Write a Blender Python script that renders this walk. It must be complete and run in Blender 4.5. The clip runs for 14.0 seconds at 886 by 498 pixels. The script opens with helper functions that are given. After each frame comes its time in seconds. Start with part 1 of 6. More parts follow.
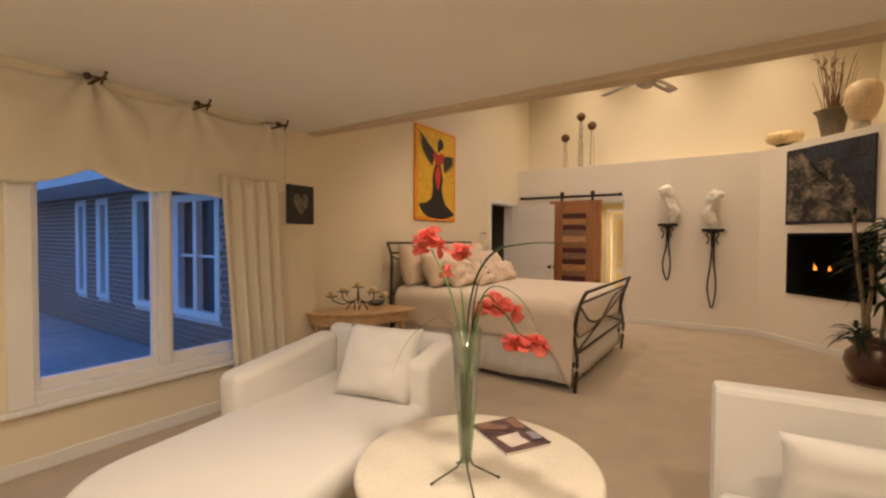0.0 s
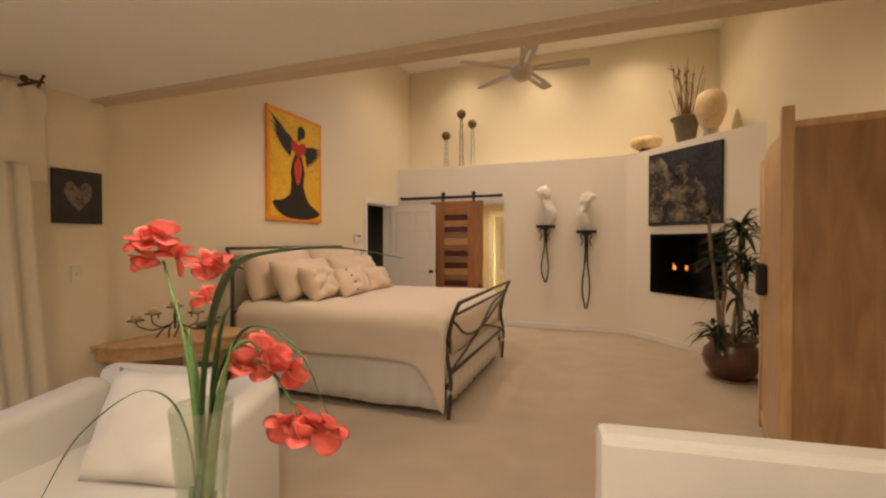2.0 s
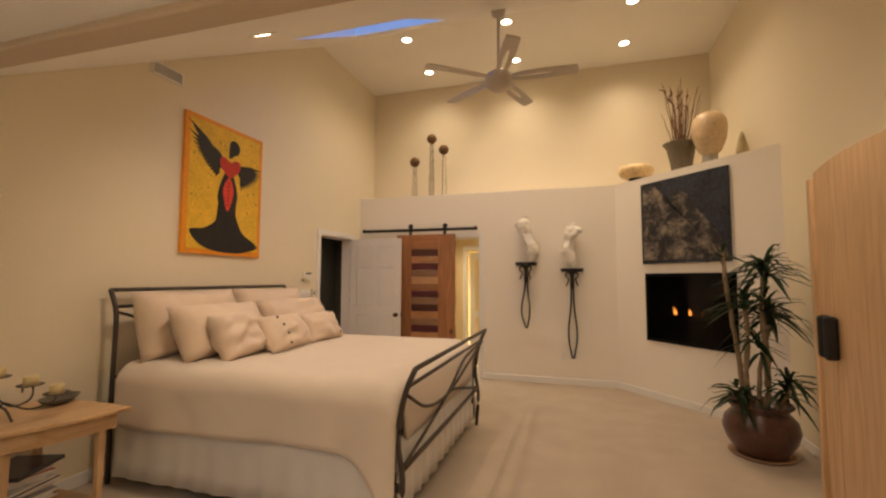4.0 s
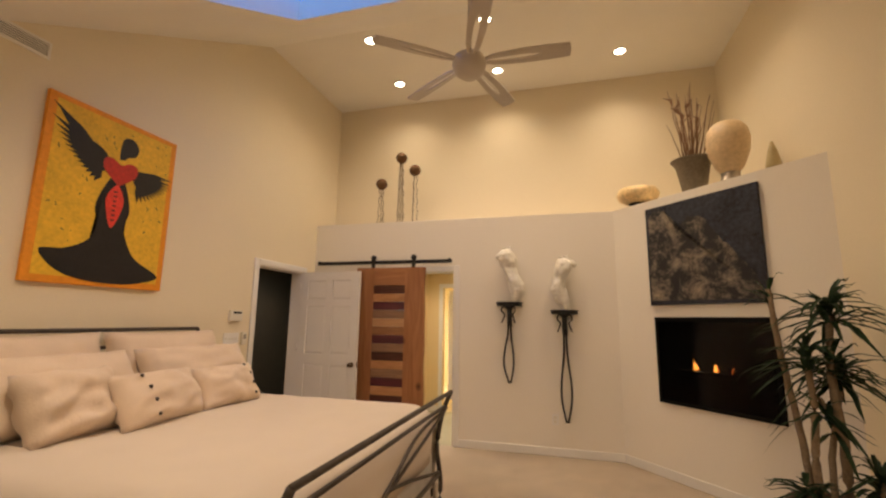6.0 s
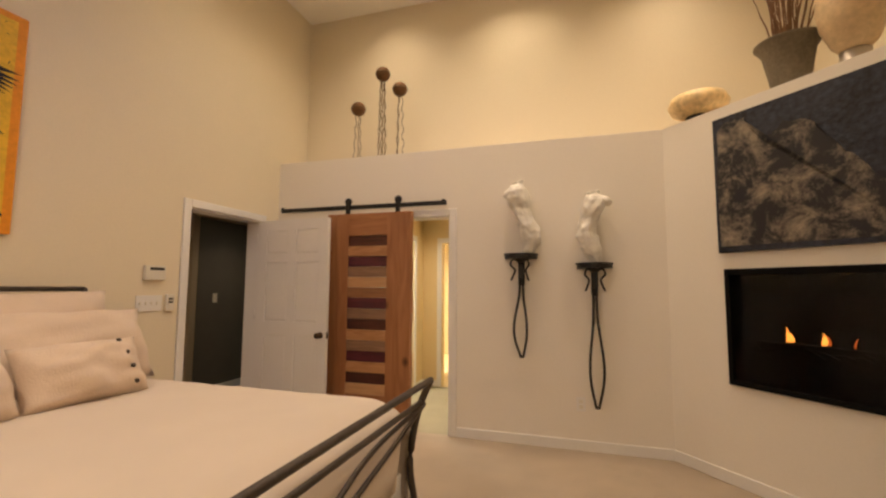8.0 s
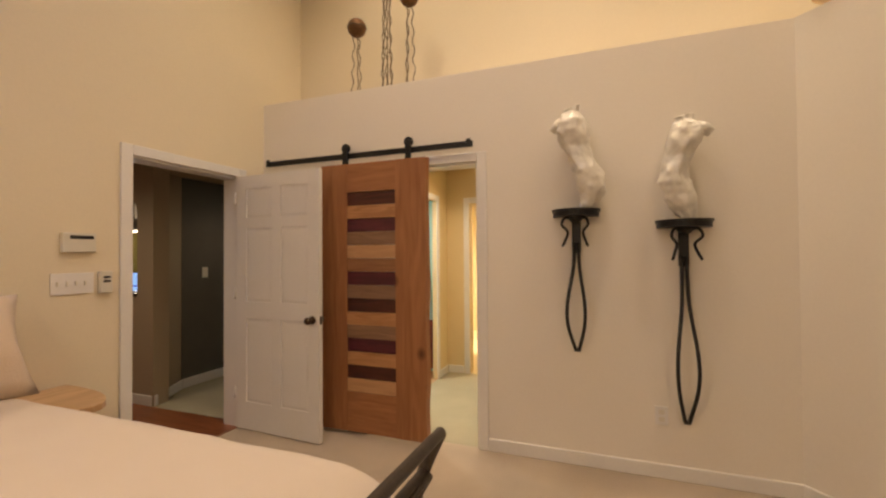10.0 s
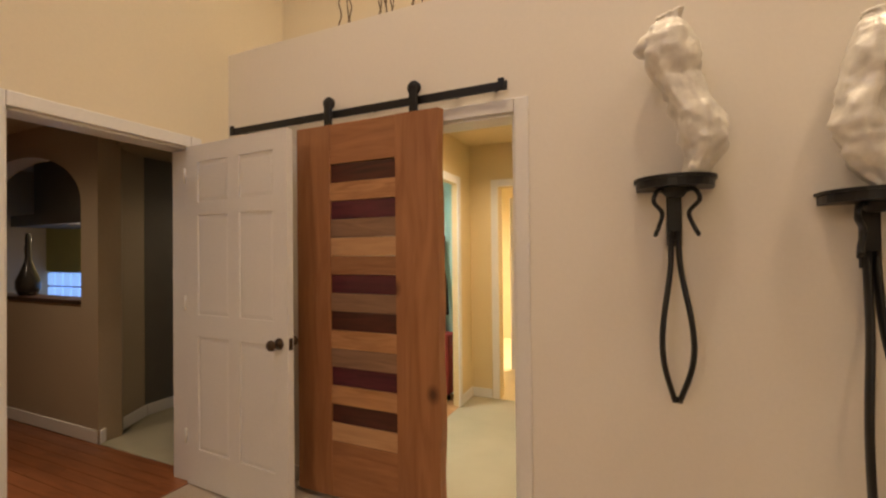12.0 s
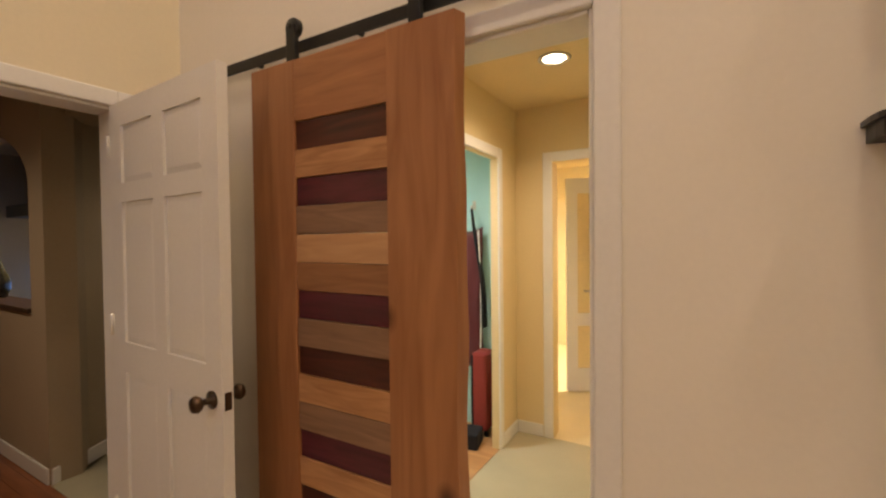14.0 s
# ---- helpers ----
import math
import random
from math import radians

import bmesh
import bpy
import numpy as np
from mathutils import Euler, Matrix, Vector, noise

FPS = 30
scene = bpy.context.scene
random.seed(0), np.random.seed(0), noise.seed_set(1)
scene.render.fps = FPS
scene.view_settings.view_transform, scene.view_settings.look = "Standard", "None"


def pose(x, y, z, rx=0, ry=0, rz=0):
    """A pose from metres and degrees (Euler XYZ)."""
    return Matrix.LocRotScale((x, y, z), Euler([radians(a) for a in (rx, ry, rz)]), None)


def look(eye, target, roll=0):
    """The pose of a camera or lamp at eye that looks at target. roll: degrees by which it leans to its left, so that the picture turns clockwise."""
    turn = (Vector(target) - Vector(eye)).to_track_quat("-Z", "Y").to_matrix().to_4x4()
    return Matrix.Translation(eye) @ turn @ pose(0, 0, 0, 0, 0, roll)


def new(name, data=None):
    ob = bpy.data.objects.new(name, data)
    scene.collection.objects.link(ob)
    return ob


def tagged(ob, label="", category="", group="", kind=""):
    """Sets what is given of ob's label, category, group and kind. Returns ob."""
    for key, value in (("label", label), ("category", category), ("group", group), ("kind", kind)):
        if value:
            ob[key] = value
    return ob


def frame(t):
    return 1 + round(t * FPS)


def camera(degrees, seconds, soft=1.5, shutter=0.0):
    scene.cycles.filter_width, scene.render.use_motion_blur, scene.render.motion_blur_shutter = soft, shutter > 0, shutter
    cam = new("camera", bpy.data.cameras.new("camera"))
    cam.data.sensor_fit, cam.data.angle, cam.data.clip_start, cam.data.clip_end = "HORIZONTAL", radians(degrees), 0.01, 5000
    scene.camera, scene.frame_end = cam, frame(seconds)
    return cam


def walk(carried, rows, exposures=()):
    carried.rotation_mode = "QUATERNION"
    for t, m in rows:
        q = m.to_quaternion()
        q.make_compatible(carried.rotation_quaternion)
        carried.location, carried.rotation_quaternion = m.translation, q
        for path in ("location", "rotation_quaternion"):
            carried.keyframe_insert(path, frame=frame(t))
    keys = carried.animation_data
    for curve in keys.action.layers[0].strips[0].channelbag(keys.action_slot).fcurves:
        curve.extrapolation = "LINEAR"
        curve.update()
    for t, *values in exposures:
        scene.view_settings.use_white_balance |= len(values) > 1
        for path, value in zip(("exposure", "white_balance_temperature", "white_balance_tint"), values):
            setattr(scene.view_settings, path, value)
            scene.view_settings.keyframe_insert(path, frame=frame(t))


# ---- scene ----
cam = camera(91.0, 14.0, soft=2.3)
PATH = [
    (0, (0.387, -0.59, 1.419), (-0.725, 1.072, 1.369), 0.4),
    (0.5, (0.402, -0.474, 1.425), (-0.609, 1.252, 1.395), 0.3),
    (1, (0.384, -0.294, 1.418), (-0.515, 1.492, 1.394), 0.2),
    (1.5, (0.358, -0.084, 1.426), (-0.421, 1.758, 1.399), 0.3),
    (2, (0.328, 0.146, 1.416), (-0.355, 2.026, 1.383), -0.1),
    (2.5, (0.29, 0.351, 1.424), (-0.363, 2.241, 1.407), -0.1),
    (3, (0.235, 0.581, 1.412), (-0.405, 2.476, 1.44), 0.2),
    (3.5, (0.181, 0.816, 1.43), (-0.425, 2.72, 1.507), 0.2),
    (6, (0.117, 2.124, 1.456), (-0.415, 4.025, 1.78), 0.8),
    (6.5, (0.03, 2.435, 1.443), (-0.474, 4.349, 1.729), 0.9),
    (7, (0.008, 2.744, 1.419), (-0.488, 4.665, 1.677), 0.7),
    (7.5, (-0.025, 3.036, 1.405), (-0.555, 4.952, 1.623), 0.4),
    (8, (-0.038, 3.359, 1.38), (-0.623, 5.264, 1.553), 0.3),
    (10.5, (-0.398, 4.572, 1.386), (-1.148, 6.426, 1.404), -0.3),
    (11, (-0.478, 4.814, 1.388), (-1.269, 6.651, 1.404), 0.0),
    (11.5, (-0.553, 5.058, 1.394), (-1.382, 6.879, 1.408), -0.1),
    (12, (-0.654, 5.286, 1.382), (-1.474, 7.11, 1.4), -0.6),
    (12.5, (-0.727, 5.494, 1.422), (-1.552, 7.316, 1.402), -1.0),
    (13, (-0.805, 5.75, 1.439), (-1.685, 7.545, 1.392), -0.8),
    (13.5, (-0.878, 5.952, 1.436), (-1.82, 7.717, 1.408), -0.0),
    (14, (-0.958, 6.15, 1.445), (-1.97, 7.875, 1.406), -0.6),
]
walk(cam, [(t, look(eye, target, roll)) for t, eye, target, roll in PATH])


# ---- world and light ----
world = bpy.data.worlds.new("dusk")
scene.world = world
world.use_nodes = True
wn = world.node_tree.nodes
sky = wn.new("ShaderNodeTexSky")
sky.sky_type, sky.sun_disc = "NISHITA", False
sky.sun_elevation, sky.sun_rotation = radians(72.0), radians(60)
sky.ozone_density, sky.dust_density, sky.air_density = 10.0, 0.0, 2.2
wn["Background"].inputs[1].default_value = 0.15
dusk = wn.new("ShaderNodeVectorMath")      # blue hour
dusk.operation = "MULTIPLY"
dusk.inputs[1].default_value = (0.72, 1.05, 1.90)
world.node_tree.links.new(sky.outputs[0], dusk.inputs[0])
world.node_tree.links.new(dusk.outputs[0], wn["Background"].inputs[0])

DOWNLIGHT_W = 75.0
# Watts of the two added, unseen light sources of the sitting area.
SITTING_FILL_W = 96.0
DOME_FILL_W = 30.0
WARM = (1.0, 0.765, 0.53)
SOFT_WARM = (1.0, 0.82, 0.63)


# ---- materials ----
def mat(name, color, rough=0.6, metal=0.0, var=0.12, scale=8.0, fine=120.0, bump=0.0, bump_scale=None, spec=0.4, sheen=0.0, coat=0.0):
    m = bpy.data.materials.new(name)
    m.use_nodes = True
    nt = m.node_tree
    b = nt.nodes["Principled BSDF"]
    b.inputs["Roughness"].default_value, b.inputs["Metallic"].default_value = rough, metal
    b.inputs["Specular IOR Level"].default_value = spec
    b.inputs["Sheen Weight"].default_value, b.inputs["Coat Weight"].default_value = sheen, coat
    tc = nt.nodes.new("ShaderNodeTexCoord")
    n1, n2 = nt.nodes.new("ShaderNodeTexNoise"), nt.nodes.new("ShaderNodeTexNoise")
    n1.inputs["Scale"].default_value, n2.inputs["Scale"].default_value = scale, fine
    n1.inputs["Detail"].default_value, n2.inputs["Detail"].default_value = 4, 2
    for n in (n1, n2):
        nt.links.new(tc.outputs["Object"], n.inputs["Vector"])
    add = nt.nodes.new("ShaderNodeMath")
    add.operation = "ADD"
    nt.links.new(n1.outputs[0], add.inputs[0])
    nt.links.new(n2.outputs[0], add.inputs[1])
    ramp = nt.nodes.new("ShaderNodeMapRange")
    ramp.inputs[1].default_value, ramp.inputs[2].default_value = 0.6, 1.4
    ramp.inputs[3].default_value, ramp.inputs[4].default_value = 1 - var, 1 + var
    nt.links.new(add.outputs[0], ramp.inputs[0])
    mul = nt.nodes.new("ShaderNodeVectorMath")
    mul.operation = "SCALE"
    mul.inputs[0].default_value = color
    nt.links.new(ramp.outputs[0], mul.inputs["Scale"])
    nt.links.new(mul.outputs[0], b.inputs["Base Color"])
    if bump:
        bp, n3 = nt.nodes.new("ShaderNodeBump"), nt.nodes.new("ShaderNodeTexNoise")
        n3.inputs["Scale"].default_value, n3.inputs["Detail"].default_value = bump_scale or fine, 3
        nt.links.new(tc.outputs["Object"], n3.inputs["Vector"])
        nt.links.new(n3.outputs[0], bp.inputs["Height"])
        bp.inputs["Strength"].default_value, bp.inputs["Distance"].default_value = bump, 0.01
        nt.links.new(bp.outputs[0], b.inputs["Normal"])
    return m


def wood(name, dark, light, rough=0.45, axis="Z", scale=3.0, stretch=9.0, coat=0.1, knots=0.0, seed=0.0):
    """Grain runs along the axis; tones vary from piece to piece."""
    m = bpy.data.materials.new(name)
    m.use_nodes = True
    nt = m.node_tree
    b = nt.nodes["Principled BSDF"]
    b.inputs["Roughness"].default_value, b.inputs["Coat Weight"].default_value = rough, coat
    b.inputs["Coat Roughness"].default_value = 0.35
    tc, mp = nt.nodes.new("ShaderNodeTexCoord"), nt.nodes.new("ShaderNodeMapping")
    s = [scale * stretch] * 3
    s["XYZ".index(axis)] = scale
    mp.inputs["Scale"].default_value = s
    info, shift = nt.nodes.new("ShaderNodeObjectInfo"), nt.nodes.new("ShaderNodeVectorMath")
    shift.operation = "SCALE"
    shift.inputs[0].default_value = (17.0, 9.0 + seed, 23.0)
    nt.links.new(info.outputs["Random"], shift.inputs["Scale"])
    nt.links.new(shift.outputs[0], mp.inputs["Location"])
    nt.links.new(tc.outputs["Object"], mp.inputs["Vector"])
    n = nt.nodes.new("ShaderNodeTexNoise")
    n.inputs["Scale"].default_value, n.inputs["Detail"].default_value, n.inputs["Distortion"].default_value = 1.0, 6, 1.2
    nt.links.new(mp.outputs[0], n.inputs["Vector"])
    r = nt.nodes.new("ShaderNodeValToRGB")
    r.color_ramp.elements[0].color, r.color_ramp.elements[1].color = (*dark, 1), (*light, 1)
    r.color_ramp.elements[0].position, r.color_ramp.elements[1].position = 0.3, 0.7
    nt.links.new(n.outputs[0], r.inputs[0])
    out = r.outputs[0]
    if knots:
        v = nt.nodes.new("ShaderNodeTexVoronoi")
        v.inputs["Scale"].default_value = knots
        flat = nt.nodes.new("ShaderNodeMapping")
        flat.inputs["Scale"].default_value = (1.0, 0.0, 0.75)
        flat.inputs["Location"].default_value = (0.3, 0.0, 0.1)
        nt.links.new(tc.outputs["Object"], flat.inputs["Vector"])
        nt.links.new(flat.outputs[0], v.inputs["Vector"])
        kr = nt.nodes.new("ShaderNodeMapRange")
        kr.inputs[1].default_value, kr.inputs[2].default_value = 0.045, 0.19
        nt.links.new(v.outputs["Distance"], kr.inputs[0])
        mx = nt.nodes.new("ShaderNodeMix")
        mx.data_type = "RGBA"
        mx.inputs["A"].default_value = (dark[0] * 0.35, dark[1] * 0.3, dark[2] * 0.3, 1)
        nt.links.new(kr.outputs[0], mx.inputs["Factor"])
        nt.links.new(out, mx.inputs["B"])
        out = mx.outputs["Result"]
    nt.links.new(out, b.inputs["Base Color"])
    bp = nt.nodes.new("ShaderNodeBump")
    bp.inputs["Strength"].default_value, bp.inputs["Distance"].default_value = 0.15, 0.004
    nt.links.new(n.outputs[0], bp.inputs["Height"])
    nt.links.new(bp.outputs[0], b.inputs["Normal"])
    return m


def glow(name, color, strength):
    m = bpy.data.materials.new(name)
    m.use_nodes = True
    b = m.node_tree.nodes["Principled BSDF"]
    b.inputs["Base Color"].default_value = (*color, 1)
    b.inputs["Emission Color"].default_value, b.inputs["Emission Strength"].default_value = (*color, 1), strength
    return m


def glass(name, tint=(1, 1, 1), rough=0.0):
    m = bpy.data.materials.new(name)
    m.use_nodes = True
    b = m.node_tree.nodes["Principled BSDF"]
    b.inputs["Base Color"].default_value = (*tint, 1)
    b.inputs["Transmission Weight"].default_value, b.inputs["Roughness"].default_value = 1.0, rough
    b.inputs["IOR"].default_value = 1.45
    return m


M_WALL = mat("cream_wall_paint", (0.80, 0.71, 0.535), 0.75, var=0.025, scale=1.2, fine=60, bump=0.02, bump_scale=140)
M_WHITE_WALL = mat("white_wall_paint", (0.83, 0.78, 0.70), 0.75, var=0.02, scale=1.2, fine=60, bump=0.02, bump_scale=140)
M_CEIL = mat("ceiling_paint", (0.87, 0.84, 0.77), 0.85, var=0.03, scale=2, fine=80, bump=0.08, bump_scale=120)
M_TRIM = mat("white_trim_paint", (0.80, 0.78, 0.75), 0.4, var=0.03, scale=4, fine=60)
M_CARPET = mat("beige_carpet", (0.52, 0.42, 0.31), 0.95, var=0.17, scale=3.2, fine=260, bump=0.7, bump_scale=330, spec=0.1, sheen=0.3)
M_HALL_CARPET = mat("grey_green_carpet", (0.49, 0.45, 0.32), 0.95, var=0.12, scale=2.5, fine=240, bump=0.6, bump_scale=300, spec=0.1)
M_LINEN = mat("cream_linen", (0.72, 0.62, 0.515), 0.9, var=0.04, scale=5, fine=300, bump=0.25, bump_scale=400, spec=0.15, sheen=0.3)
M_WHITE_CLOTH = mat("white_slipcover", (0.72, 0.69, 0.65), 0.9, var=0.04, scale=4, fine=260, bump=0.2, bump_scale=350, spec=0.15, sheen=0.2)
M_IRON = mat("wrought_iron", (0.085, 0.07, 0.058), 0.5, 0.5, var=0.3, scale=20, fine=150, bump=0.15)
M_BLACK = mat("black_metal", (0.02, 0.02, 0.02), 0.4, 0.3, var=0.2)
def thin_glass(name, gloss=0.06, tint=(1, 1, 1)):
    m = bpy.data.materials.new(name)
    m.use_nodes = True
    nt = m.node_tree
    tr_, gl, mx = nt.nodes.new("ShaderNodeBsdfTransparent"), nt.nodes.new("ShaderNodeBsdfGlossy"), nt.nodes.new("ShaderNodeMixShader")
    tr_.inputs[0].default_value = (*tint, 1)
    gl.inputs["Roughness"].default_value = 0.03
    mx.inputs[0].default_value = gloss
    nt.links.new(tr_.outputs[0], mx.inputs[1])
    nt.links.new(gl.outputs[0], mx.inputs[2])
    nt.links.new(mx.outputs[0], nt.nodes["Material Output"].inputs[0])
    return m


M_LAMP = glow("lamp_glow", (1.0, 0.86, 0.62), 14.0)
M_GLASS = thin_glass("window_glass", 0.03)
M_MAPLE = wood("pale_maple", (0.48, 0.29, 0.14), (0.66, 0.44, 0.24), 0.42, "Z", 2.0, 8.0)
M_MAPLE_FLAT = wood("pale_maple_top", (0.48, 0.29, 0.14), (0.66, 0.44, 0.24), 0.42, "Y", 2.0, 8.0)


# ---- shape helpers ----
def finish(name, bm, material, parent=None, label="", smooth=False):
    me = bpy.data.meshes.new(name)
    bm.to_mesh(me)
    bm.free()
    if smooth:
        me.shade_smooth()
    me.materials.append(material)
    ob = new(name, me)
    if parent is not None:
        ob.parent = parent
    if label:
        ob["label"] = label
    return ob


def part(name, bm, material, parent, label="", smooth=False):
    return finish(name, bm, material, parent, label, smooth)


def thing(name, m, label, category, group=""):
    ob = new(name)
    ob.empty_display_size = 0.1
    ob.matrix_world = m
    return tagged(ob, label, category, group)


def box(bm, x0, x1, y0, y1, z0, z1, bevel=0.0, seg=2):
    r = bmesh.ops.create_cube(bm, size=1.0)
    vs = r["verts"]
    bmesh.ops.scale(bm, vec=(abs(x1 - x0), abs(y1 - y0), abs(z1 - z0)), verts=vs)
    bmesh.ops.translate(bm, vec=((x0 + x1) / 2, (y0 + y1) / 2, (z0 + z1) / 2), verts=vs)
    if bevel:
        es = list({e for v in vs for e in v.link_edges})
        bmesh.ops.bevel(bm, geom=es, offset=bevel, segments=seg, profile=0.5, affect="EDGES")
    return bm


def boxes(*dims, bevel=0.0):
    bm = bmesh.new()
    for d in dims:
        box(bm, *d, bevel=bevel)
    return bm


def prism(outline, z0, z1, bm=None):
    """An upright solid over a plan outline."""
    bm = bm or bmesh.new()
    lo = [bm.verts.new((x, y, z0)) for x, y in outline]
    hi = [bm.verts.new((x, y, z1)) for x, y in outline]
    n = len(outline)
    bm.faces.new(hi)
    bm.faces.new(lo[::-1])
    for i in range(n):
        bm.faces.new((lo[i], lo[(i + 1) % n], hi[(i + 1) % n], hi[i]))
    bmesh.ops.recalc_face_normals(bm, faces=bm.faces)
    return bm


def lathe(profile, seg=32, bm=None, at=(0, 0, 0)):
    """A turned solid from (radius, height) rows."""
    bm = bm or bmesh.new()
    rings = []
    for r, z in profile:
        if r < 1e-5:
            rings.append([bm.verts.new((at[0], at[1], at[2] + z))])
        else:
            rings.append([bm.verts.new((at[0] + r * math.cos(2 * math.pi * i / seg), at[1] + r * math.sin(2 * math.pi * i / seg), at[2] + z)) for i in range(seg)])
    for a, b in zip(rings, rings[1:]):
        for i in range(seg):
            j = (i + 1) % seg
            if len(a) == 1 and len(b) > 1:
                bm.faces.new((a[0], b[j], b[i]))
            elif len(b) == 1 and len(a) > 1:
                bm.faces.new((a[i], a[j], b[0]))
            elif len(a) > 1:
                bm.faces.new((a[i], a[j], b[j], b[i]))
    bmesh.ops.recalc_face_normals(bm, faces=bm.faces)
    return bm


def smooth_path(pts, n=6):
    """Points along a Catmull-Rom curve."""
    p = [Vector(q) for q in pts]
    p = [2 * p[0] - p[1]] + p + [2 * p[-1] - p[-2]]
    out = []
    for i in range(1, len(p) - 2):
        for k in range(n):
            t = k / n
            a, b, c, d = p[i - 1], p[i], p[i + 1], p[i + 2]
            out.append(0.5 * ((2 * b) + (c - a) * t + (2 * a - 5 * b + 4 * c - d) * t * t + (3 * b - a - 3 * c + d) * t ** 3))
    out.append(p[-2])
    return out


def tube(pts, r, seg=8, bm=None, flat=1.0, side=(0, 0, 1)):
    """A bar of radius r (or a radius a point) along points. flat squeezes it along one way into a strap."""
    bm = bm or bmesh.new()
    p = [Vector(q) for q in pts]
    rs = r if isinstance(r, (list, tuple)) else [r] * len(p)
    up = Vector(side)
    rings = []
    for i, q in enumerate(p):
        d = (p[min(i + 1, len(p) - 1)] - p[max(i - 1, 0)]).normalized()
        u = d.cross(up)
        if u.length < 0.05:
            u = d.cross(Vector((1, 0.3, 0)))
        u.normalize()
        v = d.cross(u).normalized()
        rings.append([bm.verts.new(q + rs[i] * (math.cos(2 * math.pi * k / seg) * u * flat + math.sin(2 * math.pi * k / seg) * v)) for k in range(seg)])
    for a, b in zip(rings, rings[1:]):
        for k in range(seg):
            bm.faces.new((a[k], a[(k + 1) % seg], b[(k + 1) % seg], b[k]))
    bm.faces.new(rings[0][::-1])
    bm.faces.new(rings[-1])
    bmesh.ops.recalc_face_normals(bm, faces=bm.faces)
    return bm


def puff(sx, sy, sz, power=0.35, n=18, crumple=0.0, seed=0.0):
    """A stuffed cushion: rounded square outline, thick in the middle, pinched corners."""
    bm = bmesh.new()
    grid = {}
    for s in (1, -1):
        for i in range(n + 1):
            for j in range(n + 1):
                u, v = 2 * i / n - 1, 2 * j / n - 1
                rim = i in (0, n) or j in (0, n)
                if s < 0 and rim:
                    grid[s, i, j] = grid[1, i, j]
                    continue
                h = 0 if rim else ((1 - u * u) * (1 - v * v)) ** power
                pin = 1 - 0.07 * (1 - u * u) * abs(v) - 0.07 * (1 - v * v) * abs(u)
                w = crumple * noise.noise(Vector((u * 2.3 + seed, v * 2.3, s + seed))) if crumple else 0
                grid[s, i, j] = bm.verts.new((u * sx / 2 * pin, v * sy / 2 * pin, s * h * sz / 2 + w * (0.3 + h)))
        for i in range(n):
            for j in range(n):
                q = (grid[s, i, j], grid[s, i + 1, j], grid[s, i + 1, j + 1], grid[s, i, j + 1])
                bm.faces.new(q if s > 0 else q[::-1])
    bmesh.ops.recalc_face_normals(bm, faces=bm.faces)
    return bm


def structure(name, bm, material, label, category, smooth=False):
    return tagged(finish(name, bm, material, None, label, smooth), "", category, "", "structure")


# ---- the large structure ----
WX, HX, FY, UY, RX = -3.07, -3.17, 7.37, 7.87, 2.02   # window wall, headboard wall, low far wall, upper wall, right wall
LOW, HIGH, LEDGE = 2.43, 4.66, 2.73
BEAM, BEND = 2.205, 2.33   # where the low ceiling ends in a shallow beam, and where the slope begins
CREASE = 6.15        # where the slope meets the high ceiling
BACK = -2.6
AX, AY = 0.69, 7.37  # start of the slanted chimney wall
EX, EY = 2.02, 5.83  # its end at the right wall

structure("floor", boxes((HX - 0.15, RX + 0.15, BACK, FY + 0.02, -0.1, 0.0)), M_CARPET, "beige cut-pile carpet, soft and slightly worn", "floor")
structure("wall_west", boxes(
    (WX - 0.17, WX, BACK, 0.08, 0, LOW), (WX - 0.17, WX, 1.72, 2.29, 0, LOW),
    (WX - 0.17, WX, 0.08, 1.72, 0, 0.40), (WX - 0.17, WX, 0.08, 1.72, 2.08, LOW)), M_WALL, "cream painted wall round the window", "wall")
structure("wall_headboard", boxes(
    (HX - 0.15, HX, 2.292, 6.225, 0, HIGH + 0.1), (HX - 0.15, HX, 7.095, UY + 0.15, 0, HIGH + 0.1),
    (HX - 0.15, HX, 6.225, 7.095, 2.045, HIGH + 0.1)), M_WALL, "tall cream painted wall behind the bed", "wall")
OX0, OX1, OZ = -2.08, -1.20, 2.065
structure("wall_far", boxes(
    (HX, OX0, FY, FY + 0.15, 0, LEDGE), (OX1, AX, FY, FY + 0.15, 0, LEDGE), (OX0, OX1, FY, FY + 0.15, OZ, LEDGE)),
    M_WHITE_WALL, "white painted low wall with a ledge on top", "wall")
nx, ny = (EY - AY), -(EX - AX)
nl = math.hypot(nx, ny)
nx, ny = -nx / nl, -ny / nl     # away from the room
structure("wall_chimney", prism([(AX, AY), (EX, EY), (EX + 0.1, EY + 0.06), (AX + 0.15 * nx + 0.05, AY + 0.15)], 0, LEDGE), M_WHITE_WALL, "white slanted wall with the built-in fireplace", "wall")
structure("ledge", prism([(HX, FY + 0.01), (AX, FY + 0.01), (EX, EY + 0.015), (EX, UY), (HX, UY)], LEDGE - 0.12, LEDGE + 0.004), M_WHITE_WALL, "white painted plant ledge", "ledge")
structure("wall_upper", boxes((HX, RX, UY, UY + 0.15, LEDGE - 0.1, HIGH + 0.1)), M_WALL, "cream upper wall above the ledge", "wall")
structure("wall_right", boxes((RX, RX + 0.15, BACK, UY + 0.15, 0, HIGH + 0.1)), M_WALL, "tall cream painted wall", "wall")
structure("wall_back", boxes((WX - 0.17, RX + 0.15, BACK - 0.15, BACK, 0, LOW + 0.2)), M_WALL, "cream painted wall", "wall")
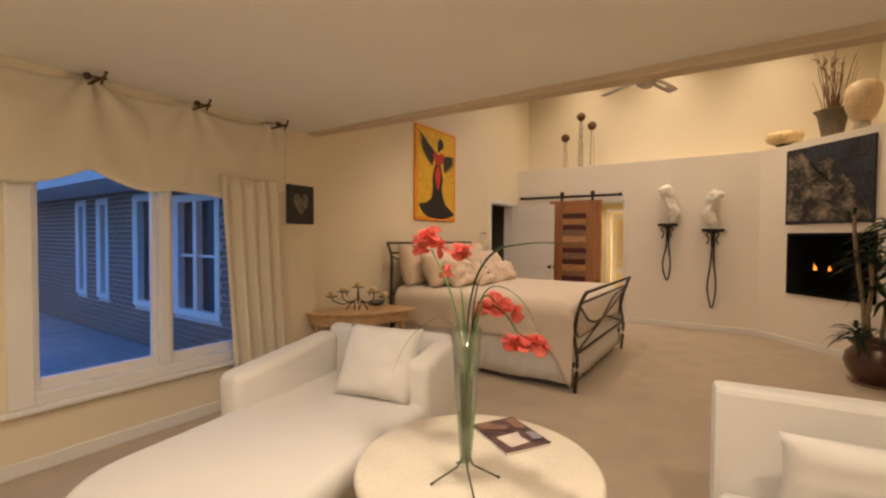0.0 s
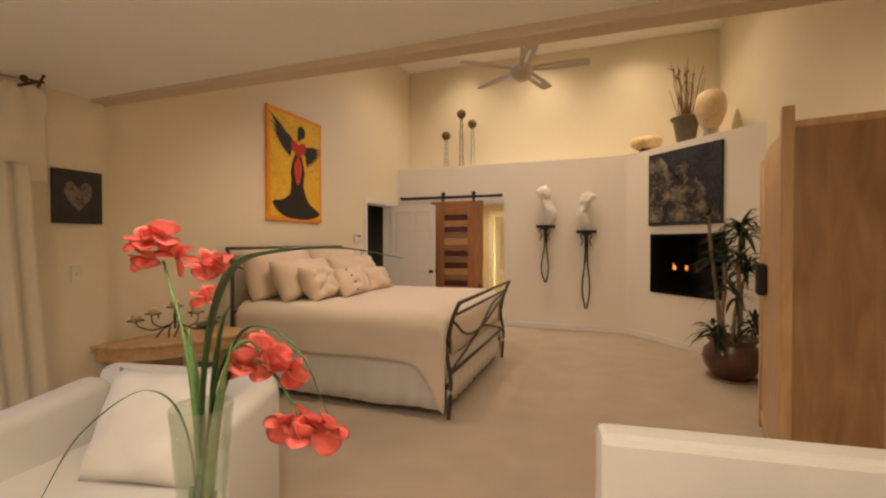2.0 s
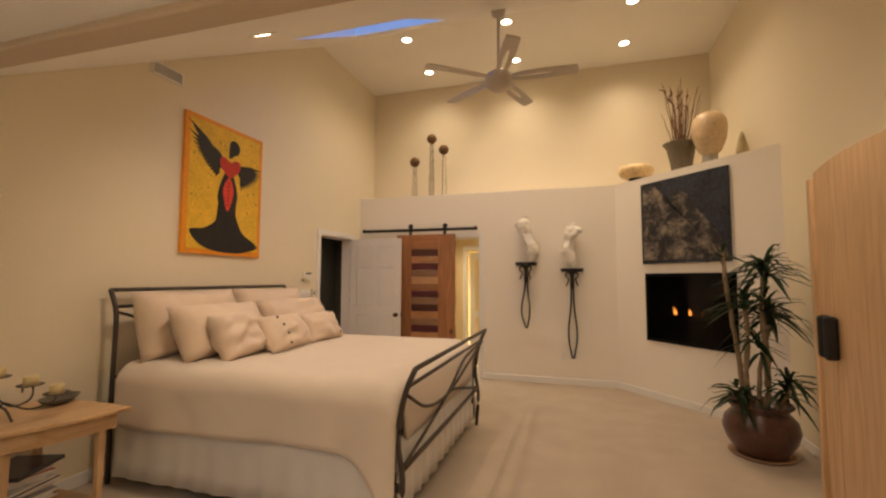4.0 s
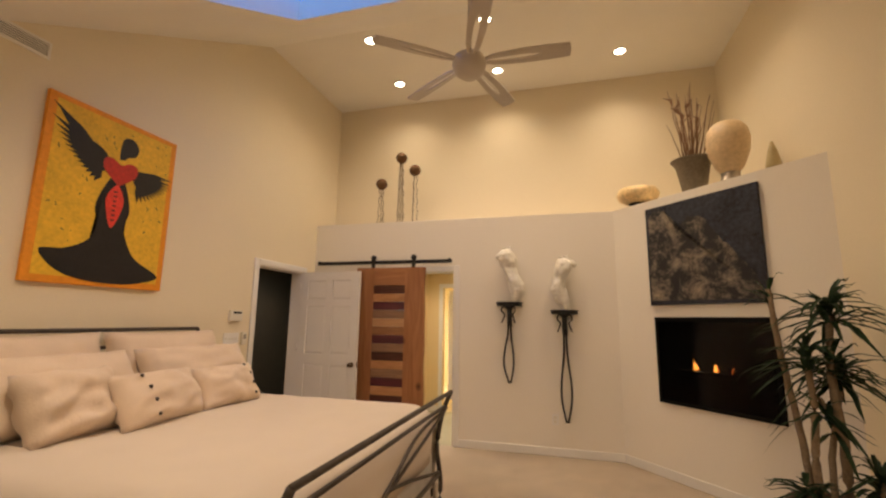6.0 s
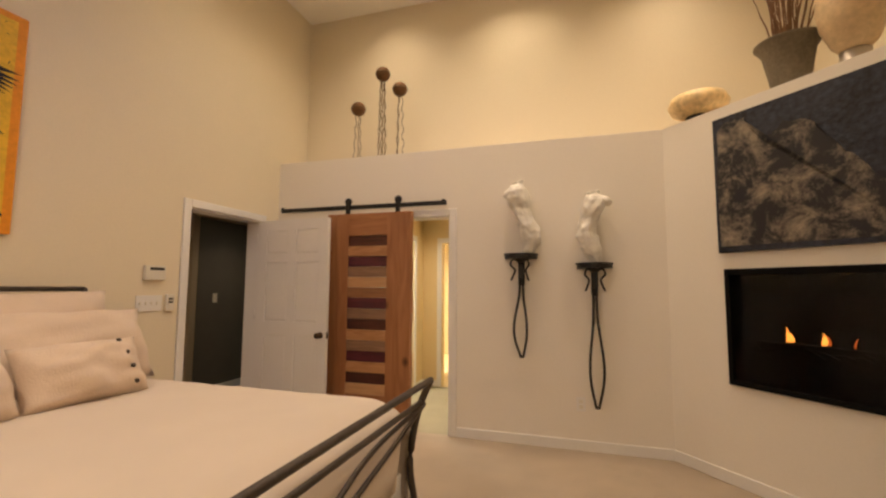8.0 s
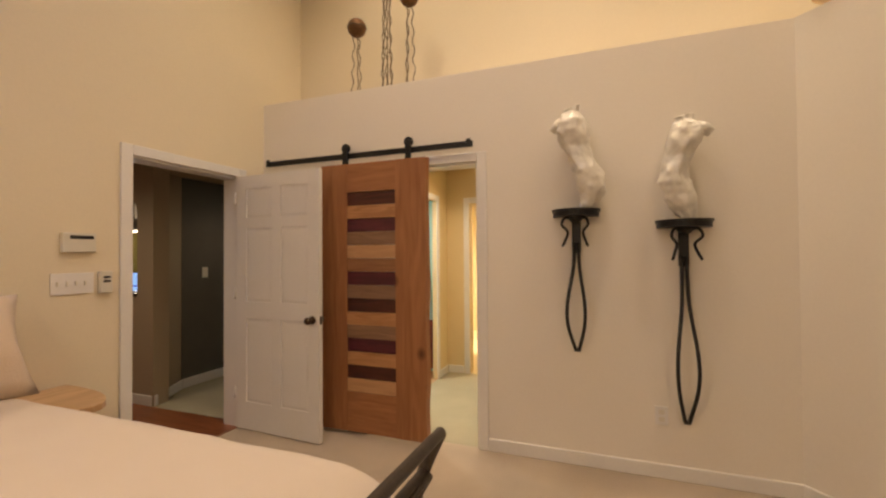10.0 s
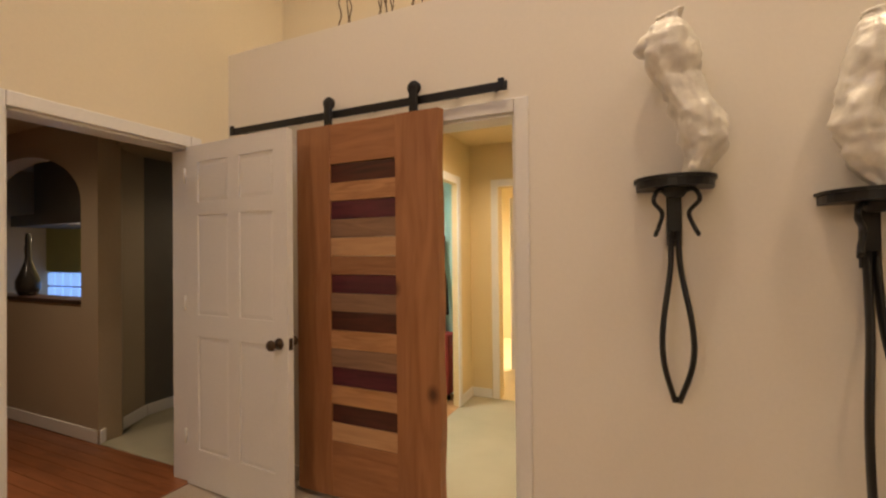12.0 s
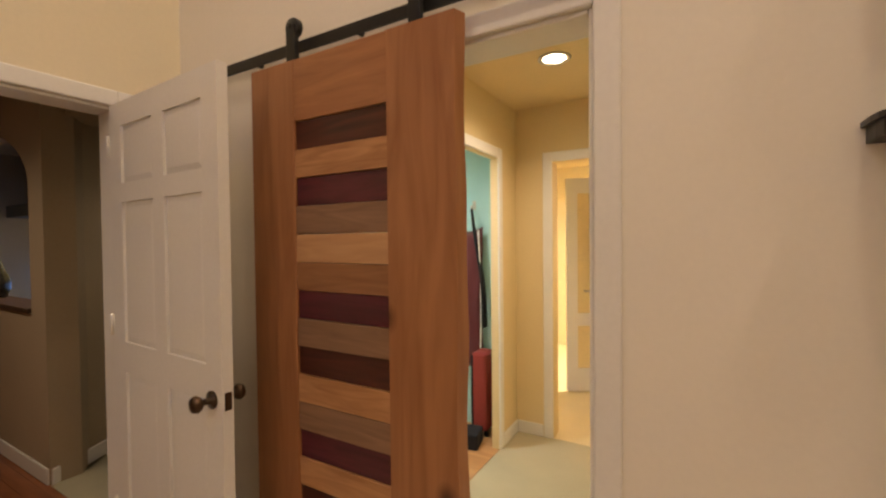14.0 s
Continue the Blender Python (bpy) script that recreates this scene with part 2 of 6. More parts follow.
structure("ceiling_low", boxes((WX - 0.17, RX, BACK, BEAM, LOW, LOW + 0.12)), M_CEIL, "low flat painted ceiling", "ceiling")
RUN = (HIGH - 2.435) / (CREASE - BEND)
SK = (-2.08, -1.05, 4.05, 5.12)   # the skylight's opening: x0, x1, y0, y1


def slope_z(y):
    return 2.435 + (y - BEND) * RUN


def slope_piece(bm, x0, x1, y0, y1):
    rows = [(y0, slope_z(y0)), (y1, slope_z(y1)), (y1, slope_z(y1) + 0.16), (y0, slope_z(y0) + 0.16)]
    a = [bm.verts.new((x0, y, z)) for y, z in rows]
    b = [bm.verts.new((x1, y, z)) for y, z in rows]
    bm.faces.new(a), bm.faces.new(b[::-1])
    for k in range(4):
        bm.faces.new((a[k], b[k], b[(k + 1) % 4], a[(k + 1) % 4]))


bm = bmesh.new()
slope_piece(bm, HX - 0.1, SK[0], BEND, CREASE)
slope_piece(bm, SK[1], RX, BEND, CREASE)
slope_piece(bm, SK[0], SK[1], BEND, SK[2])
slope_piece(bm, SK[0], SK[1], SK[3], CREASE)
bmesh.ops.recalc_face_normals(bm, faces=bm.faces)
structure("ceiling_slope", bm, M_CEIL, "sloping painted ceiling with a skylight", "ceiling")
# The beam's darker tan stands in for the shaded band past the low ceiling.
bm = boxes((HX - 0.1, RX, BEAM, BEND, LOW - 0.018, LOW + 0.17))
for v in bm.verts:
    if v.co.z < LOW:
        v.co.z -= 0.052 * (v.co.x - HX) / (RX - HX)
bmesh.ops.bevel(bm, geom=[e for e in bm.edges if e.calc_length() > 2 and e.verts[0].co.z < LOW], offset=0.012, segments=3, profile=0.5, affect="EDGES")
structure("ceiling_beam", bm, mat("shaded_plaster_tan", (0.60, 0.49, 0.35), 0.8, var=0.05, scale=2, fine=70, bump=0.06), "shallow plaster beam where the low ceiling ends, shade put into its tan colour", "beam")
structure("ceiling_high", boxes((HX - 0.1, RX, CREASE, UY + 0.1, HIGH, HIGH + 0.12)), M_CEIL, "high flat painted ceiling", "ceiling")

# ---- lamps, some seen and some added as fill ----
def downlight(x, y, z, watts, tilt=0.0, cone=130, tone=WARM):
    t = thing("downlight", pose(x, y, z, tilt), "round recessed ceiling downlight with a white ring, lit", "ceiling light", "recessed downlights")
    part("trim_ring", lathe([(0.062, -0.001), (0.085, -0.001), (0.087, -0.006), (0.078, -0.010), (0.062, -0.006)], 28), M_TRIM, t, "", True)
    part("lamp_face", lathe([(0.0, -0.005), (0.045, -0.006), (0.061, -0.004)], 24), M_LAMP, t, "glowing lamp face", True)
    lamp = bpy.data.lights.new("downlight_lamp", "SPOT")
    lamp.energy, lamp.color, lamp.shadow_soft_size = watts, tone, 0.08
    lamp.spot_size, lamp.spot_blend = radians(cone), 1.0
    lo = new("downlight_lamp", lamp)
    lo.parent = t
    lo.matrix_local = pose(0, 0, -0.03)
    return t


for x, y in ((-1.97, 6.33), (-1.98, 7.3), (-0.63, 7.3), (0.84, 7.25), (-0.62, 6.3), (0.84, 6.3)):
    downlight(x, y, HIGH, DOWNLIGHT_W * (0.70 if y > 7 else 1.15) * (0.82 if x < -1.5 else 1.02), 0.0, 145)
SLOPE = math.degrees(math.atan(RUN))
# The right-hand slope lamp is unseen, added to mirror the left one.
for x, y, w in ((-1.66, 3.2, 1.15), (0.9, 3.2, 0.7)):
    downlight(x, y, slope_z(y), DOWNLIGHT_W * w, SLOPE, 160)
# Added downlights, kept out of view, to brighten the sitting area and bed side.
for x, y, w in ((-1.5, -0.15, 0.60), (0.95, 0.42, 1.05), (-0.35, 0.72, 0.92)):
    downlight(x, y, LOW, SITTING_FILL_W * w, 0.0, 158, SOFT_WARM)

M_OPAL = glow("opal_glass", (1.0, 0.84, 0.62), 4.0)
# Added fixture, never in view: fills the sitting area and its ceiling with light.
t = thing("added_dome_light", pose(-0.6, -2.1, LOW), "added flush ceiling light behind the camera, opal glass globe, lit", "ceiling light")
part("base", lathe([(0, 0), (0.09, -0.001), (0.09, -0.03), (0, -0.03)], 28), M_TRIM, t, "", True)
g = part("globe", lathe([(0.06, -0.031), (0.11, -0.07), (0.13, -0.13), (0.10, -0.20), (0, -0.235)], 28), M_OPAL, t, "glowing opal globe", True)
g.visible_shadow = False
lamp = bpy.data.lights.new("dome_fill_lamp", "POINT")
lamp.energy, lamp.color, lamp.shadow_soft_size = DOME_FILL_W, SOFT_WARM, 0.12
lo = new("dome_fill_lamp", lamp)
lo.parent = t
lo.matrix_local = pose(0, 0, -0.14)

# ---- trims, openings ----
def strip(name, x0, x1, y0, y1, z0, z1, bevel=0.006, label="white painted wooden skirting board", cat="baseboard"):
    return structure(name, boxes((x0, x1, y0, y1, z0, z1), bevel=bevel), M_TRIM, label, cat)


strip("baseboard", WX, WX + 0.014, BACK, 2.29, 0, 0.09)
strip("baseboard", HX, HX + 0.014, 2.30, 6.15, 0, 0.09)
strip("baseboard", HX, HX + 0.014, 7.165, FY, 0, 0.09)
strip("baseboard", HX + 0.014, OX0 - 0.07, FY - 0.014, FY, 0, 0.09)
strip("baseboard", OX1 + 0.07, AX, FY - 0.014, FY, 0, 0.09)
strip("baseboard", RX - 0.014, RX, BACK, EY - 0.02, 0, 0.09)
ang = math.atan2(EY - AY, EX - AX)
bb = strip("baseboard", 0, math.hypot(EX - AX, EY - AY), -0.014, 0, 0, 0.09)
bb.matrix_world = Matrix.Translation((AX, AY, 0)) @ Matrix.Rotation(ang, 4, "Z")


def casing(name, parts_):
    return structure(name, boxes(*parts_, bevel=0.006), M_TRIM, "white painted door casing", "trim")


casing("trim", [(HX, HX + 0.018, 6.155, 6.23, 0, 2.115), (HX, HX + 0.018, 7.09, 7.16, 0, 2.115), (HX, HX + 0.018, 6.23, 7.09, 2.045, 2.115)])
casing("trim", [(HX - 0.15, HX, 6.225, 6.24, 0, 2.045), (HX - 0.15, HX, 7.08, 7.095, 0, 2.045), (HX - 0.15, HX, 6.24, 7.08, 2.03, 2.045)])
casing("trim", [(OX1, OX1 + 0.07, FY - 0.016, FY, 0, OZ + 0.07), (OX0 - 0.07, OX0, FY - 0.016, FY, 0, OZ + 0.07), (OX0, OX1, FY - 0.016, FY, OZ, OZ + 0.07)])
casing("trim", [(OX1 - 0.014, OX1, FY, FY + 0.15, 0, OZ), (OX0, OX0 + 0.014, FY, FY + 0.15, 0, OZ), (OX0 + 0.014, OX1 - 0.014, FY, FY + 0.15, OZ - 0.014, OZ)])

# skylight
sk = tagged(new("window_2"), "skylight in the sloping ceiling, blue dusk sky behind", "skylight", "", "structure")
bm = bmesh.new()
for x0, x1 in ((SK[0] - 0.02, SK[0]), (SK[1], SK[1] + 0.02)):
    v = [bm.verts.new((x, y, z)) for x in (x0, x1) for y, z in ((SK[2], slope_z(SK[2]) + 0.161), (SK[3], slope_z(SK[3]) + 0.161), (SK[3], slope_z(SK[3]) + 0.2), (SK[2], slope_z(SK[2]) + 0.2))]
    for f in ((0, 1, 2, 3), (7, 6, 5, 4), (0, 4, 5, 1), (1, 5, 6, 2), (2, 6, 7, 3), (3, 7, 4, 0)):
        bm.faces.new([v[k] for k in f])
box(bm, SK[0], SK[1], SK[2] - 0.02, SK[2], slope_z(SK[2]) + 0.16, slope_z(SK[2]) + 0.2)
box(bm, SK[0], SK[1], SK[3], SK[3] + 0.02, slope_z(SK[3]) + 0.16, slope_z(SK[3]) + 0.2)
part("well", bm, M_CEIL, sk)
bm = bmesh.new()
v = [bm.verts.new(p) for p in ((SK[0], SK[2], slope_z(SK[2]) + 0.168), (SK[1], SK[2], slope_z(SK[2]) + 0.168), (SK[1], SK[3], slope_z(SK[3]) + 0.168), (SK[0], SK[3], slope_z(SK[3]) + 0.168))]
bm.faces.new(v)
bmesh.ops.solidify(bm, geom=bm.faces[:], thickness=0.006)
pane = part("pane", bm, M_GLASS, sk)
pane.visible_shadow = False

# casement window
win = tagged(new("window_1"), "white wooden casement window with two lights", "window", "", "structure")
part("window_frame", boxes((WX - 0.12, WX + 0.012, 0.08, 0.20, 0.40, 2.08), (WX - 0.12, WX + 0.012, 1.60, 1.72, 0.40, 2.08),
     (WX - 0.12, WX + 0.012, 0.20, 1.60, 0.40, 0.475), (WX - 0.12, WX + 0.012, 0.20, 1.60, 2.0, 2.08),
     (WX - 0.12, WX + 0.004, 0.89, 0.96, 0.475, 2.0), bevel=0.008), M_TRIM, win)
part("window_sill", boxes((WX, WX + 0.05, 0.03, 1.77, 0.365, 0.40), bevel=0.008), M_TRIM, win)
for y0, y1 in ((0.20, 0.89), (0.96, 1.60)):
    sash = part("sash", boxes((WX - 0.09, WX - 0.04, y0, y0 + 0.035, 0.475, 2.0), (WX - 0.09, WX - 0.04, y1 - 0.035, y1, 0.475, 2.0),
                (WX - 0.09, WX - 0.04, y0 + 0.035, y1 - 0.035, 0.475, 0.545), (WX - 0.09, WX - 0.04, y0 + 0.035, y1 - 0.035, 1.95, 2.0), bevel=0.004), M_TRIM, win)
    pane = part("pane", boxes((WX - 0.068, WX - 0.062, y0 + 0.03, y1 - 0.03, 0.54, 1.96)), M_GLASS, sash)
    pane.visible_shadow = False
    part("crank_handle", boxes((WX - 0.04, WX - 0.005, (y0 + y1) / 2 - 0.05, (y0 + y1) / 2 + 0.05, 0.478, 0.492), bevel=0.005), M_TRIM, sash)

# ---- bed ----
BY0, BY1 = 3.40, 5.385
bed = thing("bed", pose(0, 0, 0), "king bed with a wrought-iron sleigh frame and cream bedding", "bed")
HEADROW = [(-3.02, 0), (-3.03, 0.6), (-3.02, 1.05), (-3.03, 1.22), (-3.09, 1.355)]
FOOTROW = [(-0.81, 0), (-0.79, 0.30), (-0.82, 0.52), (-0.80, 0.70), (-0.765, 0.83), (-0.718, 0.935)]


def bed_end(name, row, rails, curves):
    e = part(name, tube(smooth_path([(x, BY0, z) for x, z in row], 5), 0.0165, 10), M_IRON, bed, "dark wrought-iron frame", True)
    part("post", tube(smooth_path([(x, BY1, z) for x, z in row], 5), 0.0165, 10), M_IRON, e, "", True)
    for (x, z), r in rails:
        part("rail", tube([(x, BY0, z), (x, (BY0 + BY1) / 2, z), (x, BY1, z)], r, 10), M_IRON, e, "", True)
    for c in curves:
        part("scroll", tube(smooth_path(c, 8), 0.011, 8), M_IRON, e, "", True)


bed_end("headboard", HEADROW, [((-3.09, 1.355), 0.0155), ((-3.03, 1.235), 0.0125), ((-3.03, 0.5), 0.015)],
        [[(-3.03, BY0, 1.2), (-3.02, BY0 + 0.5, 1.04), (-3.02, 4.43, 0.98), (-3.02, BY1 - 0.5, 1.04), (-3.03, BY1, 1.2)],
         [(-3.03, BY0, 0.72), (-3.02, BY0 + 0.5, 0.92), (-3.02, 4.43, 0.98), (-3.02, BY1 - 0.5, 0.92), (-3.03, BY1, 0.72)]])
bed_end("footboard", FOOTROW, [((-0.718, 0.935), 0.015), ((-0.762, 0.832), 0.0125), ((-0.80, 0.36), 0.015)],
        [[(-0.76, BY0, 0.78), (-0.80, BY0 + 0.45, 0.60), (-0.81, 4.35, 0.55), (-0.80, BY1 - 0.45, 0.66), (-0.75, BY1, 0.82)],
         [(-0.80, BY0, 0.37), (-0.81, BY0 + 0.55, 0.46), (-0.81, 4.43, 0.57), (-0.80, BY1 - 0.5, 0.74), (-0.75, BY1, 0.82)],
         [(-0.80, 4.43, 0.57), (-0.81, BY1 - 0.6, 0.50), (-0.81, BY1 - 0.25, 0.42), (-0.80, BY1, 0.37)]])
for y in (BY0 + 0.05, BY1 - 0.05):
    part("side_rail", boxes((-2.99, -0.83, y - 0.015, y + 0.015, 0.22, 0.27), bevel=0.004), M_IRON, bed)
part("box_spring", boxes((-2.96, -0.90, BY0 + 0.08, BY1 - 0.08, 0.27, 0.50), bevel=0.02), M_LINEN, bed)
part("mattress", boxes((-2.96, -0.88, BY0 + 0.07, BY1 - 0.07, 0.505, 0.74), bevel=0.05), M_LINEN, bed)
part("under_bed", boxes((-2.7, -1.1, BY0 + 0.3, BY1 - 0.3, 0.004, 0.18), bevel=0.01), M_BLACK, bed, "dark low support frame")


def drape(rows, thick=0.006):
    """A cloth sheet from a grid of points."""
    bm = bmesh.new()
    g = [[bm.verts.new(p) for p in r] for r in rows]
    for a, b in zip(g, g[1:]):
        for k in range(len(a) - 1):
            bm.faces.new((a[k], a[k + 1], b[k + 1], b[k]))
    bm.normal_update()
    back = [[bm.verts.new(v.co - v.normal * thick) for v in r] for r in g]
    for a, b in zip(back, back[1:]):
        for k in range(len(a) - 1):
            bm.faces.new((b[k], b[k + 1], a[k + 1], a[k]))
    rim = [(g[0][k], back[0][k]) for k in range(len(g[0]))] + [(r[-1], q[-1]) for r, q in zip(g[1:], back[1:])]
    rim += [(g[-1][k], back[-1][k]) for k in range(len(g[0]) - 2, -1, -1)] + [(g[i][0], back[i][0]) for i in range(len(g) - 2, 0, -1)]
    for (a, p), (b, q) in zip(rim, rim[1:] + rim[:1]):
        bm.faces.new((b, a, p, q))
    bmesh.ops.recalc_face_normals(bm, faces=bm.faces)
    return bm


def skirt_rows(x0, y0, x1, y1, ztop, zbot, wave, amp, n, seed):
    d = Vector((x1 - x0, y1 - y0, 0))
    out = Vector((d.y, -d.x, 0)).normalized()
    rows = []
    for i in range(n + 1):
        t = i / n
        p = Vector((x0, y0, 0)) + d * t
        w = math.sin(t * wave + 2.0 * noise.noise(Vector((t * 6, seed, 0)))) * amp
        rows.append([(p.x + out.x * (0.01 + w * f + 0.02 * f), p.y + out.y * (0.01 + w * f + 0.02 * f), ztop + (zbot + 0.02 * noise.noise(Vector((t * 5, seed, 3))) - ztop) * f) for f in (0, 0.25, 0.5, 0.75, 1)])
    return rows


skirt = part("bed_skirt", drape(skirt_rows(-2.95, BY0 + 0.0, -0.86, BY0 + 0.0, 0.50, 0.07, 75, 0.008, 110, 1)), M_WHITE_CLOTH, bed, "white gathered bed skirt", True)
part("bed_skirt", drape(skirt_rows(-0.86, BY0 + 0.04, -0.86, BY1 - 0.04, 0.50, 0.085, 75, 0.012, 110, 2)), M_WHITE_CLOTH, bed, "white gathered bed skirt", True)
part("bed_skirt", drape(skirt_rows(-0.86, BY1 - 0.04, -2.95, BY1 - 0.04, 0.50, 0.075, 75, 0.013, 90, 5)), M_WHITE_CLOTH, bed, "white gathered bed skirt", True)

# the comforter: falls over both long sides and dips at the foot corner
TOPZ = 0.825

def comforter_grid():
    """Side falls with a straight hem, a soft shoulder, a flat top and a corner that dips at the foot."""
    grid = []
    for i in range(111):
        t = i / 110
        x = -2.93 + t * (2.93 - 0.875)
        row = []
        for side in (0, 1):
            s = -1 if side == 0 else 1
            edge = BY0 if side == 0 else BY1
            turn = max(0.0, (t - 0.83) / 0.17)
            hem = 0.435 - 0.28 * turn ** 2.2 + 0.012 * math.sin(x * 3.1 + side) + 0.010 * noise.noise(Vector((x * 3, side, 7.0)))
            fall = []
            for k in range(9):
                f = k / 8
                z = hem + (0.70 - hem) * f
                low = 1 - f
                fold = (0.010 + 0.022 * turn) * math.sin(x * (9 + 9 * turn) + 3.5 * noise.noise(Vector((x * 1.3, 1.0 + 8 * side, 0)))) * low
                fold += 0.007 * noise.noise(Vector((x * 5 + z * 3, z * 4, side)))
                fall.append((x, edge + s * (0.030 + 0.018 * low + fold), z))
            for k in range(1, 7):
                a = math.pi / 2 * k / 6
                r = 0.125
                wr = 0.006 * noise.noise(Vector((x * 6, a * 1.5, 3.0 + side)))
                fall.append((x, edge + s * (0.030 - r + r * math.cos(a)), 0.70 + (TOPZ - 0.70) * math.sin(a) + wr))
            if side == 0:
                row += fall
                y0, y1 = BY0 - 0.030 + 0.125, BY1 + 0.030 - 0.125
                for k in range(1, 26):
                    y = y0 + (y1 - y0) * k / 26
                    w = 0.010 * noise.noise(Vector((x * 1.7, y * 1.7, 2.0))) + 0.005 * noise.noise(Vector((x * 5.0, y * 3.2, 5.0))) + 0.003 * noise.noise(Vector((x * 4 + y * 11, y * 3, 8.0)))
                    row.append((x, y, TOPZ + w))
            else:
                row += fall[::-1]
        drop = -0.05 * max(0, (t - 0.93) / 0.07) ** 2
        grid.append([(px, py, pz + drop) for px, py, pz in row])
    last = grid[-1]
    for dx, dz in ((0.03, -0.09), (0.035, -0.2), (0.03, -0.30)):
        grid.append([(p[0] + dx, p[1], max(p[2] + dz, min(p[2], 0.40)) if BY0 + 0.1 < p[1] < BY1 - 0.1 else p[2] + dz * 0.2) for p in last])
    return grid


rows = comforter_grid()
part("comforter", drape(rows, 0.02), M_LINEN, bed, "cream comforter hanging over the sides", True)

for side in (0, -1):
    hem = [r[side] for r in rows[:111:2]]
    part("hem_piping", tube([(x, y, z + 0.004) for x, y, z in hem], 0.011, 8), M_WHITE_CLOTH, bed, "pale piped hem", True)

# ---- pillows ----
M_BUTTON = mat("dark_button", (0.05, 0.035, 0.03), 0.4, var=0.2)


M_PILLOW = mat("warm_cream_linen", (0.72, 0.58, 0.45), 0.92, var=0.06, scale=9, fine=220, bump=0.35, bump_scale=120, spec=0.12, sheen=0.3)


def pillow(x, y, w, h, thick, lean, turn, label, buttons=0, cat="pillow", material=None, crumple=0.03, z=TOPZ + 0.01):
    t = thing("pillow", Matrix.Translation((x, y, z)) @ Matrix.Rotation(radians(turn), 4, "Z") @ Matrix.Rotation(radians(lean), 4, "Y"), label, cat, "pillows on the bed")
    bm = puff(w, h, thick, 0.36, 18, crumple, x * 7 + y * 3)
    bmesh.ops.transform(bm, matrix=Matrix(((0, 0, 1, 0), (1, 0, 0, 0), (0, 1, 0, h / 2), (0, 0, 0, 1))), verts=bm.verts)
    c = part("cover", bm, material or M_PILLOW, t, "", True)
    for k in range(abs(buttons)):
        v = 0.36 - 0.72 * k / max(1, abs(buttons) - 1)
        u = (0.26 if buttons > 0 else -0.26) + 0.02 * k
        d = thick / 2 * ((1 - (2 * u) ** 2) * (1 - (2 * v * 0.98) ** 2)) ** 0.36
        bb_ = lathe([(0, 0.011), (0.006, 0.010), (0.010, 0.007), (0.012, 0.0)], 12)
        bmesh.ops.transform(bb_, matrix=Matrix.Translation((d, u * w, h / 2 + v * h)) @ Matrix.Rotation(radians(90), 4, "Y"), verts=bb_.verts)
        part("button", bb_, M_BUTTON, t, "dark button", True)
    return t


for y in (3.93, 4.93):
    pillow(-2.82, y, 0.99, 0.53, 0.34, -15, 0, "large cream linen pillow leaning on the headboard")
for y, tr in ((3.98, 4), (4.95, -3)):
    pillow(-2.52, y, 0.95, 0.44, 0.32, -25, tr, "cream linen sham leaning on larger pillows")
pillow(-2.28, 3.90, 0.52, 0.38, 0.27, -28, 8, "cream pillow with a ruched tied end", crumple=0.05)
pillow(-2.17, 4.30, 0.60, 0.33, 0.23, -28, 5, "small cream cushion with dark buttons", -4)
pillow(-2.19, 4.86, 0.54, 0.31, 0.22, -30, -4, "small cream cushion with dark buttons", 4)

# ---- chaise longue ----
ch = thing("chaise_longue", Matrix.Translation((-1.70, 1.84, 0)) @ Matrix.Rotation(radians(9), 4, "Z"), "white slipcovered chaise longue by the window", "chaise longue")
seat_out = [(-0.46, -0.05)] + [(-0.46, -1.55)] + [(0.03 - 0.49 * math.cos(a), -1.55 - 0.42 * math.sin(a)) for a in [math.pi * k / 16 for k in range(1, 16)]] + [(0.52, -1.55), (0.52, -0.05)]
bm = prism(seat_out, 0.03, 0.27)
part("skirt", bm, M_WHITE_CLOTH, ch, "white fabric skirt")
bm = prism([(x * 1.02, y * 1.01) for x, y in seat_out], 0.275, 0.43)
bmesh.ops.bevel(bm, geom=[e for e in bm.edges if all(abs(v.co.z - 0.43) < 1e-4 for v in e.verts)], offset=0.07, segments=5, profile=0.5, affect="EDGES")
part("seat_cushion", bm, M_WHITE_CLOTH, ch, "", True)
bm = prism([(-0.50, -0.02), (-0.50, 0.10), (0.50, 0.10), (0.50, -0.02)], 0.03, 0.76)
bmesh.ops.bevel(bm, geom=bm.edges[:], offset=0.045, segments=4, profile=0.5, affect="EDGES")
for v in bm.verts:
    v.co.y += 0.10 * max(0, v.co.z - 0.4) / 0.36 - 0.16
part("backrest", bm, M_WHITE_CLOTH, ch, "", True)
bm = bmesh.new()
box(bm, -0.54, -0.36, -1.00, -0.08, 0.03, 0.72, 0.06, 4)
for v in bm.verts:
    if v.co.z > 0.4:
        v.co.z += (v.co.y + 0.08) * 0.10
        v.co.x -= 0.03
part("armrest", bm, M_WHITE_CLOTH, ch, "", True)
bm = bmesh.new()
box(bm, 0.38, 0.54, -0.46, -0.02, 0.03, 0.70, 0.05, 4)
for v in bm.verts:
    if v.co.z > 0.4:
        v.co.z += 0.04 + (v.co.y + 0.02) * 0.16
part("armrest", bm, M_WHITE_CLOTH, ch, "", True)
cm = Matrix.Translation((-1.45, 1.36, 0.425)) @ Matrix.Rotation(radians(-78), 4, "Z") @ Matrix.Rotation(radians(-27), 4, "Y")
cu = thing("cushion", cm, "square white cushion leaning on the chaise back", "cushion")
bm = puff(0.53, 0.47, 0.19, 0.34, 18, 0.020, 4.0)
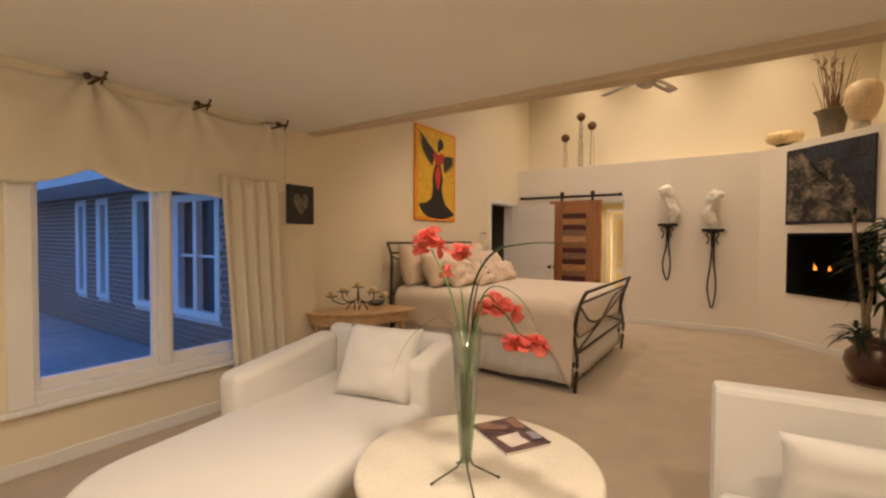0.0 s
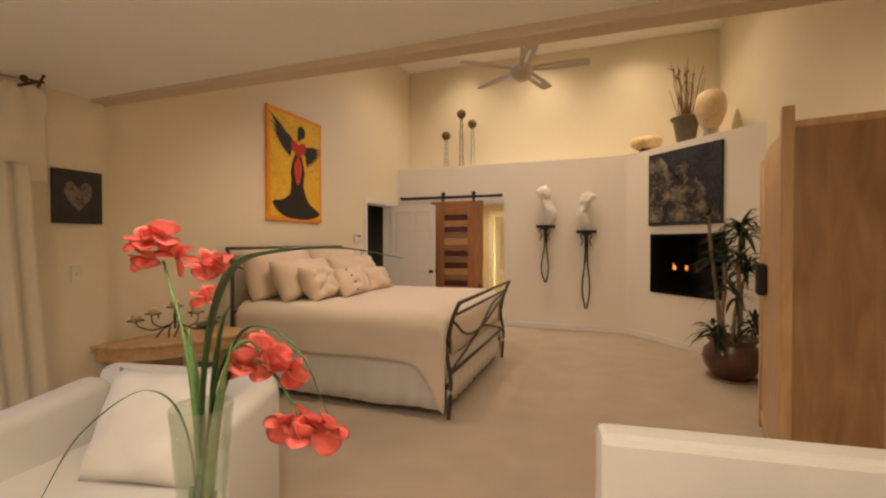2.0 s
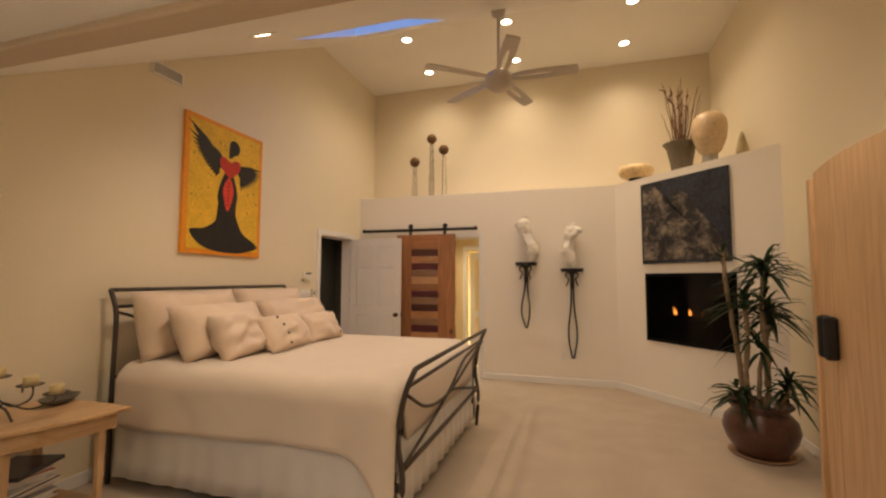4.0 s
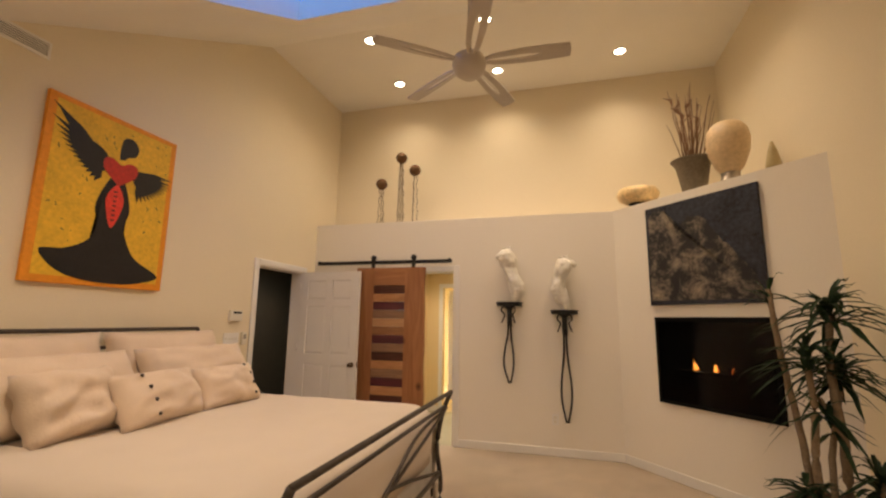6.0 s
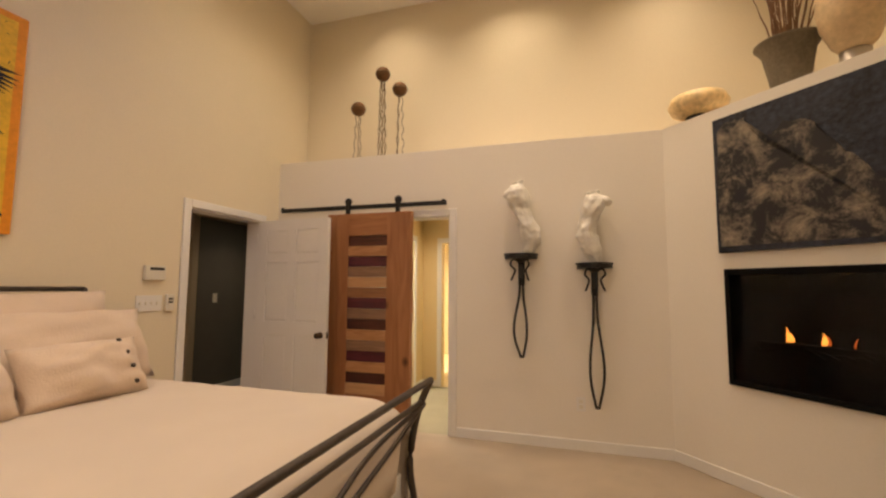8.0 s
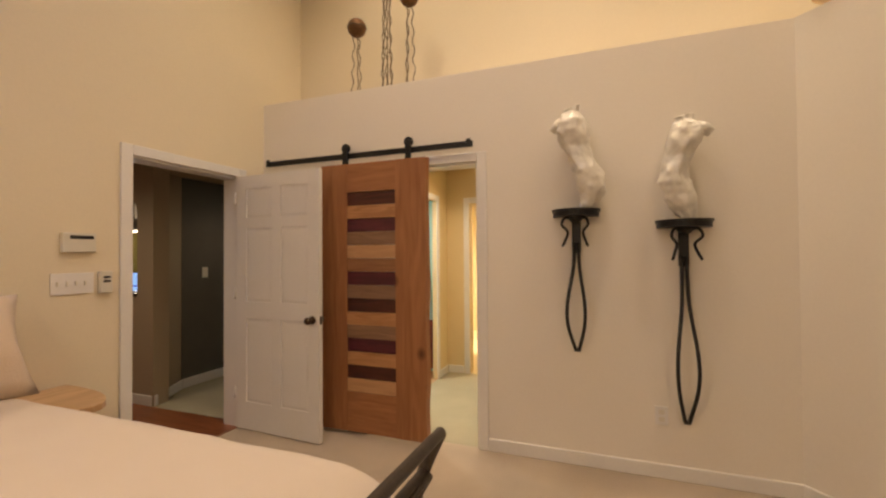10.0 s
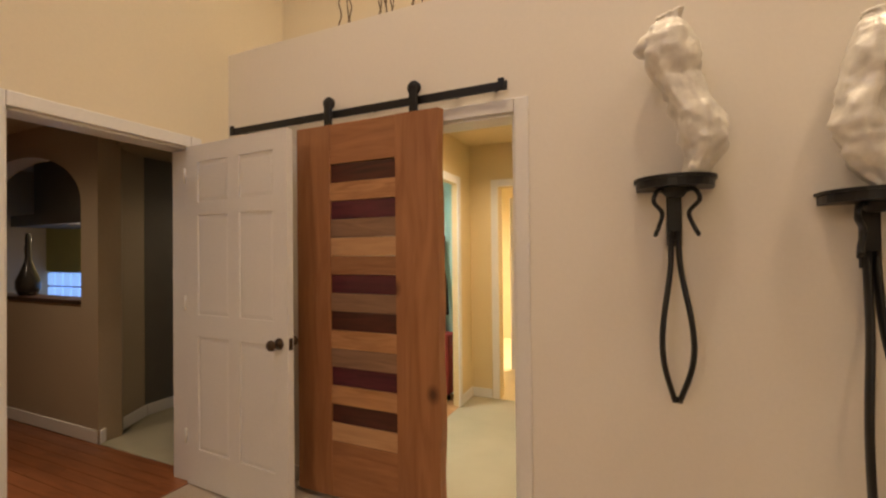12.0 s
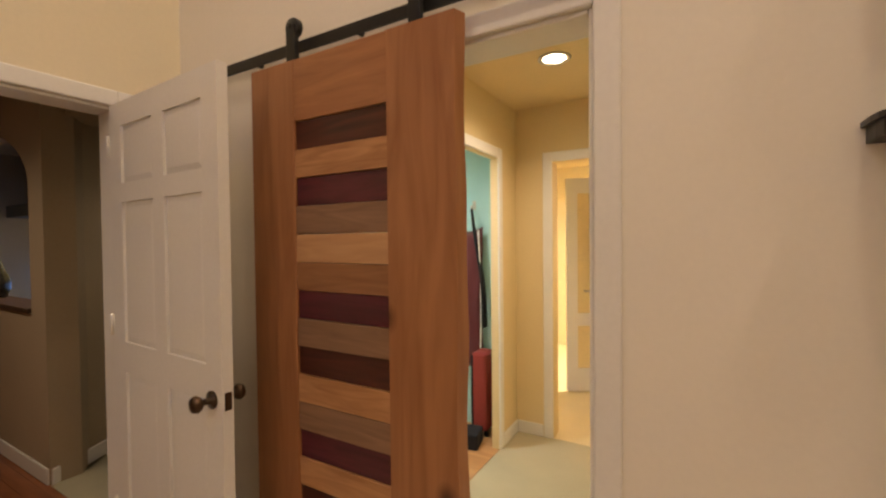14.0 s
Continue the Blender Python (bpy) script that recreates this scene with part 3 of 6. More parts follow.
bmesh.ops.transform(bm, matrix=Matrix(((0, 0, 1, 0), (1, 0, 0, 0), (0, 1, 0, 0.235), (0, 0, 0, 1))), verts=bm.verts)
part("cover", bm, M_WHITE_CLOTH, cu, "", True)

# ---- armchair ----
ac = thing("armchair", pose(0.825, 1.784, 0, 0, 0, 6), "white slipcovered armchair with a square cushion", "armchair")
part("backrest", boxes((-0.51, 0.51, -0.07, 0.07, 0.03, 0.775), bevel=0.028), M_WHITE_CLOTH, ac, "", False)
part("seat", boxes((-0.50, 0.36, -0.70, -0.075, 0.03, 0.34), bevel=0.05), M_WHITE_CLOTH, ac)
part("armrest", boxes((0.365, 0.51, -0.78, -0.075, 0.03, 0.58), bevel=0.04), M_WHITE_CLOTH, ac)
cu = thing("cushion", pose(0.86, 1.60, 0.345, 13, 0, 6), "square white cushion leaning on the armchair back", "cushion")
bm = puff(0.66, 0.36, 0.14, 0.3, 16, 0.012, 7.0)
bmesh.ops.transform(bm, matrix=Matrix(((1, 0, 0, 0), (0, 0, -1, 0), (0, 1, 0, 0.18), (0, 0, 0, 1))), verts=bm.verts)
part("cover", bm, M_WHITE_CLOTH, cu, "", True)

# ---- round table, magazine ----
M_PLASTER = mat("cream_stone", (0.72, 0.65, 0.54), 0.55, var=0.10, scale=6, fine=60, bump=0.08)
TX, TY, TZ = -0.475, 0.965, 0.50
rt = thing("round_table", pose(TX, TY, 0), "low round cream stone coffee table", "coffee table")
part("tabletop", lathe([(0, 0.44), (0.475, 0.44), (0.495, 0.448), (0.501, 0.475), (0.495, 0.492), (0.48, 0.50), (0, 0.50)], 64), M_PLASTER, rt, "", True)
part("pedestal", lathe([(0, 0.0), (0.27, 0.0), (0.28, 0.03), (0.22, 0.07), (0.16, 0.25), (0.20, 0.40), (0.26, 0.439), (0, 0.439)], 40), M_PLASTER, rt, "", True)
M_PAGE = mat("paper_pages", (0.72, 0.68, 0.62), 0.8, var=0.08)
M_COVER = mat("printed_cover", (0.085, 0.045, 0.045), 0.5, var=0.9, scale=11, fine=25)
M_COVER_MID = mat("cover_brown", (0.24, 0.13, 0.09), 0.5, var=0.5, scale=16)
M_COVER_GREY = mat("cover_grey", (0.26, 0.25, 0.30), 0.5, var=0.4, scale=18)
M_COVER_LIGHT = mat("cover_picture", (0.62, 0.54, 0.47), 0.5, var=0.25, scale=9)
mg = thing("magazine", Matrix.Translation((-0.463, 1.25, TZ)) @ Matrix.Rotation(radians(-31), 4, "Z"), "glossy magazine with a brown picture on the cover", "magazine")
part("page_block", boxes((-0.15, 0.15, -0.116, 0.116, 0.001, 0.012)), M_PAGE, mg)
part("cover", boxes((-0.152, 0.152, -0.118, 0.118, 0.0125, 0.015)), M_COVER, mg)
for name, pts, m in (("picture", [(0.02, -0.085), (0.125, -0.075), (0.118, 0.03), (0.06, 0.02), (0.012, 0.035)], M_COVER_LIGHT),
                     ("picture", [(-0.14, -0.108), (-0.085, -0.105), (-0.03, 0.0), (-0.06, 0.03), (-0.10, -0.02), (-0.142, -0.04)], M_COVER_MID),
                     ("picture", [(0.03, 0.065), (0.10, 0.06), (0.11, 0.10), (0.07, 0.112), (0.035, 0.10)], M_COVER_GREY),
                     ("picture", [(-0.12, 0.06), (-0.04, 0.05), (-0.01, 0.085), (-0.06, 0.11), (-0.13, 0.105)], M_COVER_MID)):
    bm = bmesh.new()
    bm.faces.new([bm.verts.new((u, v, 0.0195)) for u, v in pts])
    bm.normal_update()
    if bm.faces[:][0].normal.z < 0:
        bmesh.ops.reverse_faces(bm, faces=bm.faces[:])
    bmesh.ops.solidify(bm, geom=bm.faces[:], thickness=0.002)
    part(name, bm, m, mg)

# ---- vase with orchids ----
M_CLEAR = thin_glass("clear_vase_glass", 0.16, (0.90, 0.94, 0.90))
M_STEM = mat("green_stem", (0.10, 0.20, 0.06), 0.5, var=0.3, scale=15)
M_LEAF = mat("green_blade", (0.045, 0.10, 0.035), 0.45, var=0.35, scale=12)
M_PETAL = mat("coral_petal", (0.98, 0.32, 0.27), 0.6, var=0.20, scale=14, fine=50, sheen=0.2)
nt = M_PETAL.node_tree
tl, mx = nt.nodes.new("ShaderNodeBsdfTranslucent"), nt.nodes.new("ShaderNodeMixShader")
tl.inputs[0].default_value = (1.0, 0.42, 0.36, 1)
mx.inputs[0].default_value = 0.35
nt.links.new(nt.nodes["Principled BSDF"].outputs[0], mx.inputs[1])
nt.links.new(tl.outputs[0], mx.inputs[2])
nt.links.new(mx.outputs[0], nt.nodes["Material Output"].inputs[0])
M_YOUNG = mat("pale_green_blade", (0.16, 0.30, 0.11), 0.45, var=0.3, scale=12)
M_PETAL_IN = mat("pale_petal_heart", (0.78, 0.42, 0.18), 0.55, var=0.2, scale=20)
VX, VY = -0.44, 0.81
vs = thing("vase", pose(VX, VY, TZ), "tall clear glass trumpet vase on a thin tripod", "vase")
part("glass_body", lathe([(0.0, 0.055), (0.022, 0.06), (0.032, 0.2), (0.045, 0.38), (0.060, 0.582), (0.058, 0.584), (0.042, 0.38), (0.029, 0.2), (0.018, 0.075), (0.0, 0.07)], 32), M_CLEAR, vs, "", True)
part("water", lathe([(0.0, 0.071), (0.0175, 0.0765), (0.0285, 0.2), (0.0335, 0.26), (0.0, 0.26)], 28), thin_glass("water", 0.05, (0.70, 0.86, 0.62)), vs, "", True)
for k in range(4):
    a = radians(45 + 90 * k)
    leg = part("leg", tube([(0.012 * math.cos(a), 0.012 * math.sin(a), 0.10), (0.03 * math.cos(a), 0.03 * math.sin(a), 0.06), (0.13 * math.cos(a), 0.13 * math.sin(a), 0.004)], 0.0035, 8), M_IRON, vs, "", True)
    part("foot", lathe([(0, 0), (0.006, 0.001), (0.007, 0.006), (0, 0.011)], 10, None, (0.13 * math.cos(a), 0.13 * math.sin(a), 0)), M_IRON, leg)
oc = thing("orchid_spray", pose(VX, VY, TZ), "coral silk orchid stems with dark green blades in a vase", "flowers")


def petal(bm, c, direction, length, width, cup):
    d = Vector(direction).normalized()
    u = d.cross(Vector((0.2, 0.1, 1))).normalized()
    n = u.cross(d)
    rows_ = []
    for i in range(6):
        t = i / 5
        w = width * math.sin(math.pi * min(0.97, 0.12 + 0.8 * t)) ** 0.8 / 2
        q = Vector(c) + d * length * t + n * cup * t * t
        rows_.append([bm.verts.new(q + u * w * s + n * 0.35 * w * abs(s)) for s in (-1, -0.5, 0, 0.5, 1)])
    for a, b in zip(rows_, rows_[1:]):
        for k in range(4):
            bm.faces.new((a[k], a[k + 1], b[k + 1], b[k]))


def blossom(c, size, seed, parent):
    rr = random.Random(seed)
    face = Vector((rr.uniform(-0.6, 0.8), rr.uniform(-1, -0.3), rr.uniform(-0.3, 0.3))).normalized()
    a = face.cross(Vector((0, 0, 1))).normalized()
    b = face.cross(a)
    bm = bmesh.new()
    for k in range(5):
        th = 2 * math.pi * k / 5 + rr.uniform(-0.25, 0.25)
        petal(bm, c, a * math.cos(th) + b * math.sin(th) + face * rr.uniform(0.1, 0.9), size * rr.uniform(0.75, 1.0), size * 1.2, size * 0.18)
    bmesh.ops.solidify(bm, geom=bm.faces[:], thickness=0.0015)
    f = part("blossom", bm, M_PETAL, parent, "coral petals", True)
    part("throat", tube([Vector(c), Vector(c) + face * size * 0.35], [size * 0.10, size * 0.05], 8), M_PETAL_IN, f, "", True)


def spray(path, blooms, r=0.0045):
    pts = smooth_path(path, 8)
    st = part("stem", tube(pts, [r * (1 - 0.4 * i / len(pts)) for i in range(len(pts))], 8), M_STEM, oc, "", True)
    for k, (dx, dy, dz, s) in enumerate(blooms):
        e = Vector(path[-1]) + Vector((dx, dy, dz))
        blossom(e, s, hash_seed(path[-1][2], k), st)


def hash_seed(z, k):
    return int(1000 * z) + 17 * k


spray([(0, 0, 0.09), (-0.01, 0.0, 0.45), (-0.09, 0.04, 0.68), (-0.19, 0.08, 0.82), (-0.235, 0.10, 0.87)],
      [(-0.05, 0, 0.005, 0.055), (0.0, 0.0, 0.06, 0.055), (0.02, 0.02, 0.01, 0.055), (0.115, 0.02, -0.015, 0.052), (-0.03, -0.02, 0.045, 0.05), (0.0, 0.12, -0.105, 0.045), (0.145, 0.03, -0.005, 0.045)])
spray([(0, 0, 0.09), (0.005, 0.0, 0.45), (0.02, 0.05, 0.66), (0.05, 0.08, 0.70), (0.085, 0.09, 0.65)],
      [(-0.06, 0, -0.025, 0.052), (-0.025, 0.01, 0.025, 0.052), (0.02, 0.0, 0.0, 0.058), (0.065, 0, -0.005, 0.052), (-0.035, -0.03, 0.0, 0.05)])
spray([(0, 0, 0.09), (0.01, 0.005, 0.45), (0.04, 0.05, 0.66), (0.12, 0.07, 0.64), (0.18, 0.07, 0.565), (0.205, 0.065, 0.54)],
      [(-0.05, 0, 0.0, 0.05), (-0.01, 0.01, 0.0, 0.05), (0.03, 0.01, 0.005, 0.052), (0.06, 0.0, 0.005, 0.048), (0.01, -0.02, -0.012, 0.048)])


def blade(path, w, green=None):
    pts = smooth_path(path, 8)
    n = len(pts)
    part("blade", tube(pts, [max(0.0015, w * math.sin(math.pi * (0.12 + 0.86 * i / n))) for i in range(n)], 6, None, 0.18, (0.3, -1, 0.2)), green or M_LEAF, oc, "dark green strap leaf", True)


for k in range(7):
    a = 2 * math.pi * k / 7
    part("stem", tube(smooth_path([(0.008 * math.cos(a), 0.008 * math.sin(a), 0.085), (0.014 * math.cos(a + 0.4), 0.014 * math.sin(a + 0.4), 0.24), (0.02 * math.cos(a + 0.8), 0.02 * math.sin(a + 0.8), 0.40 + 0.02 * (k % 3))], 5), 0.0062, 7), M_LEAF, oc, "", True)
blade([(0, 0, 0.1), (0.0, 0, 0.55), (0.04, -0.01, 0.76), (0.13, -0.04, 0.87), (0.24, -0.06, 0.90), (0.34, 0.0, 0.905), (0.42, 0.08, 0.885)], 0.013)
blade([(0.01, 0, 0.1), (0.02, 0, 0.55), (0.05, 0.04, 0.71), (0.11, 0.06, 0.74), (0.20, 0.06, 0.69), (0.27, 0.05, 0.58)], 0.010)
blade([(0, 0, 0.1), (-0.02, -0.01, 0.5), (-0.08, -0.05, 0.62), (-0.17, -0.12, 0.55), (-0.22, -0.17, 0.42)], 0.004)
blade([(0, 0.01, 0.1), (0.015, 0.01, 0.55), (0.03, 0.02, 0.73), (0.05, 0.03, 0.79)], 0.011)
blade([(0, 0.01, 0.1), (-0.004, 0.01, 0.4), (-0.012, 0.0, 0.60), (-0.022, -0.01, 0.74)], 0.021, M_YOUNG)
blade([(0.01, 0.0, 0.1), (0.018, 0.0, 0.4), (0.035, 0.01, 0.58), (0.062, 0.02, 0.71)], 0.020, M_YOUNG)

# ---- console table by the bed ----
ns = thing("console_table", pose(0, 0, 0), "pale maple bow-fronted console table with a lower shelf", "console table")
front = [(-2.99, 2.17), (-2.84, 2.225), (-2.66, 2.37), (-2.50, 2.57), (-2.42, 2.80), (-2.385, 3.05)]
outl = smooth_path([(x, y, 0) for x, y in front], 5)
top_out = [(-3.055, 2.17)] + [(p.x, p.y) for p in outl] + [(-3.055, 3.05)]
bm = prism(top_out, 0.66, 0.685)
bmesh.ops.bevel(bm, geom=[e for e in bm.edges if abs(e.verts[0].co.z - e.verts[1].co.z) < 1e-4], offset=0.006, segments=2, profile=0.5, affect="EDGES")
part("tabletop", bm, M_MAPLE_FLAT, ns)


def inset(o, k):
    return [(-3.05 + (x + 3.05) * k, 2.61 + (y - 2.61) * (k + 0.02)) for x, y in o]


part("apron", prism(inset(top_out, 0.90), 0.565, 0.659), M_MAPLE_FLAT, ns)
part("lower_shelf", prism(inset(top_out, 0.82), 0.15, 0.175), M_MAPLE_FLAT, ns)
for x, y in ((-2.50, 2.96), (-2.63, 2.58), (-3.02, 2.96), (-3.02, 2.28)):
    bm = bmesh.new()
    box(bm, x - 0.021, x + 0.021, y - 0.021, y + 0.021, 0, 0.60, 0.004)
    for v in bm.verts:
        if v.co.z < 0.1:
            v.co.x = x + (v.co.x - x) * 0.7
            v.co.y = y + (v.co.y - y) * 0.7
    part("leg", bm, M_MAPLE, ns)
rr = random.Random(3)
MAGS = [mat("magazine_" + n, c, 0.4, var=0.3, scale=14, coat=0.3) for n, c in (("white", (0.6, 0.57, 0.52)), ("orange", (0.55, 0.16, 0.07)), ("dark", (0.05, 0.05, 0.06)), ("grey", (0.33, 0.32, 0.31)), ("tan", (0.45, 0.35, 0.24)))]
z = 0.1765
for k in range(12):
    th = rr.uniform(0.008, 0.022)
    m = Matrix.Translation((-2.80 + rr.uniform(-0.03, 0.03), 2.72 + rr.uniform(-0.03, 0.03), z)) @ Matrix.Rotation(rr.uniform(-0.3, 0.3), 4, "Z")
    g = thing("magazine", m, "magazine in an untidy stack on the shelf", "magazine", "stack of magazines")
    part("page_block", boxes((-0.108, 0.108, -0.138, 0.138, 0.001, th - 0.002)), M_PAGE, g)
    part("cover", boxes((-0.11, 0.11, -0.14, 0.14, th - 0.0018, th)), MAGS[(k * 3 + 1) % 5], g)
    z += th + 0.001
bw = thing("book", Matrix.Translation((-2.80, 2.74, z + 0.002)) @ Matrix.Rotation(0.4, 4, "Z"), "dark hardcover book on the magazine stack", "book")
part("cover", boxes((-0.13, 0.13, -0.16, 0.16, 0, 0.022), bevel=0.003), MAGS[2], bw)

# candle holder with five arms
cd = thing("candelabra", Matrix.Translation((-2.80, 2.62, 0.686)) @ Matrix.Rotation(radians(33), 4, "Z"), "wrought-iron five-arm candle holder with pillar candles", "candle holder")
M_WAX = mat("yellow_wax", (0.72, 0.58, 0.30), 0.5, var=0.1)
for s in (-1, 1):
    part("leg", tube(smooth_path([(0.03 * s, -0.03, 0.085), (0.07 * s, -0.04, 0.06), (0.11 * s, -0.06, 0.004)], 6), 0.006, 8), M_IRON, cd, "", True)
    part("leg", tube(smooth_path([(0.03 * s, 0.0, 0.085), (0.03 * s, -0.03, 0.06), (0.02 * s, -0.07, 0.004)], 6), 0.006, 8), M_IRON, cd, "", True)
    part("arm", tube(smooth_path([(0, 0, 0.12), (0.07 * s, 0, 0.07), (0.15 * s, 0, 0.10), (0.16 * s, 0, 0.165), (0.12 * s, 0, 0.17), (0.115 * s, 0, 0.14)], 8), 0.005, 8), M_IRON, cd, "", True)
    part("arm", tube(smooth_path([(0.04 * s, 0, 0.09), (0.15 * s, 0, 0.05), (0.25 * s, 0, 0.08), (0.27 * s, 0, 0.115)], 8), 0.005, 8), M_IRON, cd, "", True)
part("stem", tube([(0, 0, 0.06), (0, 0, 0.15), (0, 0, 0.218)], [0.006, 0.012, 0.006], 8), M_IRON, cd, "", True)
for x, z0 in ((0, 0.22), (0.15, 0.17), (-0.15, 0.17), (0.27, 0.12), (-0.27, 0.12)):
    pl = part("candle_plate", lathe([(0, 0), (0.03, 0), (0.058, 0.006), (0.06, 0.010), (0.03, 0.005), (0, 0.004)], 20, None, (x, 0, z0)), M_IRON, cd, "", True)
    part("candle", lathe([(0, 0.0055), (0.033, 0.0055), (0.034, 0.05), (0.029, 0.056), (0.012, 0.05), (0, 0.049)], 20, None, (x, 0, z0)), M_WAX, pl, "short yellow pillar candle", True)
ds = thing("dish", Matrix.Translation((-2.84, 2.95, 0.686)) @ Matrix.Rotation(0.4, 4, "Z"), "oval dark stone dish on the console table", "dish")
bm = lathe([(0, 0), (0.05, 0), (0.09, 0.02), (0.11, 0.042), (0.10, 0.042), (0.08, 0.022), (0, 0.012)], 28)
bmesh.ops.scale(bm, vec=(0.75, 1.15, 1), verts=bm.verts)
part("bowl", bm, mat("dark_stone", (0.10, 0.09, 0.07), 0.5, var=0.3, scale=25), ds, "", True)

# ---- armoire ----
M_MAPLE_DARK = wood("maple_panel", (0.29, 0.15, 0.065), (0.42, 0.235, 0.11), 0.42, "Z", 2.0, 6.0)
ar = thing("armoire", Matrix.Translation((1.204, 2.872, 0)) @ Matrix.Rotation(radians(-12.2), 4, "Z"), "pale maple armoire with an arched front and dark pulls", "armoire")
D, W = 0.45, 1.29     # depth along x, width along y
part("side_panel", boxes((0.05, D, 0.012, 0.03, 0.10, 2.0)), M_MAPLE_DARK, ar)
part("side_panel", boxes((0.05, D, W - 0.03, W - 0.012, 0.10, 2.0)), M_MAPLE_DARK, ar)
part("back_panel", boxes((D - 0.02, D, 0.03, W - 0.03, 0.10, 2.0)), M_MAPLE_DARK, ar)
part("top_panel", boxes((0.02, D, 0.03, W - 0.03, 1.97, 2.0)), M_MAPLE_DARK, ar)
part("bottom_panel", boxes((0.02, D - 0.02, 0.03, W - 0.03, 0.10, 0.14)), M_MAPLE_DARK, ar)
part("top_rail", boxes((0.05, D, 0.006, 0.034, 2.0, 2.035), bevel=0.004), M_MAPLE, ar)
for y0, y1, h in ((0.0, 0.09, 2.115), (W - 0.07, W, 2.03)):
    bm = bmesh.new()
    box(bm, 0.0, 0.055, y0, y1, 0.0, h, 0.006)
    part("post", bm, M_MAPLE, ar)
for y0 in (0.0, W - 0.05):
    part("post", boxes((D - 0.05, D + 0.001, y0, y0 + 0.05, 0, 2.06), bevel=0.005), M_MAPLE, ar)


def door_leaf(y0, y1):
    """A bowed door whose head follows the arch."""
    bm = bmesh.new()
    n = 12
    f, b = [], []
    for i in range(n + 1):
        y = y0 + (y1 - y0) * i / n
        c = (y - W / 2) / (W / 2)
        bow = -0.004 * (1 - c * c)
        zt = 1.975 + 0.085 * math.sin(1.9 * y / W)
        f.append([bm.verts.new((bow + 0.02, y, zz)) for zz in (0.13, zt)])
        b.append([bm.verts.new((bow + 0.042, y, zz)) for zz in (0.13, zt)])
    for i in range(n):
        bm.faces.new((f[i][0], f[i][1], f[i + 1][1], f[i + 1][0]))
        bm.faces.new((b[i][0], b[i + 1][0], b[i + 1][1], b[i][1]))
        bm.faces.new((f[i][1], b[i][1], b[i + 1][1], f[i + 1][1]))
        bm.faces.new((f[i][0], f[i + 1][0], b[i + 1][0], b[i][0]))
    for i in (0, n):
        bm.faces.new((f[i][0], b[i][0], b[i][1], f[i][1]))
    bmesh.ops.recalc_face_normals(bm, faces=bm.faces)
    return bm


for y0, y1, hy in ((0.106, 0.926, 0.875), (0.934, W - 0.078, 0.985)):
    dl = part("door", door_leaf(y0, y1), M_MAPLE, ar)
    part("handle", boxes((-0.045, 0.0155, hy - 0.02, hy + 0.02, 1.04, 1.26), bevel=0.016), M_BLACK, dl, "dark metal pull")
part("plinth", boxes((0.01, 0.03, 0.06, W - 0.06, 0.06, 0.13)), M_MAPLE, ar)

# ---- yellow painting on the headboard wall ----
PY0, PY1, PZ0, PZ1 = 4.01, 5.0, 1.665, 2.95
pt = thing("painting", pose(HX, PY0, PZ1, 0, 0, 0), "large yellow canvas with a black winged gown and red heart", "painting")
M_YELLOW = mat("yellow_paint", (0.78, 0.47, 0.035), 0.55, var=0.2, scale=5, fine=40, bump=0.2, bump_scale=50)
M_ORANGE = mat("orange_paint", (0.80, 0.30, 0.02), 0.55, var=0.15, scale=6, fine=40, bump=0.2, bump_scale=50)
M_INK = mat("black_paint", (0.012, 0.011, 0.012), 0.45, var=0.4, scale=12, fine=40, bump=0.2, bump_scale=60)
M_RED = mat("red_paint", (0.50, 0.03, 0.02), 0.5, var=0.25, scale=10, fine=40, bump=0.2)
M_SCARLET = mat("scarlet_paint", (0.75, 0.05, 0.03), 0.5, var=0.2, scale=10, fine=40, bump=0.2)
PW, PH = PY1 - PY0, PZ1 - PZ0
part("canvas", boxes((0.002, 0.035, 0, PW, -PH, 0), bevel=0.004), M_ORANGE, pt)
part("ground_coat", boxes((0.0352, 0.0365, 0.05, PW - 0.05, -PH + 0.05, -0.04)), M_YELLOW, pt, "yellow brushed paint")


def blot(uv, depth, material, name, label=""):
    bm = bmesh.new()
    fr = [bm.verts.new((depth, u * PW, -v * PH)) for u, v in uv]
    bm.faces.new(fr)
    bmesh.ops.triangulate(bm, faces=bm.faces[:])
    r = bmesh.ops.extrude_face_region(bm, geom=bm.faces[:])
    bmesh.ops.translate(bm, vec=(-0.0012, 0, 0), verts=[v for v in r["geom"] if isinstance(v, bmesh.types.BMVert)])
    bmesh.ops.recalc_face_normals(bm, faces=bm.faces)
    part(name, bm, material, pt, label)


def curve2(pts, n=6):
    return [(p.x, p.y) for p in smooth_path([(u, v, 0) for u, v in pts], n)]


def moved(pts):
    """The figure stands a little off the middle; its hem keeps to the edges."""
    return curve2([(u - 0.085 * min(1, max(0, u - 0.05) / 0.3) * min(1, max(0, 1.0 - u) / 0.15), v) for u, v in pts])


blot(moved([(0.55, 0.37), (0.50, 0.46), (0.47, 0.56), (0.50, 0.66), (0.45, 0.75), (0.30, 0.81), (0.09, 0.83), (0.17, 0.90), (0.33, 0.95), (0.50, 0.975), (0.72, 0.98), (0.86, 0.965),
             (0.96, 0.93), (0.95, 0.895), (0.82, 0.82), (0.74, 0.73), (0.70, 0.64), (0.73, 0.55), (0.71, 0.46), (0.67, 0.38)]), 0.0385, M_INK, "gown_shape", "black flared shape")
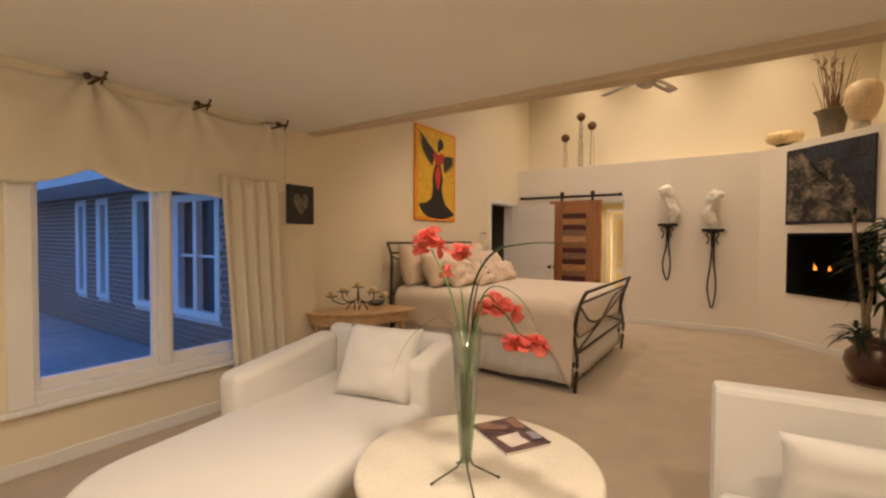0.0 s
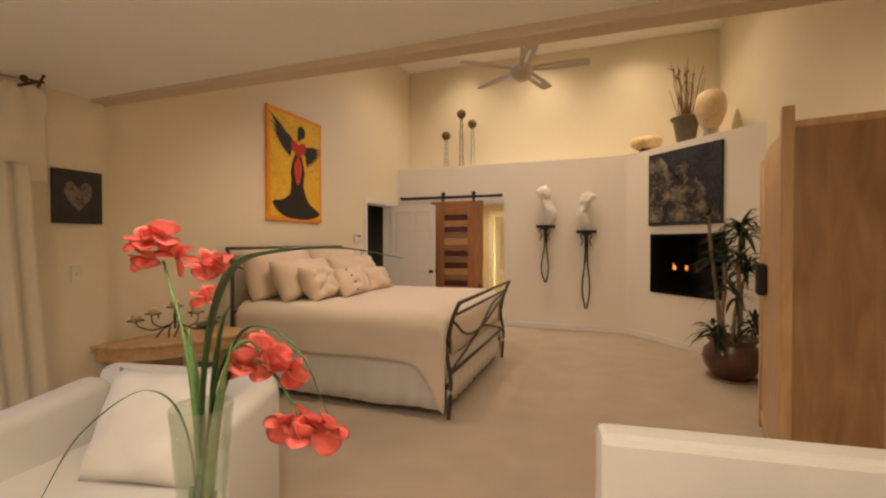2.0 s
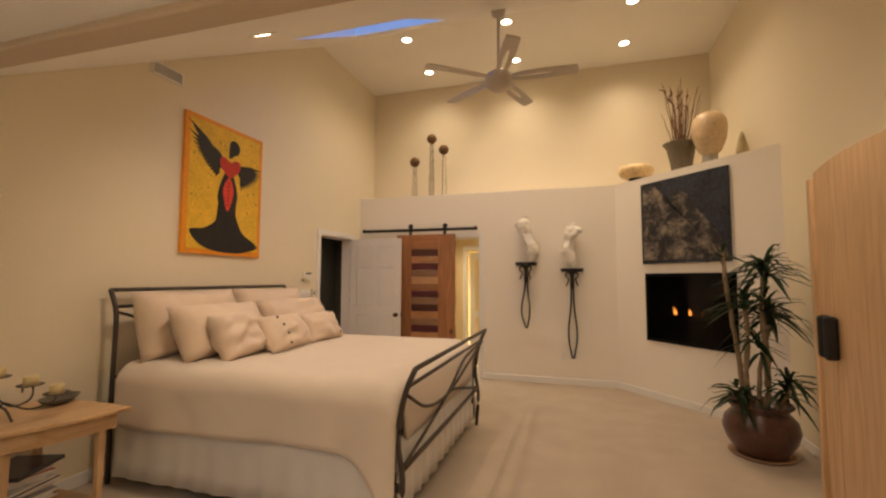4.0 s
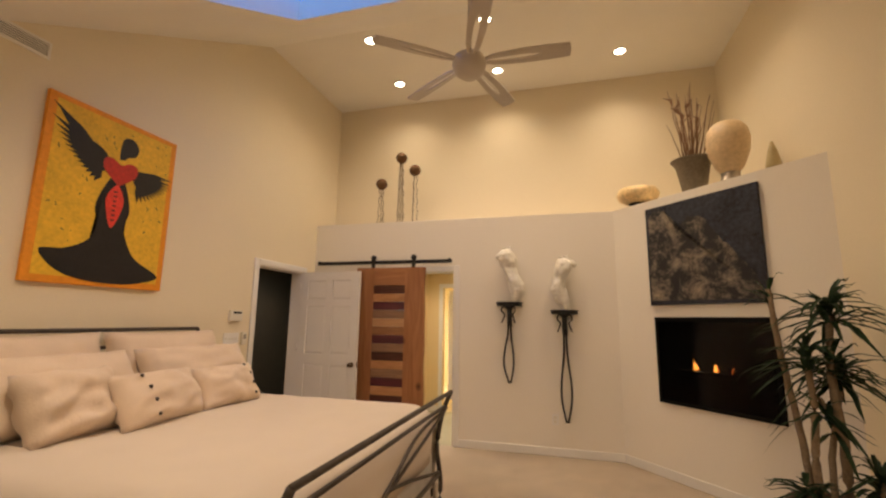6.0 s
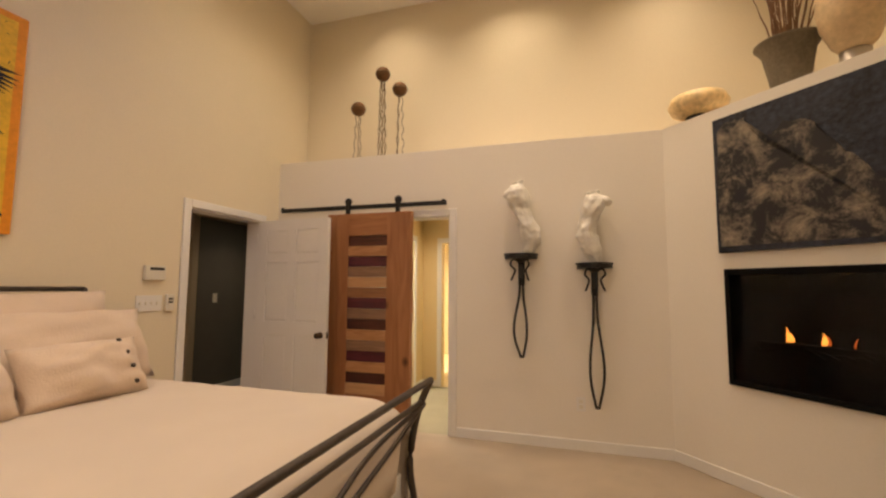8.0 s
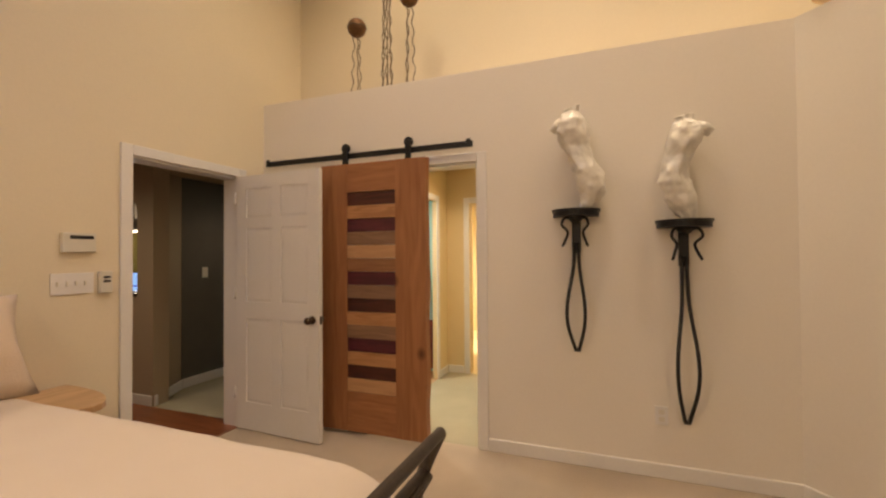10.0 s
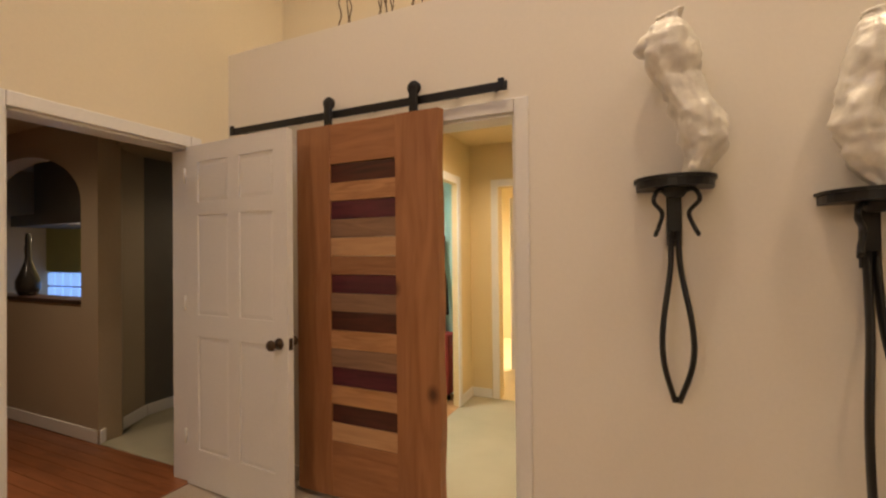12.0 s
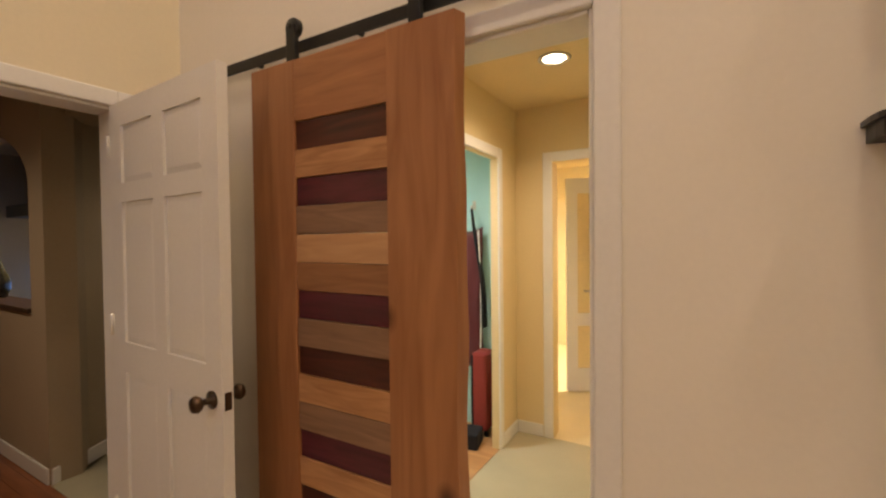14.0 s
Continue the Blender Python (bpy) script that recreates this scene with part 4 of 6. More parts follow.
blot(moved([(0.61, 0.39), (0.55, 0.46), (0.54, 0.53), (0.60, 0.66), (0.67, 0.53), (0.66, 0.45), (0.61, 0.39)])[:-1], 0.0400, M_SCARLET, "red_panel", "scarlet pointed panel")
blot(moved([(0.62, 0.405), (0.50, 0.33), (0.49, 0.265), (0.55, 0.25), (0.62, 0.275), (0.69, 0.25), (0.75, 0.265), (0.74, 0.33), (0.62, 0.405)])[:-1], 0.0402, M_RED, "heart_shape", "dark red heart")
blot(moved([(0.60, 0.245), (0.60, 0.17), (0.62, 0.11), (0.69, 0.095), (0.745, 0.14), (0.725, 0.195), (0.67, 0.215), (0.635, 0.245)])[:-1], 0.0386, M_INK, "dark_blot")
blot(curve2([(0.44, 0.33), (0.37, 0.345), (0.27, 0.285), (0.15, 0.165), (0.06, 0.07), (0.18, 0.14), (0.27, 0.185), (0.36, 0.205), (0.43, 0.25), (0.44, 0.33)])[:-1], 0.0384, M_INK, "wing_shape", "black wing shape")
blot(curve2([(0.63, 0.275), (0.75, 0.285), (0.88, 0.285), (0.86, 0.325), (0.79, 0.375), (0.71, 0.385), (0.65, 0.36), (0.63, 0.275)])[:-1], 0.0384, M_INK, "wing_shape", "black wing shape")
for k in range(13):
    t = k / 12
    tip = (0.02 + 0.33 * t ** 1.25, 0.05 + 0.365 * t ** 0.62)
    root = (0.42 - 0.02 * t, 0.27 + 0.06 * t)
    nx_, ny_ = (tip[1] - root[1]), -(tip[0] - root[0])
    l_ = math.hypot(nx_, ny_)
    w_ = 0.027
    blot([root, ((root[0] + tip[0]) / 2 + nx_ / l_ * w_, (root[1] + tip[1]) / 2 + ny_ / l_ * w_ * 0.8), tip, ((root[0] + tip[0]) / 2 - nx_ / l_ * w_, (root[1] + tip[1]) / 2 - ny_ / l_ * w_ * 0.8)], 0.0386 + 0.00008 * k, M_INK, "feather")
    tip = (0.985 - 0.29 * t ** 1.6, 0.27 + 0.21 * t ** 0.75)
    root = (0.66 + 0.02 * t, 0.28 + 0.06 * t)
    nx_, ny_ = (tip[1] - root[1]), -(tip[0] - root[0])
    l_ = math.hypot(nx_, ny_)
    blot([root, ((root[0] + tip[0]) / 2 + nx_ / l_ * w_ * 0.8, (root[1] + tip[1]) / 2 + ny_ / l_ * w_ * 0.6), tip, ((root[0] + tip[0]) / 2 - nx_ / l_ * w_ * 0.8, (root[1] + tip[1]) / 2 - ny_ / l_ * w_ * 0.6)], 0.0386 + 0.00008 * k, M_INK, "feather")
for k in range(7):
    blot([(0.505, 0.44 + 0.028 * k), (0.53, 0.438 + 0.028 * k), (0.53, 0.447 + 0.028 * k), (0.505, 0.449 + 0.028 * k)], 0.0416, M_INK, "stitch")
rr = random.Random(8)
M_FLECK = mat("olive_fleck", (0.16, 0.13, 0.03), 0.6, var=0.3)
for k in range(60):
    u, v = rr.uniform(0.08, 0.92), rr.uniform(0.05, 0.92)
    if 0.34 < u < 0.72 and v > 0.2 or v > 0.80:
        continue
    a, s = rr.uniform(0, 3.1), rr.uniform(0.006, 0.018)
    c_, s_ = math.cos(a) * s, math.sin(a) * s
    blot([(u - c_, v - s_), (u + s_ * 0.3, v - c_ * 0.3), (u + c_, v + s_), (u - s_ * 0.3, v + c_ * 0.3)], 0.0380, M_FLECK, "fleck")

# ---- small heart picture on the window wall ----
hp = thing("small_picture", pose(WX, 1.955, 1.91), "small dark square picture with a pale heart", "picture")
M_NIGHT = mat("dark_print", (0.02, 0.02, 0.022), 0.35, var=0.5, scale=10, coat=0.2)
part("canvas", boxes((0.002, 0.022, 0, 0.305, -0.365, 0), bevel=0.003), M_NIGHT, hp)
hpts = curve2([(0.5, 0.78), (0.25, 0.5), (0.24, 0.3), (0.36, 0.22), (0.5, 0.33), (0.64, 0.22), (0.76, 0.3), (0.75, 0.5), (0.5, 0.78)])[:-1]
bm = bmesh.new()
bm.faces.new([bm.verts.new((0.0235, u * 0.305, -v * 0.365)) for u, v in hpts])
bmesh.ops.triangulate(bm, faces=bm.faces[:])
bmesh.ops.solidify(bm, geom=bm.faces[:], thickness=0.001)
part("heart_shape", bm, mat("heart_print", (0.16, 0.13, 0.105), 0.5, var=0.9, scale=25, fine=70), hp)

# ---- fireplace and dark picture on the slanted wall ----
SL = Matrix.Translation((AX, AY, 0)) @ Matrix.Rotation(ang, 4, "Z")   # x along the wall, -y into the room

A0, A1 = 0.455, 1.555
da = thing("painting", SL @ pose(A0, 0, 0), "dark square canvas with a tan rocky slope under a blue-black sky", "painting")
M_STORM = mat("blue_black_paint", (0.022, 0.026, 0.042), 0.6, var=1.0, scale=4, fine=28, bump=0.5, bump_scale=30)
M_ROCK = bpy.data.materials.new("rock_paint")
M_ROCK.use_nodes = True
nt = M_ROCK.node_tree
tc, n1, r1 = nt.nodes.new("ShaderNodeTexCoord"), nt.nodes.new("ShaderNodeTexNoise"), nt.nodes.new("ShaderNodeValToRGB")
n1.inputs["Scale"].default_value, n1.inputs["Detail"].default_value, n1.inputs["Distortion"].default_value, n1.inputs["Roughness"].default_value = 5, 14, 0.35, 0.74
r1.color_ramp.elements[0].position, r1.color_ramp.elements[0].color = 0.47, (0.012, 0.012, 0.018, 1)
r1.color_ramp.elements[1].position, r1.color_ramp.elements[1].color = 0.74, (0.48, 0.40, 0.30, 1)
nt.links.new(tc.outputs["Object"], n1.inputs["Vector"])
nt.links.new(n1.outputs[0], r1.inputs[0])
nt.links.new(r1.outputs[0], nt.nodes["Principled BSDF"].inputs["Base Color"])
PH2 = 1.0
part("canvas", boxes((0, A1 - A0, -0.035, -0.002, 1.636, 1.636 + PH2), bevel=0.004), M_STORM, da)
rr = random.Random(5)
ridge = [(0.02, 0.04), (0.02, 0.90), (0.10, 0.96), (0.20, 0.94), (0.26, 0.80), (0.34, 0.76), (0.42, 0.83), (0.55, 0.80), (0.66, 0.62), (0.80, 0.44), (0.93, 0.22), (0.98, 0.10), (0.98, 0.03)]
fine = []
for (u0, v0), (u1, v1) in zip(ridge, ridge[1:]):
    for k in range(5):
        t = k / 5
        fine.append((u0 + (u1 - u0) * t + rr.uniform(-0.012, 0.012), v0 + (v1 - v0) * t + rr.uniform(-0.012, 0.012)))
fine.append(ridge[-1])
bm = bmesh.new()
bm.faces.new([bm.verts.new((min(0.985, max(0.015, u)) * (A1 - A0), -0.0362, 1.636 + max(0.02, v) * PH2)) for u, v in fine])
bmesh.ops.triangulate(bm, faces=bm.faces[:])
r = bmesh.ops.extrude_face_region(bm, geom=bm.faces[:])
bmesh.ops.translate(bm, vec=(0, 0.0009, 0), verts=[v for v in r["geom"] if isinstance(v, bmesh.types.BMVert)])
bmesh.ops.recalc_face_normals(bm, faces=bm.faces)
part("rock_shape", bm, M_ROCK, da, "tan rocky shape")

F0, F1, FZ0, FZ1 = 0.483, 1.585, 0.70, 1.518
fp = thing("fireplace", SL, "black built-in gas fireplace with a small flame", "fireplace")
M_SOOT = mat("black_firebox", (0.006, 0.006, 0.006), 0.8, var=0.3, spec=0.05)
part("surround", boxes((F0, F0 + 0.035, -0.03, -0.002, FZ0, FZ1), (F1 - 0.035, F1, -0.03, -0.002, FZ0, FZ1), (F0 + 0.035, F1 - 0.035, -0.03, -0.002, FZ0, FZ0 + 0.035),
     (F0 + 0.035, F1 - 0.035, -0.03, -0.002, FZ1 - 0.045, FZ1), bevel=0.003), M_SOOT, fp)
part("firebox_back", boxes((F0 + 0.035, F1 - 0.035, -0.008, -0.003, FZ0 + 0.035, FZ1 - 0.045)), M_SOOT, fp)
gp = part("glass_front", boxes((F0 + 0.036, F1 - 0.036, -0.028, -0.025, FZ0 + 0.036, FZ1 - 0.046)), thin_glass("dark_glass", 0.02, (0.6, 0.6, 0.6)), fp)
gp.visible_shadow = False
part("burner", boxes((F0 + 0.2, F1 - 0.2, -0.022, -0.010, 1.02, 1.035), bevel=0.003), M_BLACK, fp)
M_FIRE = glow("gas_flame", (1.0, 0.30, 0.04), 5.0)
M_EMBER = glow("ember", (0.9, 0.16, 0.02), 1.2)
for x, s in ((0.862, 0.7), (0.878, 1.15), (0.897, 0.6), (1.05, 0.55), (1.066, 0.9), (1.088, 0.5), (1.21, 0.4)):
    fm = lathe([(0, 0.0), (0.011 * s, 0.010), (0.012 * s, 0.028), (0.006 * s, 0.06), (0, 0.09 * s)], 10)
    for v in fm.verts:
        v.co.x += 0.02 * math.sin(v.co.z * 40 + x * 30) * v.co.z / 0.09
        v.co.y *= 0.4
        v.co += Vector((x, -0.0165, 1.036))
    part("flame", fm, M_FIRE if s > 0.5 else M_EMBER, fp, "orange flame", True)
rr = random.Random(14)
for k in range(9):
    x = F0 + 0.22 + k * 0.075
    part("log", tube([(x - 0.05, -0.016, 1.02 - rr.uniform(0.0, 0.06)), (x, -0.016, 1.0 - rr.uniform(0, 0.05)), (x + 0.05, -0.016, 1.01 - rr.uniform(0, 0.06))], 0.006, 6), M_SOOT, fp, "charred log")

# ---- wall consoles and torsos on the far wall ----
M_SILVER = mat("silver_leaf_plaster", (0.80, 0.77, 0.70), 0.30, 0.10, var=0.13, scale=11, fine=30, bump=0.35, bump_scale=22, coat=0.2)


def console(x0, x1, ztop, zbot):
    xm, w = (x0 + x1) / 2, (x1 - x0) / 2
    t = thing("wall_console", pose(xm, FY, 0), "black iron wall bracket shelf with a long loop below", "wall bracket", "iron wall brackets")
    o = [(-w, -0.002)] + [(-w * math.cos(a), -0.06 - 0.14 * math.sin(a)) for a in [math.pi * k / 14 for k in range(0, 15)]] + [(w, -0.002)]
    part("shelf", prism(o, ztop - 0.045, ztop - 0.004), M_BLACK, t)
    part("shelf_lip", prism([(a * 1.06, b * 1.03 if b < -0.01 else b) for a, b in o], ztop - 0.012, ztop), M_BLACK, t)
    part("shaft", boxes((-0.028, 0.028, -0.03, -0.002, ztop - 0.28, ztop - 0.046), bevel=0.004), M_BLACK, t)
    L = ztop - zbot
    for s in (-1, 1):
        part("strap", tube(smooth_path([(0.012 * s, -0.022, ztop - 0.22), (0.020 * s, -0.06, ztop - 0.42 * L), (0.052 * s, -0.13, ztop - 0.66 * L), (0.050 * s, -0.13, ztop - 0.82 * L), (0.012 * s, -0.05, zbot)], 8), 0.025, 8, None, 0.45, (0, 1, 0)), M_BLACK, t, "", True)
        part("scroll", tube(smooth_path([(0.02 * s, -0.05, ztop - 0.06), (0.062 * s, -0.12, ztop - 0.055), (0.080 * s, -0.15, ztop - 0.10), (0.048 * s, -0.10, ztop - 0.145), (0.062 * s, -0.12, ztop - 0.20), (0.074 * s, -0.15, ztop - 0.232)], 7), 0.017, 8, None, 0.5, (0, 1, 0)), M_BLACK, t, "", True)
    part("strap_end", boxes((-0.02, 0.02, -0.062, -0.040, zbot - 0.012, zbot + 0.010), bevel=0.003), M_BLACK, t)
    part("ring", lathe([(0.045, -0.03), (0.06, -0.046), (0.03, -0.08), (0, -0.08)], 16, None, (0, -0.08, ztop)), M_BLACK, t, "", True)


console(-0.661, -0.373, 1.679, 0.768)
console(-0.038, 0.255, 1.59, 0.378)


def torso(cx, base, height, rows_, stump, label):
    """A headless figure of silvered plaster. rows_: height share, sideways offset, half width; stump: the cut arm's root and tip."""
    bm = bmesh.new()
    seg, rings = 36, []
    for p in smooth_path(rows_, 5):
        t, ox, rx = p
        rx *= 0.86
        ry = min(0.085, rx * 0.70 + 0.008)
        ring = []
        for k in range(seg):
            a = 2 * math.pi * k / seg
            ca, sa = math.cos(a), math.sin(a)
            front = max(0, -sa)
            chest = 0.020 * math.exp(-((t - 0.74) / 0.06) ** 2) * front * (0.4 + 1.2 * abs(ca))
            belly = 0.010 * math.exp(-((t - 0.36) / 0.10) ** 2) * front ** 3
            crease = -0.008 * math.exp(-((t - 0.62) / 0.03) ** 2) * front
            q = Vector((ca * 1.6 + cx * 9, sa * 1.6, t * 6.5))
            lump = 0.017 * noise.noise(q) + 0.022 * (abs(noise.noise(q * 1.9)) - 0.22) + 0.010 * (abs(noise.noise(q * 4.3)) - 0.22)
            grow = 1 + (chest + belly + crease + lump) / max(rx, 0.03)
            ring.append(bm.verts.new((ox + rx * ca * grow, -0.118 + ry * sa * grow, t * height + 0.012 * ca * (t > 0.97))))
        rings.append(ring)
    for a, b in zip(rings, rings[1:]):
        for k in range(seg):
            bm.faces.new((a[k], a[(k + 1) % seg], b[(k + 1) % seg], b[k]))
    bm.faces.new(rings[0][::-1]), bm.faces.new(rings[-1])
    (ax0, az0), (ax1, az1) = stump
    tube([(ax0, -0.115, az0 * height), ((ax0 + ax1) / 2, -0.125, (az0 + az1) / 2 * height + 0.012), (ax1, -0.13, az1 * height)], [0.044, 0.038, 0.027], 16, bm)
    bmesh.ops.recalc_face_normals(bm, faces=bm.faces)
    ob = finish("torso_sculpture", bm, M_SILVER, None, "", True)
    ob.matrix_world = pose(cx, FY, base + 0.001)
    return tagged(ob, label, "sculpture", "silvered torso sculptures")


torso(-0.497, 1.679, 0.65, [(0, 0.058, 0.050), (0.09, 0.072, 0.066), (0.18, 0.082, 0.090), (0.27, 0.076, 0.098), (0.36, 0.060, 0.092), (0.46, 0.032, 0.086), (0.56, 0.006, 0.090), (0.66, -0.016, 0.097),
                            (0.76, -0.030, 0.104), (0.85, -0.042, 0.108), (0.915, -0.044, 0.082), (0.95, -0.036, 0.056), (1.0, -0.030, 0.050)],
      ((-0.085, 0.86), (-0.148, 0.775)), "silvered plaster torso leaning, on a black wall bracket")
torso(0.108, 1.59, 0.61, [(0, 0.016, 0.046), (0.07, 0.000, 0.066), (0.14, -0.014, 0.086), (0.24, -0.028, 0.096), (0.33, -0.046, 0.096), (0.42, -0.058, 0.088), (0.53, -0.046, 0.090), (0.64, -0.030, 0.096),
                          (0.76, -0.004, 0.102), (0.85, 0.016, 0.108), (0.915, 0.012, 0.084), (0.95, 0.000, 0.058), (1.0, -0.004, 0.052)],
      ((0.07, 0.87), (0.135, 0.81)), "silvered plaster torso upright, on a black wall bracket")

# ---- doors ----
wd = thing("white_door", pose(HX + 0.012, 7.075, 0, 0, 0, -3), "white six-panel door standing open against the wall", "door")
DW, DZ0, DZ1, th = 0.846, 0.012, 2.042, 0.038
ys = (-th / 2, th / 2)
cols = ((0.11, 0.385), (0.475, 0.745))
zrows = ((0.23, 0.90), (1.03, 1.62), (1.70, 1.94))
fr = bmesh.new()
for x0, x1 in ((0, 0.11), (0.385, 0.475), (0.745, DW)):
    box(fr, x0, x1, ys[0], ys[1], DZ0, DZ1)
for z0, z1 in ((DZ0, 0.23), (0.90, 1.03), (1.62, 1.70), (1.94, DZ1)):
    for x0, x1 in cols:
        box(fr, x0, x1, ys[0], ys[1], z0, z1)
part("door_frame", fr, M_TRIM, wd)
for x0, x1 in cols:
    for z0, z1 in zrows:
        bm = bmesh.new()
        box(bm, x0, x1, -th / 2 + 0.010, th / 2 - 0.010, z0, z1)
        for f in [f for f in bm.faces if abs(f.normal.y) > 0.9]:
            r = bmesh.ops.inset_region(bm, faces=[f], thickness=0.035, depth=0.0)
            bmesh.ops.translate(bm, vec=(0, 0.006 * (1 if f.normal.y > 0 else -1), 0), verts=f.verts)
        part("door_panel", bm, M_TRIM, wd)
M_BRONZE = mat("dark_bronze", (0.09, 0.06, 0.04), 0.3, 0.9, var=0.2)
kn = lathe([(0, 0), (0.03, 0), (0.031, 0.006), (0.012, 0.010), (0.011, 0.035), (0.022, 0.042), (0.029, 0.055), (0.024, 0.068), (0, 0.072)], 24)
for s in (1, -1):
    bm = kn.copy()
    bmesh.ops.transform(bm, matrix=Matrix.Translation((DW - 0.06, -s * th / 2, 0.915)) @ Matrix.Rotation(radians(90 * s), 4, "X"), verts=bm.verts)
    part("door_knob", bm, M_BRONZE, wd, "dark bronze knob", True)
kn.free()
part("latch_plate", boxes((DW, DW + 0.002, -0.012, 0.012, 0.885, 0.945)), M_BRONZE, wd, "dark bronze latch plate")
for z in (0.25, 1.05, 1.82):
    part("hinge", tube([(-0.004, -th / 2 - 0.006, z), (-0.004, -th / 2 - 0.006, z + 0.09)], 0.007, 8), M_TRIM, wd, "", True)

# barn door
BX0, BX1, BZ0, BZ1 = -2.475, -1.552, 0.03, 2.112
W_CEDAR = wood("cedar_stile", (0.27, 0.105, 0.040), (0.40, 0.180, 0.074), 0.42, "Z", 1.6, 10.0, 0.15, 4.2)
W_CEDAR_H = wood("cedar_rail", (0.28, 0.11, 0.043), (0.42, 0.19, 0.078), 0.42, "X", 2.4, 9.0, 0.15)
W_SLAT = {"D": wood("dark_red_slat", (0.035, 0.009, 0.006), (0.10, 0.024, 0.014), 0.4, "X", 3, 8),
          "L": wood("light_slat", (0.32, 0.14, 0.055), (0.58, 0.31, 0.14), 0.45, "X", 3, 8, 0.1, 5.0),
          "P": wood("purple_slat", (0.055, 0.009, 0.016), (0.115, 0.018, 0.030), 0.4, "X", 3, 8),
          "G": wood("grey_brown_slat", (0.19, 0.105, 0.06), (0.30, 0.17, 0.10), 0.5, "X", 3, 8, 0.1, 4.0),
          "T": wood("tan_slat", (0.46, 0.25, 0.12), (0.58, 0.34, 0.17), 0.45, "X", 3, 8),
          "M": wood("mid_brown_slat", (0.23, 0.10, 0.042), (0.34, 0.16, 0.07), 0.45, "X", 3, 8)}
bd = thing("barn_door", pose(0, 0, 0), "sliding barn door of cedar with mixed hardwood slats", "door")
YF, YB = 7.258, 7.300
part("stile", boxes((BX0, -2.236, YF, YB, BZ0, BZ1), bevel=0.004), W_CEDAR, bd)
bm = bmesh.new()
box(bm, -1.811, BX1, YF, YB, BZ0, BZ1)
bmesh.ops.subdivide_edges(bm, edges=[e for e in bm.edges if abs(e.verts[0].co.z - e.verts[1].co.z) > 1], cuts=40)
for v in bm.verts:
    if v.co.x > -1.6:
        v.co.x += 0.010 * noise.noise(Vector((0, v.co.y * 9, v.co.z * 3.1))) - (0.012 if v.co.y < 7.28 else 0)
part("stile", bm, W_CEDAR, bd, "cedar stile with a live edge")
part("rail", boxes((-2.2355, -1.8115, YF + 0.002, YB, 1.887, BZ1), bevel=0.003), W_CEDAR_H, bd)
SL_H = 0.1032
ztop_ = 1.886
for k, c in enumerate("DLPGTMPGDLGPLDT"):
    z1 = ztop_ - k * SL_H
    proud = 0.010 if c in "DP" else 0.003
    part("slat", boxes((-2.2355, -1.8115, YF + proud, YB - 0.006, z1 - SL_H + 0.001, z1 - 0.001), bevel=0.002), W_SLAT[c], bd)
part("rail", boxes((-2.2355, -1.8115, YF + 0.002, YB, BZ0, ztop_ - 15 * SL_H - 0.001), bevel=0.003), W_CEDAR_H, bd)
for x in (-2.26, -1.71):
    hg = part("hanger", boxes((x - 0.022, x + 0.022, YF + 0.008, YF + 0.034, 2.113, 2.25), bevel=0.004), M_BLACK, bd, "black strap hanger")
    wh = lathe([(0, -0.013), (0.033, -0.013), (0.037, -0.008), (0.030, 0), (0.037, 0.008), (0.033, 0.013), (0, 0.013)], 28)
    bmesh.ops.transform(wh, matrix=Matrix.Translation((x, YF + 0.030, 2.242)) @ Matrix.Rotation(radians(90), 4, "X"), verts=wh.verts)
    part("wheel", wh, M_BLACK, hg, "", True)
    part("axle", lathe([(0, 0), (0.011, 0), (0.010, 0.008), (0, 0.01)], 12), M_BLACK, hg).matrix_local = Matrix.Translation((x, YF + 0.014, 2.242)) @ Matrix.Rotation(radians(90), 4, "X")
tr = thing("door_track", pose(0, 0, 0), "black steel sliding-door track on the wall", "door track")
part("track_bar", boxes((-3.10, -1.222, 7.322, 7.330, 2.168, 2.212), bevel=0.001), M_BLACK, tr)
for x in (-3.0, -2.55, -2.0, -1.5, -1.29):
    part("standoff", tube([(x, 7.331, 2.19), (x, FY - 0.001, 2.19)], 0.012, 10), M_BLACK, tr, "", True)
for x in (-3.07, -1.25):
    part("end_stop", boxes((x - 0.016, x + 0.016, 7.308, 7.3215, 2.17, 2.225), bevel=0.003), M_BLACK, tr)

# ---- switches, sensor, outlet, vent ----
M_PLASTIC = mat("white_plastic", (0.74, 0.70, 0.60), 0.4, var=0.03)
tm = thing("thermostat", pose(HX, 5.925, 1.477), "white wall thermostat with a dark display", "thermostat")
part("housing", boxes((0.001, 0.03, -0.085, 0.085, -0.055, 0.055), bevel=0.004), M_PLASTIC, tm)
part("display", boxes((0.0302, 0.0312, -0.05, 0.07, 0.02, 0.04)), M_BLACK, tm, "dark display strip")
sw = thing("switch_plate", pose(HX, 5.905, 1.243), "wide white light switch plate with a row of switches", "light switch")
part("plate", boxes((0.001, 0.007, -0.11, 0.105, -0.06, 0.06), bevel=0.002), M_TRIM, sw)
for k in range(4):
    part("toggle", boxes((0.0072, 0.014, -0.085 + 0.046 * k, -0.075 + 0.046 * k, -0.012, 0.012), bevel=0.002), M_PLASTIC, sw)
kp = thing("wall_control", pose(HX, 6.068, 1.243), "small cream wall control with dark buttons", "wall control")
part("housing", boxes((0.001, 0.028, -0.035, 0.035, -0.065, 0.065), bevel=0.004), M_PLASTIC, kp)
